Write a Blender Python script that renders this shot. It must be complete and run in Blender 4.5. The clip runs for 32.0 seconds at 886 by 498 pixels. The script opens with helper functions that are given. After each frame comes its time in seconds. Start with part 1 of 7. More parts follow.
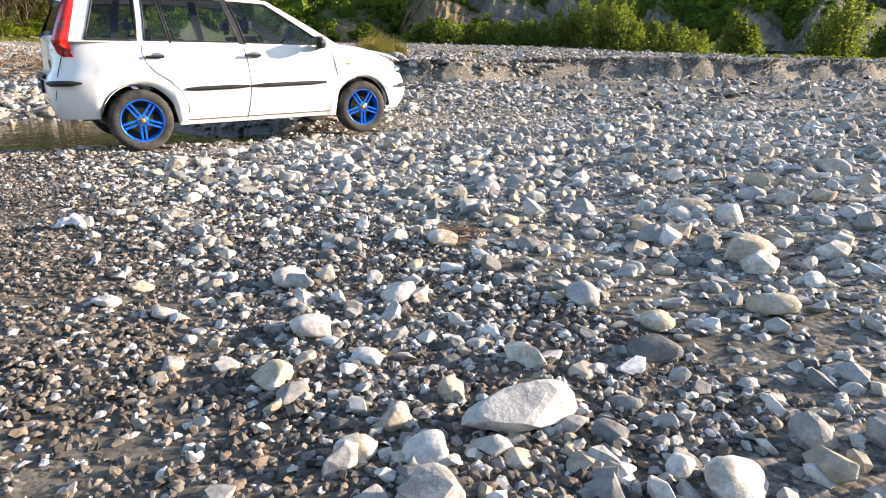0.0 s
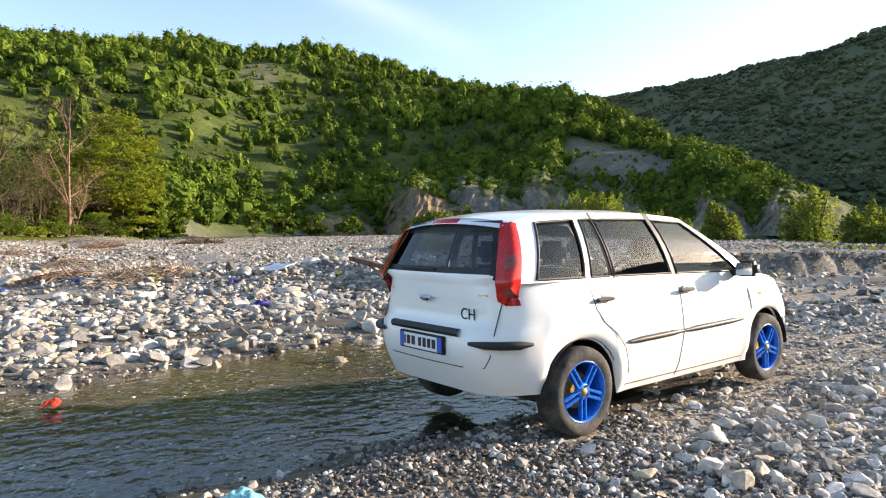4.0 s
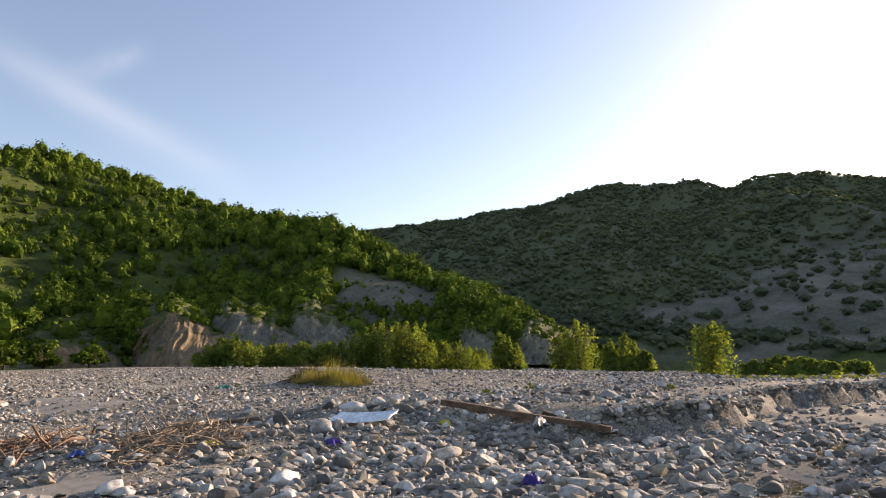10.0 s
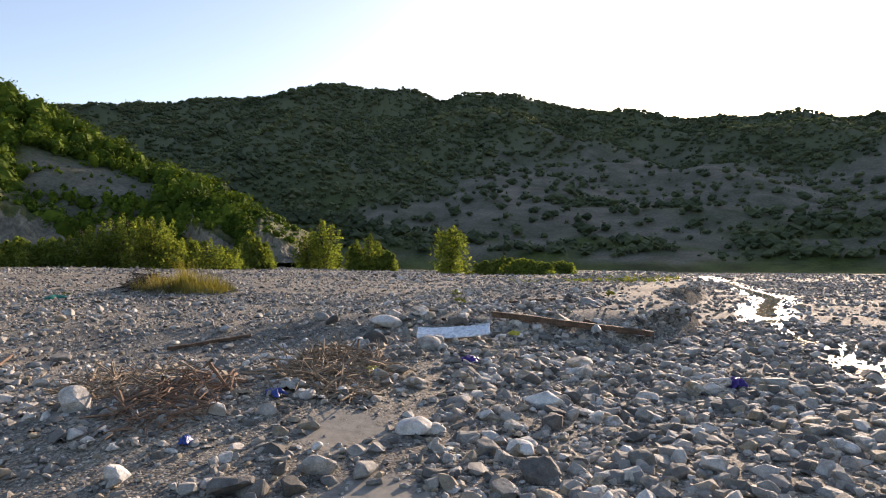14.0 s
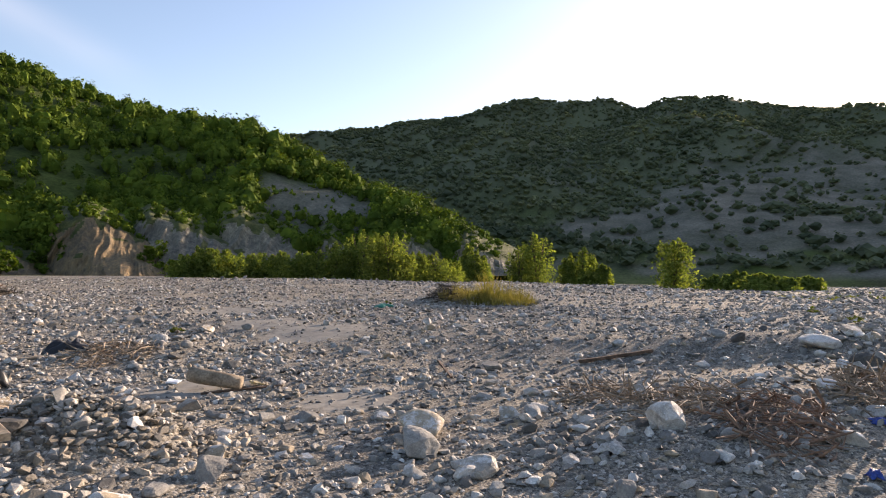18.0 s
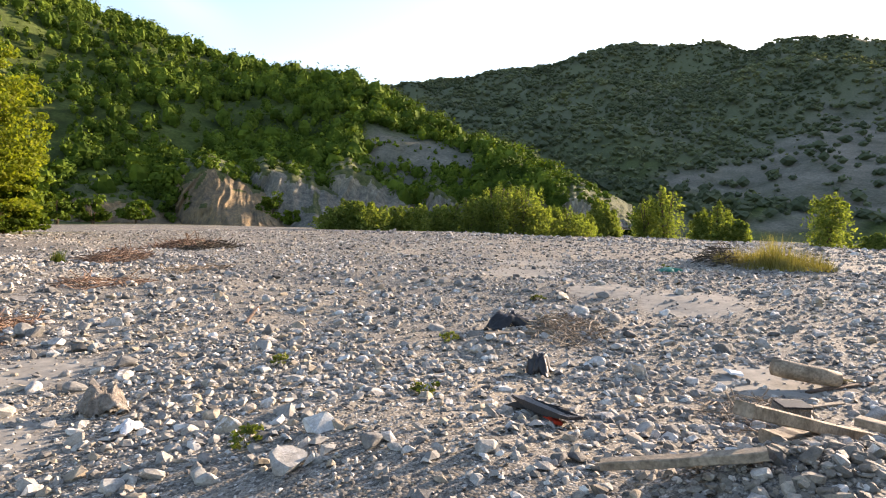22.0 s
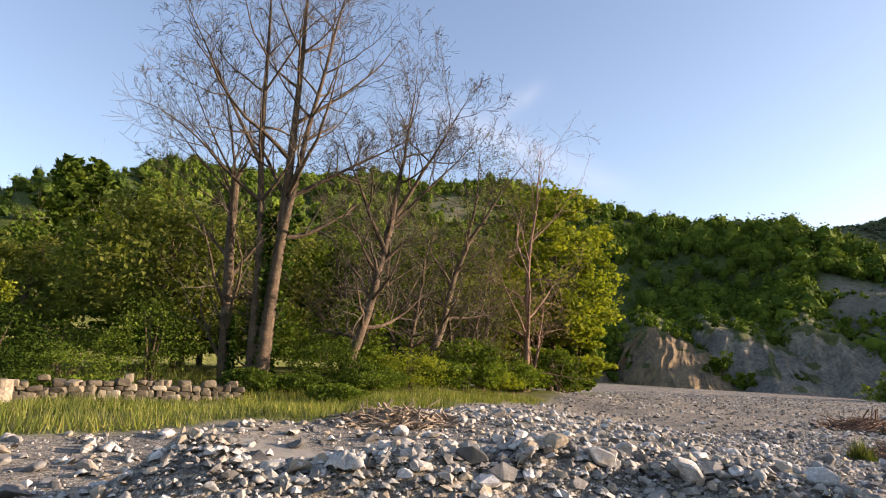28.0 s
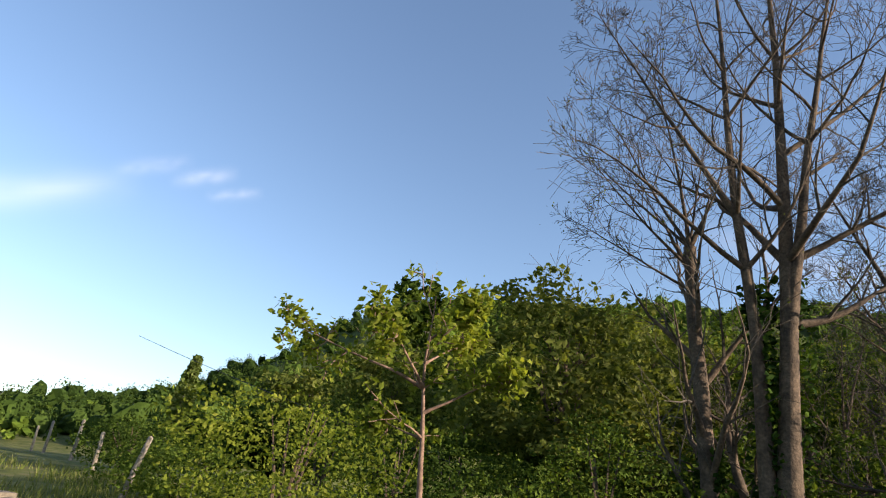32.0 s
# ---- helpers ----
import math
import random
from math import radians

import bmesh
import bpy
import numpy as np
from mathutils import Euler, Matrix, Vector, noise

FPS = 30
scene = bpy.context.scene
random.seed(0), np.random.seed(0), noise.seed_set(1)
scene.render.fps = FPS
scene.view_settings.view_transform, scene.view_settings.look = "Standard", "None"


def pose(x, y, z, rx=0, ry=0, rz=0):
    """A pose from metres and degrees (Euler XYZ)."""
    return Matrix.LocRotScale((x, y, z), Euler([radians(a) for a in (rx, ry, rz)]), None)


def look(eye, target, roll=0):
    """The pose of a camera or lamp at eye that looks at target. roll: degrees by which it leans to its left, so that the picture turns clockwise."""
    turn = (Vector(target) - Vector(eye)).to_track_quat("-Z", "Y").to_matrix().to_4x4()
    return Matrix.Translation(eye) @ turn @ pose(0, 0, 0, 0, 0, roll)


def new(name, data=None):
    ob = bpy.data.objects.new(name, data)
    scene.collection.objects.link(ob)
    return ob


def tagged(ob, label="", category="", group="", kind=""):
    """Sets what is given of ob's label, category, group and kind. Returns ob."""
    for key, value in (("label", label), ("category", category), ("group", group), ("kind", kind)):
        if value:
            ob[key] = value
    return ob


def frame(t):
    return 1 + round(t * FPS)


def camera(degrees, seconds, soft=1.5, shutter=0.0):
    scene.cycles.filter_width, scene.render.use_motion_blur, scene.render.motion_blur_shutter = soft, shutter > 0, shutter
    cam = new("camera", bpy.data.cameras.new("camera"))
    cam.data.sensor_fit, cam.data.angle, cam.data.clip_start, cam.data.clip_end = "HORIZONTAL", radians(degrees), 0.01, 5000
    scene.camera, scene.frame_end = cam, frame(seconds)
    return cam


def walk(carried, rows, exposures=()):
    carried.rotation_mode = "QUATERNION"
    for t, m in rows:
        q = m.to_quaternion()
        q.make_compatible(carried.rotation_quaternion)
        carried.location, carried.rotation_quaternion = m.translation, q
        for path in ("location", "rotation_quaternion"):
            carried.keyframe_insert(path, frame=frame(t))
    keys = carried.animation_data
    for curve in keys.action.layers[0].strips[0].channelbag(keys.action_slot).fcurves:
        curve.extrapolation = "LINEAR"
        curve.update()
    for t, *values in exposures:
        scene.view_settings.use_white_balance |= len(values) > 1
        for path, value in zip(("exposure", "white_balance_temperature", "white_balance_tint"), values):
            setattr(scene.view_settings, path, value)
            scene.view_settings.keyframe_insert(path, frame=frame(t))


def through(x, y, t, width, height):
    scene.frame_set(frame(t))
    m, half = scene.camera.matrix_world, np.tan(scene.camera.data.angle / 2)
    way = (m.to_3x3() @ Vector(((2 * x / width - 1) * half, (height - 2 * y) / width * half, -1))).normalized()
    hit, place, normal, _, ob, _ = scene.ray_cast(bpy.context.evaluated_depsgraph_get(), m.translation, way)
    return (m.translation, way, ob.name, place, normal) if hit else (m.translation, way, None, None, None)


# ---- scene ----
cam = camera(69.0, 32.0, 1.1)
PATH = [
    (0, (-2.479, -7.975, 1.026), (-1.403, -6.401, 0.421), -0.3),
    (0.5, (-2.822, -7.411, 1.049), (-1.725, -5.787, 0.651), -0.5),
    (1, (-3.096, -6.924, 1.094), (-2.008, -5.29, 0.708), -0.8),
    (1.5, (-3.329, -6.474, 1.089), (-2.259, -4.826, 0.717), -1.0),
    (2, (-3.568, -6.069, 1.207), (-2.548, -4.473, 0.565), -1.2),
    (2.5, (-3.839, -5.5, 1.259), (-2.793, -3.866, 0.773), -1.3),
    (3, (-4.186, -4.873, 1.315), (-3.087, -3.204, 1.246), -0.9),
    (3.5, (-4.443, -4.323, 1.368), (-3.309, -2.675, 1.333), -1.0),
    (5.5, (-5.245, -1.847, 1.455), (-3.835, -0.433, 1.348), -0.3),
    (6, (-5.638, -1.333, 1.501), (-4.426, 0.255, 1.403), -0.1),
    (6.5, (-6.048, -0.781, 1.607), (-4.853, 0.82, 1.506), 0.2),
    (7, (-6.379, 0.048, 1.637), (-5.208, 1.659, 1.451), 0.3),
    (7.5, (-6.71, 0.94, 1.591), (-5.543, 2.563, 1.651), 0.2),
    (8, (-7.044, 1.822, 1.604), (-5.897, 3.418, 1.973), 0.1),
    (8.5, (-7.447, 2.614, 1.656), (-6.253, 4.173, 2.035), -0.0),
    (9, (-7.672, 3.312, 1.685), (-6.424, 4.829, 2.061), -0.4),
    (9.5, (-7.949, 4.071, 1.753), (-6.524, 5.429, 2.106), -0.7),
    (10, (-8.04, 4.985, 1.704), (-6.348, 5.999, 2.036), -1.4),
    (10.5, (-8.299, 5.829, 1.768), (-6.432, 6.515, 1.977), -1.7),
    (11, (-8.764, 6.68, 1.865), (-6.885, 7.355, 1.98), -1.6),
    (11.5, (-8.985, 7.587, 1.938), (-7.057, 8.113, 2.014), -1.5),
    (12, (-9.212, 8.481, 1.959), (-7.233, 8.768, 1.995), -1.6),
    (12.5, (-9.526, 9.508, 2.002), (-7.545, 9.78, 2.029), -1.4),
    (13, (-9.789, 10.369, 2.039), (-7.806, 10.624, 2.051), -1.0),
    (13.5, (-10.017, 11.332, 2.091), (-8.031, 11.571, 2.095), -0.7),
    (14, (-10.25, 12.036, 2.197), (-8.261, 12.248, 2.2), -0.8),
    (14.5, (-10.462, 12.863, 2.204), (-8.473, 13.071, 2.213), -0.9),
    (15, (-10.525, 13.613, 2.239), (-8.548, 13.915, 2.272), -0.8),
    (15.3, (-10.554, 13.974, 2.247), (-8.643, 14.561, 2.306), -1.0),
    (15.5, (-10.498, 14.378, 2.254), (-8.666, 15.178, 2.314), -1.0),
    (17.5, (-10.635, 16.006, 2.163), (-8.792, 16.781, 2.213), -0.7),
    (18, (-10.888, 16.828, 2.213), (-9.047, 17.606, 2.266), -0.7),
    (18.5, (-11.139, 17.747, 2.229), (-9.301, 18.533, 2.281), -0.5),
    (19, (-11.421, 18.615, 2.264), (-9.589, 19.415, 2.32), -0.5),
    (19.5, (-11.697, 19.486, 2.313), (-9.871, 20.301, 2.374), -0.7),
    (20, (-11.893, 20.468, 2.391), (-10.072, 21.293, 2.457), -0.6),
    (20.5, (-12.135, 21.442, 2.4), (-10.319, 22.278, 2.461), -0.6),
    (21, (-12.273, 22.521, 2.436), (-10.465, 23.373, 2.352), -0.5),
    (21.5, (-12.332, 23.547, 2.474), (-10.55, 24.451, 2.388), -0.4),
    (22, (-12.816, 24.573, 2.585), (-11.095, 25.586, 2.49), -0.1),
    (22.5, (-13.133, 25.629, 2.658), (-11.64, 26.956, 2.563), 0.4),
    (23, (-13.364, 26.909, 2.646), (-12.127, 28.479, 2.564), 0.6),
    (23.5, (-13.777, 28.042, 2.701), (-12.566, 29.6, 2.377), 0.7),
    (24, (-14.118, 29.146, 2.78), (-12.91, 30.71, 2.472), 0.7),
    (24.5, (-14.417, 30.242, 2.795), (-13.202, 31.829, 2.872), 0.4),
    (26.5, (-14.315, 37.337, 2.751), (-13.043, 38.856, 3.026), 0.4),
    (27, (-14.554, 38.281, 2.722), (-13.544, 39.967, 3.093), 0.9),
    (27.5, (-14.935, 39.14, 2.687), (-13.958, 40.844, 3.064), 1.3),
    (28, (-15.349, 40.002, 2.707), (-14.529, 41.786, 3.083), 1.8),
    (28.5, (-15.713, 40.961, 2.701), (-14.955, 42.773, 3.08), 2.0),
    (29, (-16.124, 41.903, 2.668), (-15.387, 43.721, 3.057), 2.2),
    (29.5, (-16.554, 43.19, 2.556), (-15.866, 44.968, 3.159), 1.7),
    (30, (-16.987, 44.599, 2.376), (-16.349, 46.331, 3.145), 2.0),
    (31, (-17.896, 46.927, 2.472), (-17.09, 48.573, 3.273), 2.1),
    (31.5, (-18.288, 47.755, 2.574), (-17.752, 49.512, 3.365), 3.3),
    (32, (-18.604, 48.611, 2.807), (-18.64, 50.477, 3.526), 6.7),
]
walk(cam, [(t, look(eye, target, roll)) for t, eye, target, roll in PATH],
     ((0, 1.5, 6800, 16), (3.5, 1.5, 6950, 16), (7.2, 1.53, 7350, 20), (8, 0.85, 7550, 23), (10, 1.0, 7600, 22), (12, 0.9, 7350, 21), (15.5, 0.97, 7300, 22), (18, 1.05, 7250, 22), (20, 1.14, 7100, 22), (21, 1.55, 7150, 20), (23, 1.68, 7500, 20), (24.5, 1.68, 7550, 20), (27, 1.22, 7350, 23), (29.5, 1.15, 7300, 22), (31, 1.06, 7150, 22), (32, 0.88, 6450, 16)))

# ---- world and sun ----
SUN_AZ, SUN_EL = radians(-22.8), radians(13.4)
world = bpy.data.worlds.new("world")
scene.world = world
world.use_nodes = True
wn, wl = world.node_tree.nodes, world.node_tree.links
sky = wn.new("ShaderNodeTexSky")
sky.sky_type, sky.sun_disc = "NISHITA", False
sky.sun_elevation, sky.sun_rotation = SUN_EL, radians(90) - SUN_AZ
sky.air_density, sky.dust_density, sky.ozone_density, sky.altitude = 1.0, 1.1, 1.8, 300
wl.new(sky.outputs[0], wn["Background"].inputs[0])
wn["Background"].inputs[1].default_value = 0.15
sun = new("sun", bpy.data.lights.new("sun", "SUN"))
sun.data.energy, sun.data.angle, sun.data.color = 5.4, radians(0.6), (1.0, 0.88, 0.72)
sun.matrix_world = look((100 * math.cos(SUN_AZ), 100 * math.sin(SUN_AZ), 100 * math.tan(SUN_EL)), (0, 0, 0))

# ---- materials ----
def material(name, rough=0.8, metal=0.0, spec=0.3):
    m = bpy.data.materials.new(name)
    m.use_nodes = True
    b = m.node_tree.nodes["Principled BSDF"]
    b.inputs["Roughness"].default_value = rough
    b.inputs["Metallic"].default_value = metal
    b.inputs["Specular IOR Level"].default_value = spec
    return m, m.node_tree.nodes, m.node_tree.links, b

def plain(name, col, rough=0.6, metal=0.0, spec=0.4):
    m, n, l, b = material(name, rough, metal, spec)
    b.inputs["Base Color"].default_value = (*col, 1)
    return m

def ramp(n, stops, mode="LINEAR"):
    r = n.new("ShaderNodeValToRGB")
    r.color_ramp.interpolation = mode
    while len(r.color_ramp.elements) < len(stops):
        r.color_ramp.elements.new(0.5)
    for e, (p, c) in zip(r.color_ramp.elements, stops):
        e.position, e.color = p, (*c, 1)
    return r

def noise_node(n, l, scale, detail=6, rough=0.6, vec=None, coord="Object"):
    t = n.new("ShaderNodeTexNoise")
    t.inputs["Scale"].default_value, t.inputs["Detail"].default_value, t.inputs["Roughness"].default_value = scale, detail, rough
    if vec is None:
        vec = n.new("ShaderNodeTexCoord").outputs[coord]
    l.new(vec, t.inputs["Vector"])
    return t

def blend(n, l, fac, a, b, mode="MIX"):
    m = n.new("ShaderNodeMix")
    m.data_type, m.blend_type = "RGBA", mode
    for sock, v in ((m.inputs[0], fac), (m.inputs[6], a), (m.inputs[7], b)):
        if isinstance(v, (int, float)):
            sock.default_value = v
        elif isinstance(v, tuple):
            sock.default_value = (*v, 1)
        else:
            l.new(v, sock)
    return m.outputs[2]

def bumped(n, l, b, height, strength, distance):
    k = n.new("ShaderNodeBump")
    k.inputs["Strength"].default_value, k.inputs["Distance"].default_value = strength, distance
    l.new(height, k.inputs["Height"])
    l.new(k.outputs[0], b.inputs["Normal"])
    return k

def mottled(name, c1, c2, scale, rough=0.8, bump=0.3, dist=0.01, fine=6.0, metal=0.0, spec=0.3, coord="Object"):
    """Two colours mixed by noise, with a finer noise for grain and relief."""
    m, n, l, b = material(name, rough, metal, spec)
    t = noise_node(n, l, scale, 5, coord=coord)
    f = noise_node(n, l, scale * fine, 6, coord=coord)
    r = ramp(n, ((0.32, c1), (0.68, c2)))
    l.new(t.outputs[0], r.inputs[0])
    g = ramp(n, ((0.3, (0.55, 0.55, 0.55)), (0.7, (1.25, 1.25, 1.25))))
    l.new(f.outputs[0], g.inputs[0])
    l.new(blend(n, l, 1.0, r.outputs[0], g.outputs[0], "MULTIPLY"), b.inputs["Base Color"])
    if bump:
        bumped(n, l, b, f.outputs[0], bump, dist)
    return m

STONE_TONES = ((0.0, (0.09, 0.086, 0.08)), (0.2, (0.19, 0.182, 0.168)), (0.4, (0.28, 0.268, 0.245)), (0.58, (0.36, 0.345, 0.315)), (0.68, (0.33, 0.275, 0.20)),
               (0.76, (0.28, 0.235, 0.175)), (0.85, (0.42, 0.385, 0.345)), (0.94, (0.5, 0.48, 0.445)), (1.0, (0.6, 0.585, 0.55)))
PALE_TONES = ((0.0, (0.14, 0.137, 0.13)), (0.18, (0.26, 0.253, 0.24)), (0.38, (0.38, 0.37, 0.35)), (0.55, (0.44, 0.425, 0.395)), (0.66, (0.44, 0.375, 0.28)),
              (0.74, (0.38, 0.325, 0.25)), (0.82, (0.52, 0.475, 0.43)), (0.91, (0.55, 0.53, 0.495)), (1.0, (0.65, 0.635, 0.605)))
DARK_TONES = ((0.0, (0.05, 0.045, 0.04)), (0.3, (0.10, 0.09, 0.08)), (0.55, (0.17, 0.15, 0.13)), (0.75, (0.2, 0.15, 0.11)), (0.9, (0.33, 0.31, 0.29)), (1.0, (0.6, 0.58, 0.55)))
CLOD_TONES = ((0.0, (0.12, 0.105, 0.085)), (0.5, (0.22, 0.195, 0.16)), (0.8, (0.32, 0.285, 0.235)), (1.0, (0.48, 0.45, 0.41)))

def stone_material(name, single, tones=STONE_TONES, veins=True):
    m, n, l, b = material(name, 0.82, 0, 0.22)
    if single:
        rnd = n.new("ShaderNodeObjectInfo").outputs["Random"]
    else:
        rnd = n.new("ShaderNodeNewGeometry").outputs["Random Per Island"]
    r = ramp(n, tones)
    l.new(rnd, r.inputs[0])
    pos = n.new("ShaderNodeNewGeometry").outputs["Position"]
    t, f = noise_node(n, l, 9, 8, 0.65, pos), noise_node(n, l, 55, 5, 0.7, pos)
    g = ramp(n, ((0.3, (0.62, 0.62, 0.63)), (0.5, (0.95, 0.94, 0.92)), (0.72, (1.3, 1.28, 1.24))))
    l.new(t.outputs[0], g.inputs[0])
    c = blend(n, l, 1.0, r.outputs[0], g.outputs[0], "MULTIPLY")
    if single and veins:
        # white veins and blotches on some of the boulders
        v = noise_node(n, l, 5, 9, 0.75, pos)
        vr = ramp(n, ((0.5, (0, 0, 0)), (0.58, (1, 1, 1))))
        l.new(v.outputs[0], vr.inputs[0])
        some = ramp(n, ((0.45, (0, 0, 0)), (0.6, (0.8, 0.8, 0.8))))
        l.new(rnd, some.inputs[0])
        c = blend(n, l, blend(n, l, 1.0, vr.outputs[0], some.outputs[0], "MULTIPLY"), c, (0.62, 0.61, 0.59))
    h = ramp(n, ((0.35, (0.78, 0.78, 0.78)), (0.65, (1.15, 1.15, 1.15))))
    l.new(f.outputs[0], h.inputs[0])
    l.new(blend(n, l, 1.0, c, h.outputs[0], "MULTIPLY"), b.inputs["Base Color"])
    bumped(n, l, b, t.outputs[0], 0.6, 0.03)
    return m

def leaf_material(name, c1, c2, c3, through=0.35, thru_tint=(1.25, 1.25, 0.5), tone=0.35, vary=0.5):
    m, n, l, b = material(name, 0.8, 0, 0.04)
    rnd = n.new("ShaderNodeNewGeometry").outputs["Random Per Island"]
    r = ramp(n, ((0.0, c1), (0.55, c2), (1.0, c3)))
    l.new(rnd, r.inputs[0])
    # whole crowns differ in tone as well as single leaves
    pos = n.new("ShaderNodeNewGeometry").outputs["Position"]
    w = noise_node(n, l, tone, 3, 0.5, pos)
    g = ramp(n, ((0.34, (1 - vary, 1 - 0.9 * vary, 1 - 0.9 * vary)), (0.5, (0.97, 0.97, 0.97)), (0.66, (1 + 0.9 * vary, 1 + 0.7 * vary, 1 + 0.4 * vary))))
    l.new(w.outputs[0], g.inputs[0])
    leaf = blend(n, l, 1.0, r.outputs[0], g.outputs[0], "MULTIPLY")
    tr = n.new("ShaderNodeBsdfTranslucent")
    l.new(leaf, b.inputs["Base Color"])
    l.new(blend(n, l, 1.0, leaf, thru_tint, "MULTIPLY"), tr.inputs[0])
    mx = n.new("ShaderNodeMixShader")
    mx.inputs[0].default_value = through
    l.new(b.outputs[0], mx.inputs[1])
    l.new(tr.outputs[0], mx.inputs[2])
    l.new(mx.outputs[0], n["Material Output"].inputs[0])
    return m

def ground_material():
    m, n, l, b = material("gravel_ground", 0.85, 0, 0.08)
    pos = n.new("ShaderNodeNewGeometry").outputs["Position"]
    def attr(name):
        a = n.new("ShaderNodeAttribute")
        a.attribute_name = name
        return a.outputs["Fac"]
    cells = n.new("ShaderNodeTexVoronoi")
    cells.inputs["Scale"].default_value = 27
    l.new(pos, cells.inputs["Vector"])
    fine = n.new("ShaderNodeTexVoronoi")
    fine.inputs["Scale"].default_value = 80
    l.new(pos, fine.inputs["Vector"])
    sep = n.new("ShaderNodeSeparateColor")
    l.new(cells.outputs["Color"], sep.inputs[0])
    r = ramp(n, ((0.0, (0.105, 0.098, 0.087)), (0.4, (0.215, 0.2, 0.176)), (0.7, (0.3, 0.276, 0.236)), (0.85, (0.26, 0.215, 0.16)), (1.0, (0.46, 0.435, 0.395))))
    l.new(sep.outputs[0], r.inputs[0])
    sep2 = n.new("ShaderNodeSeparateColor")
    l.new(fine.outputs["Color"], sep2.inputs[0])
    r2 = ramp(n, ((0.0, (0.5, 0.5, 0.5)), (1.0, (1.4, 1.38, 1.35))))
    l.new(sep2.outputs[0], r2.inputs[0])
    gravel = blend(n, l, 1.0, r.outputs[0], r2.outputs[0], "MULTIPLY")
    big = noise_node(n, l, 0.35, 6, 0.6, pos)
    br = ramp(n, ((0.32, (0.66, 0.66, 0.67)), (0.5, (0.95, 0.94, 0.92)), (0.68, (1.25, 1.18, 1.06))))
    l.new(big.outputs[0], br.inputs[0])
    gravel = blend(n, l, 1.0, gravel, br.outputs[0], "MULTIPLY")
    sn = noise_node(n, l, 5, 8, 0.65, pos)
    sr = ramp(n, ((0.3, (0.195, 0.18, 0.155)), (0.7, (0.315, 0.292, 0.252))))
    l.new(sn.outputs[0], sr.inputs[0])
    # ragged edges for the sand
    edge = n.new("ShaderNodeMath")
    edge.operation = "MULTIPLY_ADD"
    l.new(sn.outputs[0], edge.inputs[0])
    edge.inputs[1].default_value = 1.6
    l.new(attr("sand"), edge.inputs[2])
    er = ramp(n, ((0.95, (0, 0, 0)), (1.2, (1, 1, 1))))
    er.color_ramp.elements[0].position, er.color_ramp.elements[1].position = 0.55, 0.75
    half = n.new("ShaderNodeMath")
    half.operation = "MULTIPLY"
    half.inputs[1].default_value = 0.45
    l.new(edge.outputs[0], half.inputs[0])
    l.new(half.outputs[0], er.inputs[0])
    col = blend(n, l, er.outputs[0], gravel, sr.outputs[0])
    # silt seen under the shallow water and on its margins
    wr = ramp(n, ((0.3, (0.055, 0.047, 0.034)), (0.7, (0.15, 0.125, 0.092))))
    l.new(sn.outputs[0], wr.inputs[0])
    wet = blend(n, l, 0.45, wr.outputs[0], blend(n, l, 1.0, gravel, (0.42, 0.39, 0.34), "MULTIPLY"))
    col = blend(n, l, attr("wet"), col, wet)
    gn = noise_node(n, l, 0.9, 8, 0.65, pos)
    gr = ramp(n, ((0.3, (0.05, 0.06, 0.02)), (0.5, (0.12, 0.13, 0.035)), (0.7, (0.2, 0.17, 0.08))))
    l.new(gn.outputs[0], gr.inputs[0])
    col = blend(n, l, attr("grass"), col, gr.outputs[0])
    hn = noise_node(n, l, 0.045, 9, 0.6, pos)
    hf = noise_node(n, l, 0.6, 6, 0.7, pos)
    hr = ramp(n, ((0.36, (0.03, 0.042, 0.012)), (0.5, (0.06, 0.08, 0.02)), (0.62, (0.085, 0.108, 0.03)), (0.8, (0.13, 0.13, 0.055))))
    l.new(hn.outputs[0], hr.inputs[0])
    hg = ramp(n, ((0.3, (0.6, 0.6, 0.6)), (0.7, (1.35, 1.35, 1.35))))
    l.new(hf.outputs[0], hg.inputs[0])
    col = blend(n, l, attr("hill"), col, blend(n, l, 1.0, hr.outputs[0], hg.outputs[0], "MULTIPLY"))
    # distant slopes blend to a paler, greyer green: haze put into the base colour
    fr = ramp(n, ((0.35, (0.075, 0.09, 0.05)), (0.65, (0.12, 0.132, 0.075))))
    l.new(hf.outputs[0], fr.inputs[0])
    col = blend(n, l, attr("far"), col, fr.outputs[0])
    hb = noise_node(n, l, 0.035, 9, 0.68, pos)
    mr = ramp(n, ((0.32, (0.075, 0.082, 0.052)), (0.5, (0.145, 0.138, 0.108)), (0.68, (0.22, 0.2, 0.16))))
    l.new(hb.outputs[0], mr.inputs[0])
    mg = ramp(n, ((0.3, (0.55, 0.57, 0.55)), (0.7, (1.3, 1.28, 1.25))))
    l.new(hf.outputs[0], mg.inputs[0])
    col = blend(n, l, attr("bare"), col, blend(n, l, 1.0, mr.outputs[0], mg.outputs[0], "MULTIPLY"))
    l.new(col, b.inputs["Base Color"])
    rough = n.new("ShaderNodeMapRange")
    rough.inputs[3].default_value, rough.inputs[4].default_value = 0.9, 0.35
    l.new(attr("wet"), rough.inputs[0])
    l.new(rough.outputs[0], b.inputs["Roughness"])
    inv = n.new("ShaderNodeMath")
    inv.operation = "MULTIPLY_ADD"
    inv.inputs[1].default_value, inv.inputs[2].default_value = -1.0, 1.0
    l.new(cells.outputs["Distance"], inv.inputs[0])
    dd = n.new("ShaderNodeMath")
    dd.operation = "MULTIPLY_ADD"
    dd.inputs[1].default_value = 0.6
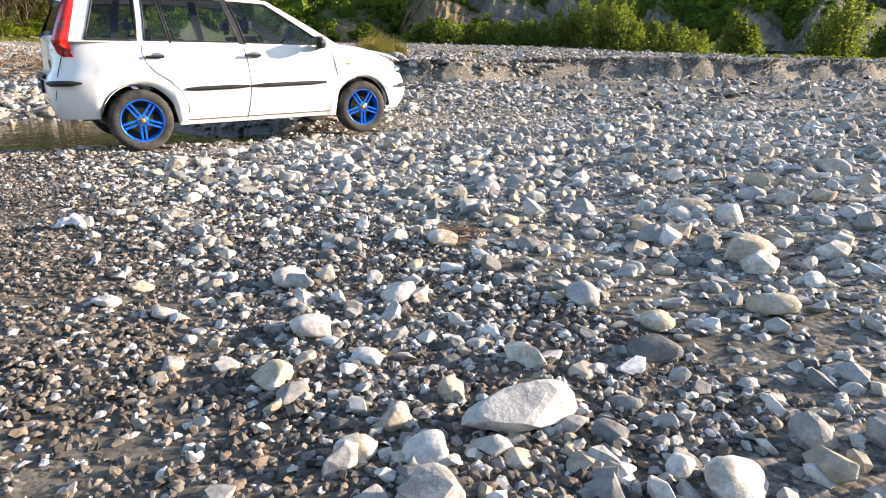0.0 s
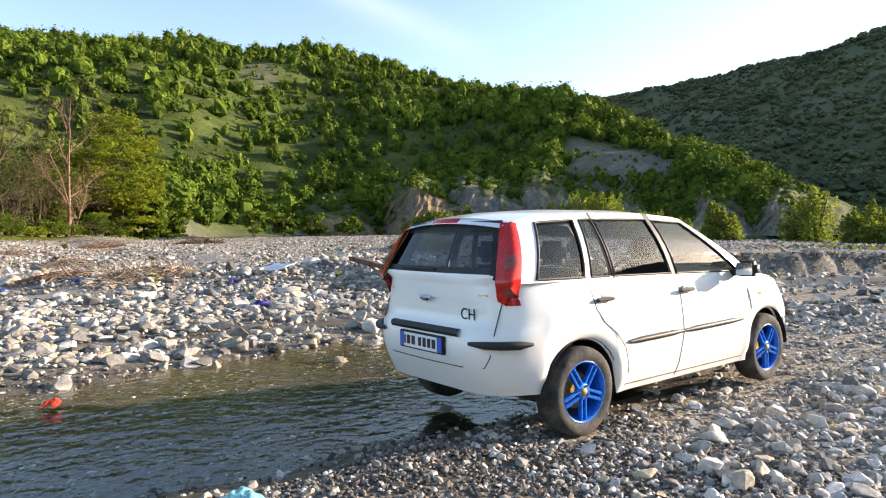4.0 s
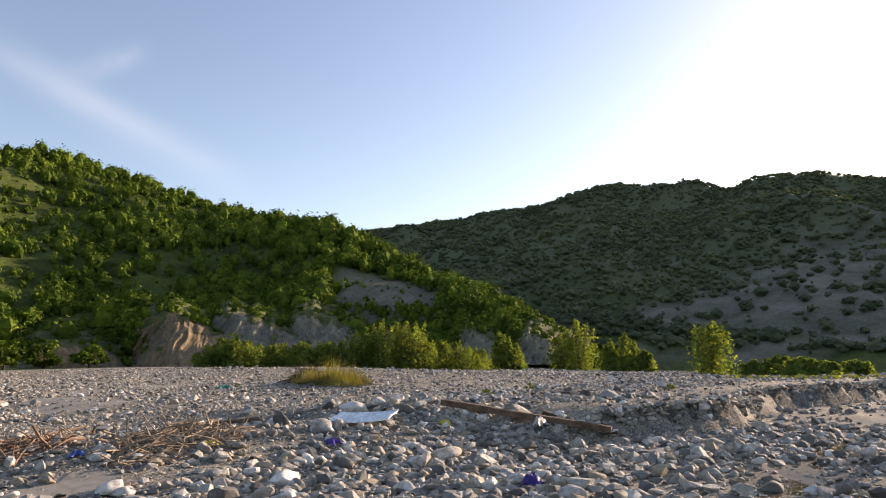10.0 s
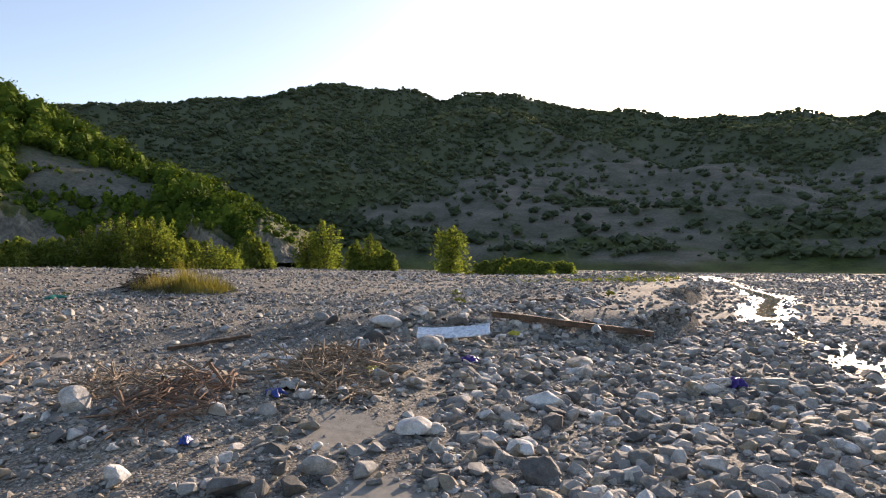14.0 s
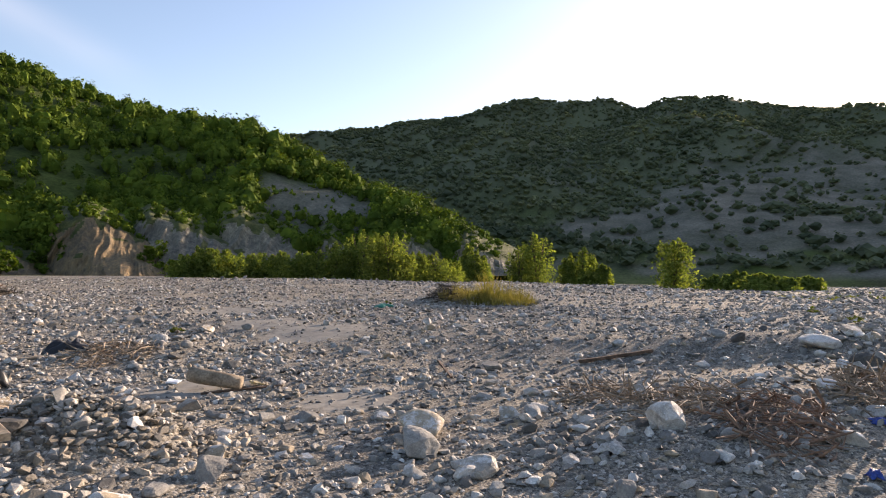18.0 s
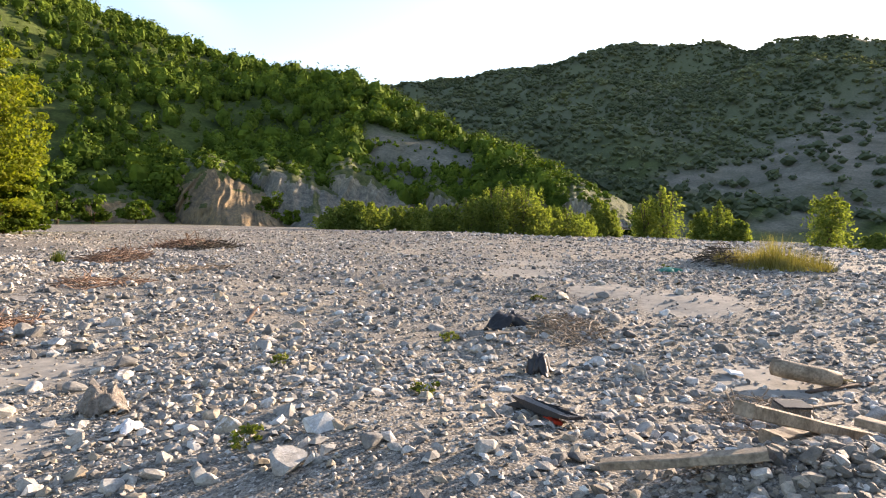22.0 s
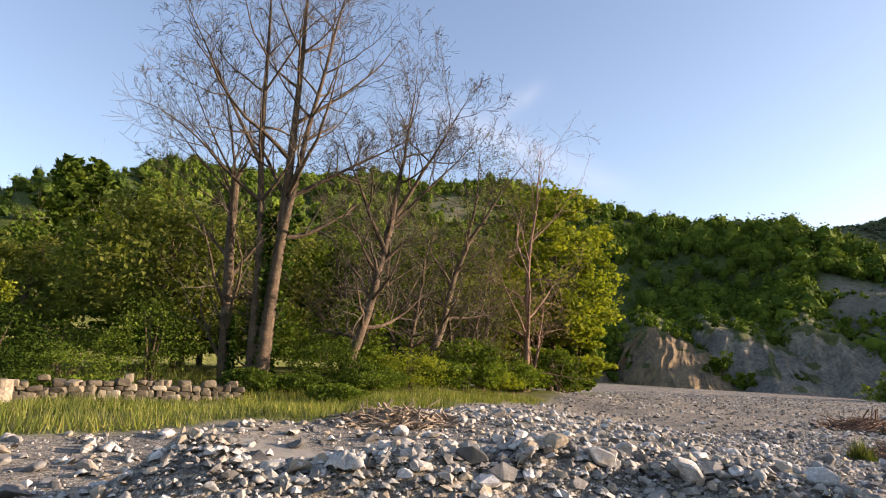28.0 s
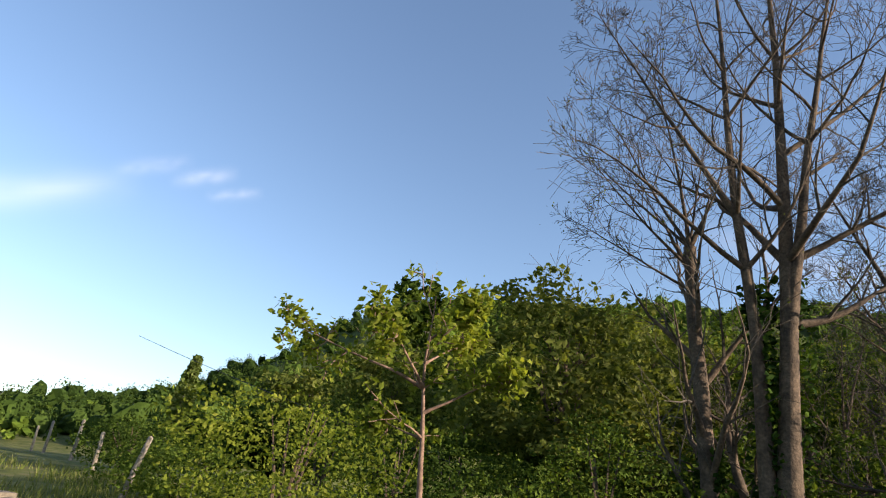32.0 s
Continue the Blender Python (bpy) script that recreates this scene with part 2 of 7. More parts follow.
    l.new(hf.outputs[0], dd.inputs[0])
    l.new(inv.outputs[0], dd.inputs[2])
    flat = n.new("ShaderNodeMath")
    flat.operation = "MULTIPLY"
    flat.inputs[1].default_value = 0.8
    l.new(sn.outputs[0], flat.inputs[0])
    relief = blend(n, l, attr("wet"), blend(n, l, er.outputs[0], dd.outputs[0], flat.outputs[0]), flat.outputs[0])
    bumped(n, l, b, relief, 0.45, 0.022)
    return m

def water_material():
    m, n, l, b = material("shallow_water", 0.02, 0, 0.5)
    b.inputs["Base Color"].default_value = (0.62, 0.66, 0.6, 1)
    b.inputs["Transmission Weight"].default_value = 1.0
    b.inputs["IOR"].default_value = 1.33
    pos = n.new("ShaderNodeNewGeometry").outputs["Position"]
    t = noise_node(n, l, 6, 3, 0.5, pos)
    bumped(n, l, b, t.outputs[0], 0.24, 0.05)
    return m

def glass_material(name, tint, rough=0.0):
    m, n, l, b = material(name, rough, 0, 0.5)
    tr = n.new("ShaderNodeBsdfTransparent")
    tr.inputs[0].default_value = (*tint, 1)
    gl = n.new("ShaderNodeBsdfGlossy")
    gl.inputs["Roughness"].default_value = 0.03
    fr = n.new("ShaderNodeFresnel")
    fr.inputs[0].default_value = 1.5
    mx = n.new("ShaderNodeMixShader")
    l.new(fr.outputs[0], mx.inputs[0])
    l.new(tr.outputs[0], mx.inputs[1])
    l.new(gl.outputs[0], mx.inputs[2])
    l.new(mx.outputs[0], n["Material Output"].inputs[0])
    return m

def paint_material():
    m, n, l, b = material("white_car_paint", 0.28, 0, 0.5)
    b.inputs["Coat Weight"].default_value, b.inputs["Coat Roughness"].default_value = 0.6, 0.06
    pos = n.new("ShaderNodeNewGeometry").outputs["Position"]
    t = noise_node(n, l, 2.2, 8, 0.7, pos)
    z = n.new("ShaderNodeSeparateXYZ")
    l.new(pos, z.inputs[0])
    low = n.new("ShaderNodeMapRange")
    low.inputs[1].default_value, low.inputs[2].default_value, low.inputs[3].default_value, low.inputs[4].default_value = 0.2, 0.75, 0.55, 0.0
    l.new(z.outputs[2], low.inputs[0])
    dirt = n.new("ShaderNodeMath")
    dirt.operation = "MULTIPLY"
    l.new(low.outputs[0], dirt.inputs[0])
    l.new(t.outputs[0], dirt.inputs[1])
    # road dust splashed on the sills
    l.new(blend(n, l, dirt.outputs[0], (0.8, 0.79, 0.76), (0.42, 0.38, 0.32)), b.inputs["Base Color"])
    return m

M_GROUND = ground_material()
M_STONES = stone_material("river_stones", False)
M_COBBLES = stone_material("washed_pale_stones", False, PALE_TONES)
M_PEBBLES = stone_material("damp_dark_pebbles", False, DARK_TONES)
M_CLODS = stone_material("earthy_rubble", False, CLOD_TONES)
M_STONE = stone_material("river_boulder", True)
M_COBBLE = stone_material("single_pale_stone", True, PALE_TONES)
M_CLOD = stone_material("single_earthy_stone", True, CLOD_TONES, False)
M_WATER = water_material()
M_LEAF_HILL = leaf_material("hill_leaves", (0.056, 0.092, 0.013), (0.084, 0.128, 0.018), (0.115, 0.16, 0.024), 0.18, tone=0.11, vary=0.55)
# the hill leaves in a darker copy: the low ridge's shade as leaf colour
M_LEAF_RIDGE_SHADED = leaf_material("ridge_leaves_shaded", (0.026, 0.046, 0.009), (0.042, 0.072, 0.013), (0.066, 0.102, 0.02), 0.18, tone=0.11, vary=0.5)
# leaves of the far valley side, paled and greyed to stand for haze
M_LEAF_FAR_HAZED = leaf_material("far_leaves_hazed", (0.1, 0.12, 0.075), (0.125, 0.15, 0.09), (0.155, 0.175, 0.105), 0.35, tone=0.012, vary=0.3)
M_LEAF_YELLOW = leaf_material("yellow_green_leaves", (0.115, 0.15, 0.018), (0.165, 0.2, 0.026), (0.235, 0.25, 0.042), 0.5, vary=0.25)
M_LEAF_MID = leaf_material("fresh_green_leaves", (0.038, 0.062, 0.01), (0.068, 0.108, 0.017), (0.12, 0.16, 0.027), 0.36, vary=0.65)
M_LEAF_OLIVE = leaf_material("olive_leaves", (0.08, 0.1, 0.024), (0.13, 0.152, 0.034), (0.185, 0.195, 0.05), 0.42, vary=0.4)
M_LEAF_WILLOW = leaf_material("willow_leaves", (0.10, 0.14, 0.035), (0.165, 0.21, 0.055), (0.23, 0.265, 0.08), 0.5, vary=0.25)
M_IVY = leaf_material("ivy_leaves", (0.015, 0.035, 0.006), (0.03, 0.06, 0.01), (0.06, 0.1, 0.015), 0.2)
M_GRASS = leaf_material("meadow_grass", (0.08, 0.115, 0.025), (0.14, 0.165, 0.042), (0.24, 0.225, 0.085), 0.35, tone=0.8)
M_DRYGRASS = leaf_material("dry_grass", (0.16, 0.14, 0.04), (0.26, 0.22, 0.07), (0.36, 0.3, 0.12), 0.3)
M_BARK = mottled("grey_brown_bark", (0.042, 0.03, 0.019), (0.16, 0.11, 0.066), 3.0, 0.9, 0.8, 0.03)
M_BARK_PALE = mottled("pale_bark", (0.2, 0.16, 0.11), (0.38, 0.32, 0.24), 3.5, 0.9, 0.6, 0.02)
M_TWIG = mottled("dry_twigs", (0.045, 0.036, 0.025), (0.115, 0.092, 0.064), 4.0, 0.9, 0.3, 0.01)
M_STICKS = mottled("bleached_sticks", (0.17, 0.125, 0.085), (0.36, 0.28, 0.2), 4.0, 0.9, 0.3, 0.01)
M_TWIG_RED = mottled("red_brown_twigs", (0.14, 0.085, 0.058), (0.3, 0.19, 0.125), 4.0, 0.9, 0.3, 0.01)
M_WOOD = mottled("weathered_timber", (0.16, 0.12, 0.08), (0.36, 0.29, 0.21), 5.0, 0.85, 0.6, 0.01)
M_WOOD_DARK = mottled("dark_driftwood", (0.07, 0.045, 0.03), (0.19, 0.12, 0.08), 5.0, 0.85, 0.6, 0.02)
def marl_material(name, c1, c2, c3):
    """Bare eroded clay, streaked down its slope."""
    m, n, l, b = material(name, 0.95, 0, 0.15)
    pos = n.new("ShaderNodeNewGeometry").outputs["Position"]
    mp = n.new("ShaderNodeMapping")
    mp.inputs["Scale"].default_value = (1, 1, 0.16)
    l.new(pos, mp.inputs["Vector"])
    a, f, w = noise_node(n, l, 0.45, 9, 0.7, mp.outputs[0]), noise_node(n, l, 1.3, 6, 0.75, mp.outputs[0]), noise_node(n, l, 0.05, 4, 0.5, pos)
    r = ramp(n, ((0.3, c1), (0.5, c2), (0.7, c3)))
    l.new(a.outputs[0], r.inputs[0])
    g = ramp(n, ((0.32, (0.6, 0.6, 0.62)), (0.68, (1.35, 1.32, 1.25))))
    l.new(f.outputs[0], g.inputs[0])
    c = blend(n, l, 1.0, r.outputs[0], g.outputs[0], "MULTIPLY")
    h = ramp(n, ((0.35, (0.75, 0.77, 0.8)), (0.65, (1.2, 1.15, 1.05))))
    l.new(w.outputs[0], h.inputs[0])
    l.new(blend(n, l, 1.0, c, h.outputs[0], "MULTIPLY"), b.inputs["Base Color"])
    bumped(n, l, b, f.outputs[0], 0.8, 0.5)
    return m
M_MARL = marl_material("grey_marl", (0.095, 0.09, 0.075), (0.18, 0.168, 0.138), (0.31, 0.285, 0.225))
M_MARL_OCHRE = marl_material("ochre_marl", (0.10, 0.088, 0.072), (0.19, 0.145, 0.095), (0.31, 0.21, 0.115))
def cloud_material():
    m, n, l, b = material("thin_cloud", 1, 0, 0)
    glow, clear, mx, at = n.new("ShaderNodeEmission"), n.new("ShaderNodeBsdfTransparent"), n.new("ShaderNodeMixShader"), n.new("ShaderNodeAttribute")
    at.attribute_name = "thick"
    glow.inputs[0].default_value, glow.inputs[1].default_value = (1.0, 0.97, 0.95, 1), 0.95
    l.new(at.outputs["Fac"], mx.inputs[0])
    l.new(clear.outputs[0], mx.inputs[1])
    l.new(glow.outputs[0], mx.inputs[2])
    l.new(mx.outputs[0], n["Material Output"].inputs[0])
    return m
M_CLOUD = cloud_material()
M_TURF = mottled("rough_turf", (0.035, 0.05, 0.014), (0.13, 0.13, 0.045), 0.25, 0.95, 0.7, 0.3, 9)
WALL_TONES = ((0.0, (0.06, 0.05, 0.036)), (0.35, (0.12, 0.1, 0.072)), (0.65, (0.17, 0.14, 0.1)), (0.88, (0.24, 0.2, 0.14)), (1.0, (0.34, 0.3, 0.23)))
M_WALL_STONE = stone_material("wall_stone", True, WALL_TONES, False)
M_EARTH = mottled("lumpy_earth", (0.15, 0.125, 0.1), (0.32, 0.28, 0.235), 4, 0.95, 0.9, 0.06)
M_PAINT = paint_material()
M_BLACK = mottled("black_plastic", (0.016, 0.016, 0.017), (0.035, 0.035, 0.036), 12, 0.55, 0.1, 0.002)
M_TYRE = mottled("dusty_tyre_rubber", (0.022, 0.021, 0.02), (0.085, 0.08, 0.072), 7, 0.9, 0.4, 0.004)
M_RIM = mottled("blue_painted_alloy", (0.002, 0.085, 0.42), (0.004, 0.15, 0.62), 9, 0.25, 0.05, 0.002, spec=0.6)
M_BRAKE = mottled("rusty_brake", (0.2, 0.12, 0.02), (0.42, 0.3, 0.06), 14, 0.6, 0.3, 0.004, metal=0.6)
M_RED = mottled("red_lens", (0.5, 0.012, 0.01), (0.62, 0.03, 0.02), 10, 0.15, 0.03, 0.002, spec=0.6)
M_LENS = mottled("smoked_lens", (0.22, 0.05, 0.05), (0.32, 0.1, 0.09), 14, 0.2, 0.05, 0.002)
M_ORANGE = plain("orange_lens", (0.75, 0.22, 0.01), 0.2)
M_CHROME = plain("chrome", (0.62, 0.62, 0.63), 0.12, 1.0)
M_GLASS = glass_material("car_glass", (0.62, 0.7, 0.71))
M_GLASS_DARK = glass_material("tinted_rear_glass", (0.2, 0.26, 0.32))
M_SEAT = mottled("dark_grey_seat_cloth", (0.02, 0.022, 0.026), (0.05, 0.052, 0.06), 20, 0.95, 0.3, 0.004)
M_PLATE = plain("white_plate", (0.78, 0.79, 0.8), 0.35)
M_PLATE_BLUE = plain("blue_plate_band", (0.02, 0.1, 0.5), 0.35)
M_INK = plain("black_lettering", (0.015, 0.015, 0.017), 0.5)
M_GREY = plain("light_grey_emblem", (0.3, 0.31, 0.33), 0.25, 0.7)
M_SHEETW = mottled("white_sheet_metal", (0.62, 0.68, 0.74), (0.8, 0.83, 0.86), 2.5, 0.35, 0.1, 0.004)
M_PLASTIC = {k: mottled(k + "_plastic", tuple(v * 0.75 for v in c), c, 8, 0.4, 0.3, 0.01) for k, c in
             dict(red=(0.6, 0.05, 0.02), blue=(0.03, 0.07, 0.3), violet=(0.06, 0.03, 0.22), yellow=(0.62, 0.5, 0.06), cyan=(0.25, 0.6, 0.62), green=(0.02, 0.2, 0.14), white=(0.72, 0.72, 0.73), sack=(0.46, 0.44, 0.4), tan=(0.5, 0.4, 0.2), black=(0.03, 0.03, 0.032)).items()}

# ---- the lie of the land ----
def S(a, b, v):
    t = np.clip((v - a) / (b - a), 0, 1)
    return t * t * (3 - 2 * t)

CX, CY = -11.0, 20.0
HILL_A = np.array(((10, -2, 250, 230), (17, -2, 260, 230), (19, 2.0, 265, 228), (21.5, 4.2, 280, 228), (27.5, 7.2, 320, 235), (33, 9.5, 360, 240),
                   (39, 11.9, 420, 245), (44, 12.6, 460, 250), (50, 13.7, 500, 250), (60, 16.4, 560, 240), (68, 15.6, 560, 220), (73, 16.6, 560, 190),
                   (90, 15.0, 480, 140), (97, 13.8, 400, 130), (104, 9.6, 330, 120), (112, 5.6, 300, 120), (123, 3.0, 300, 120), (140, 4, 320, 140), (170, 4, 400, 160)))
HILL_B = np.array(((-180, 5, 900, 300), (-90, 6, 1100, 300), (-40, 9.2, 1350, 320), (-27, 9.9, 1400, 330), (-15, 10.6, 1400, 330), (-5, 12.2, 1400, 330), (1, 13.3, 1400, 330),
                   (5, 13.1, 1400, 330), (9, 13.9, 1400, 330), (12, 13.7, 1400, 330), (15, 14.1, 1400, 330), (20, 13.5, 1420, 330), (25, 12.8, 1440, 340), (30, 12.2, 1460, 350), (35, 11.6, 1500, 360),
                   (42, 11.7, 1500, 380), (60, 9, 1500, 450), (100, 4, 1400, 550), (180, 5, 900, 300)))
EDGE = np.array(((3, 11.0), (5, 9.2), (7.5, 7.2), (13, 6.8), (17.7, 4.3), (28, 1.6), (60, -6), (120, -18)))
POOL = ((-9, 2.0, 2.0), (-6, 2.0, 2.05), (-4.0, 2.1, 2.0), (-2.7, 2.3, 1.75), (-1.6, 2.6, 1.5), (0.6, 4.0, 0.5))
POOL_ARM = ((-3.0, 1.5, 1.5), (-2.0, 1.2, 1.3), (-1.1, 0.9, 1.0), (-0.6, 0.25, 0.6), (0.5, 0.1, 0.3))
RILL = ((-3.6, 6.25, 0.2), (-2.2, 6.05, 0.34), (-0.6, 5.95, 0.36), (1.5, 5.75, 0.26), (4.8, 5.3, 0.3), (7.4, 4.9, 0.16), (9.5, 4.5, 0.3), (12.8, 3.5, 0.5), (16, 2.2, 0.45), (21, 0, 0.55), (33, -3, 0.5), (60, -10, 0.8), (110, -22, 1.2))

def downstream(x, y):
    """How far the river bed has fallen away down the valley."""
    return np.clip(0.033 * ((x - CX) * 0.906 - (y - CY) * 0.42 - 31), 0, 11)

def value_noise(x, y, seed=0):
    xi, yi = np.floor(x).astype(np.int64), np.floor(y).astype(np.int64)
    xf, yf = x - xi, y - yi
    u, v = xf * xf * (3 - 2 * xf), yf * yf * (3 - 2 * yf)
    def h(a, b):
        n = (a * 374761393 + b * 668265263 + seed * 144269) & 0x7FFFFFFF
        n = ((n ^ (n >> 13)) * 1274126177) & 0x7FFFFFFF
        return ((n ^ (n >> 16)) & 0xFFFF) / 65535.0
    return (h(xi, yi) * (1 - u) + h(xi + 1, yi) * u) * (1 - v) + (h(xi, yi + 1) * (1 - u) + h(xi + 1, yi + 1) * u) * v - 0.5

def stream_depth(x, y):
    best = np.full(np.shape(x), -9.0)
    for (ax, ay, wa), (bx, by, wb) in list(zip(POOL, POOL[1:])) + list(zip(POOL_ARM, POOL_ARM[1:])) + list(zip(RILL, RILL[1:])):
        dx, dy = bx - ax, by - ay
        t = np.clip(((x - ax) * dx + (y - ay) * dy) / (dx * dx + dy * dy), 0, 1)
        d = np.hypot(x - ax - t * dx, y - ay - t * dy)
        best = np.maximum(best, (wa + t * (wb - wa)) - d)
    # firm gravel under the rear wheels
    for side in (-0.72, 0.72):
        best = best - 1.1 * np.exp(-(np.hypot(x + 1.25, y - side) / 0.2) ** 2)
    return best

BERM = ((-14.8, 46.9, -10.2, 45.7, 0.8, 1.0), (-10.2, 45.7, -8.2, 43.5, 0.8, 1.0), (-8.2, 43.5, -7.9, 41.2, 0.85, 1.0), (-8.2, 43.6, -6.5, 43.5, 0.7, 0.9), (-7.6, 24.6, -5.7, 23.0, 0.55, 0.8), (-2.2, 29.6, 1.4, 28.8, 0.22, 0.7), (-11.6, 38.4, -9.6, 36.6, 0.15, 0.9), (-9.1, 23.7, -7.8, 24.1, 0.36, 0.55))
# the long swell of the gravel bar beyond the pool
SWELL = ((16.9, 25.2, 17.4, 28.6, 0.3, 1.5), (-1.8, 16.3, 3.4, 13.4, 0.47, 2.1), (-10.2, 19.0, -7.8, 27.5, 0.4, 2.4))

def berm_height(x, y, lines=BERM):
    best = np.zeros(np.shape(x))
    for ax, ay, bx, by, h, w in lines:
        dx, dy = bx - ax, by - ay
        t = np.clip(((x - ax) * dx + (y - ay) * dy) / (dx * dx + dy * dy), 0, 1)
        best = np.maximum(best, h * np.exp(-(np.hypot(x - ax - t * dx, y - ay - t * dy) / w) ** 2))
    return best

def land(x, y):
    x, y = np.asarray(x, float), np.asarray(y, float)
    m = S(4, -8, x)
    z = 0.4 * S(14, 40, y) + S(38, 56, y) * (0.3 + 1.05 * m) + S(56, 74, y) * (0.3 + 0.7 * S(14, 5, x))
    z += berm_height(x, y, SWELL)
    z += berm_height(x, y) * (1 + 0.5 * value_noise(x * 1.5, y * 1.5, 14))
    edge = np.interp(x, EDGE[:, 0], EDGE[:, 1])
    jag = 0.5 * value_noise(x * 0.7, y * 0.7, 5) + 0.25 * value_noise(x * 2.3, y * 2.3, 6)
    behind = y - edge + jag
    z += 0.62 * S(3, 6.0, x) * S(-0.05, 0.22, behind) * (1 - 0.7 * S(5, 14, behind))
    near = S(90, 60, np.hypot(x - 5, y - 20))
    z += near * (0.10 * value_noise(x * 0.5, y * 0.5, 1) + 0.05 * value_noise(x * 1.6, y * 1.6, 2)) + 0.3 * value_noise(x * 0.06, y * 0.06, 3) * S(10, 40, y + 0.4 * np.abs(x))
    w = stream_depth(x, y) + 0.35 * value_noise(x * 1.3, y * 1.3, 7)
    z = z - S(-0.5, 0.5, w) * (0.13 + z * 0.8) - downstream(x, y)
    bed = z
    b = np.degrees(np.arctan2(y - CY, x - CX))
    d = np.hypot(x - CX, y - CY)
    rough = (1 + S(500, 1000, d)) * 26 * value_noise(x / 90, y / 90, 8) + 12 * value_noise(x / 35, y / 35, 9) + 5 * value_noise(x / 13, y / 13, 10)
    for H in (HILL_A, HILL_B):
        el, dr, db = (np.interp(b, H[:, 0], H[:, k], left=0 if H is HILL_A else None, right=0 if H is HILL_A else None) for k in (1, 2, 3))
        dr, db = np.maximum(dr, 50), np.maximum(db, 40)
        top = dr * np.tan(np.radians(el)) - (4.0 if H is HILL_A else 15.0)
        f = np.clip((d - db) / (dr - db), 0, 1)
        up = 0.5 * f ** 0.8 + 0.5 * S(0, 1, f)
        down = S(1, 2.4, d / dr)
        z = np.where(d <= db, z, np.maximum(z, bed * (1 - f) + top * up * (1 - 0.7 * down) + rough * np.minimum(1, top / 60) * (4 * f * (1 - f)) + np.where(el > 0.3, 0, -50)))
    return z


# ---- mesh tools ----
rng = np.random.default_rng(7)

def np_mesh(name, V, F, mats, smooth=False, index=None):
    """A mesh from arrays: V n x 3, F m x 3 or m x 4."""
    V, F = np.asarray(V, np.float32), np.asarray(F, np.int32)
    me = bpy.data.meshes.new(name)
    m, k = F.shape
    me.vertices.add(len(V))
    me.vertices.foreach_set("co", V.ravel())
    me.loops.add(m * k)
    me.loops.foreach_set("vertex_index", F.ravel())
    me.polygons.add(m)
    me.polygons.foreach_set("loop_start", np.arange(0, m * k, k, dtype=np.int32))
    me.polygons.foreach_set("use_smooth", np.full(m, smooth))
    for mat in mats if isinstance(mats, (list, tuple)) else [mats]:
        me.materials.append(mat)
    if index is not None:
        me.polygons.foreach_set("material_index", np.asarray(index, np.int32))
    me.update(calc_edges=True)
    return me

def mesh_thing(name, V, F, mat, parent=None, label="", category="", group="", kind="", smooth=False):
    ob = new(name, np_mesh(name, V, F, mat, smooth))
    ob.parent = parent
    return tagged(ob, label, category, group, kind)

def part(name, bm, mat, parent, label="", smooth=False):
    """Links a bmesh as one mesh object under a thing or under a part."""
    me = bpy.data.meshes.new(name)
    bm.to_mesh(me)
    bm.free()
    me.materials.append(mat)
    if smooth:
        me.polygons.foreach_set("use_smooth", [True] * len(me.polygons))
    ob = new(name, me)
    ob.parent = parent
    return tagged(ob, label)

def empty(name, x, y, z, label, category, group="", rz=0, kind=""):
    ob = new(name)
    ob.matrix_world = pose(x, y, z, 0, 0, rz)
    return tagged(ob, label, category, group, kind)

class Pile:
    """Collects pieces with faces of one size."""
    def __init__(self):
        self.v, self.f, self.n = [], [], 0
    def add(self, V, F):
        self.v.append(V)
        self.f.append(F + self.n)
        self.n += len(V)
    def get(self):
        return np.concatenate(self.v), np.concatenate(self.f)

def tube(path, radii, sides):
    path, radii = np.asarray(path, float), np.maximum(np.asarray(radii, float), 0.001)
    d = np.gradient(path, axis=0)
    d /= np.linalg.norm(d, axis=1, keepdims=True) + 1e-9
    ref = np.array((0.31, 0.17, 0.93)) if abs(d[0, 2]) < 0.9 else np.array((1.0, 0.1, 0))
    u = np.cross(d, ref)
    u /= np.linalg.norm(u, axis=1, keepdims=True) + 1e-9
    w = np.cross(d, u)
    a = np.arange(sides) * 2 * np.pi / sides
    V = (path[:, None] + radii[:, None, None] * (np.cos(a)[None, :, None] * u[:, None] + np.sin(a)[None, :, None] * w[:, None])).reshape(-1, 3)
    i, j = np.meshgrid(np.arange(len(path) - 1), np.arange(sides), indexing="ij")
    k = (j + 1) % sides
    F = np.stack((i * sides + j, i * sides + k, (i + 1) * sides + k, (i + 1) * sides + j), -1).reshape(-1, 4)
    return V, F

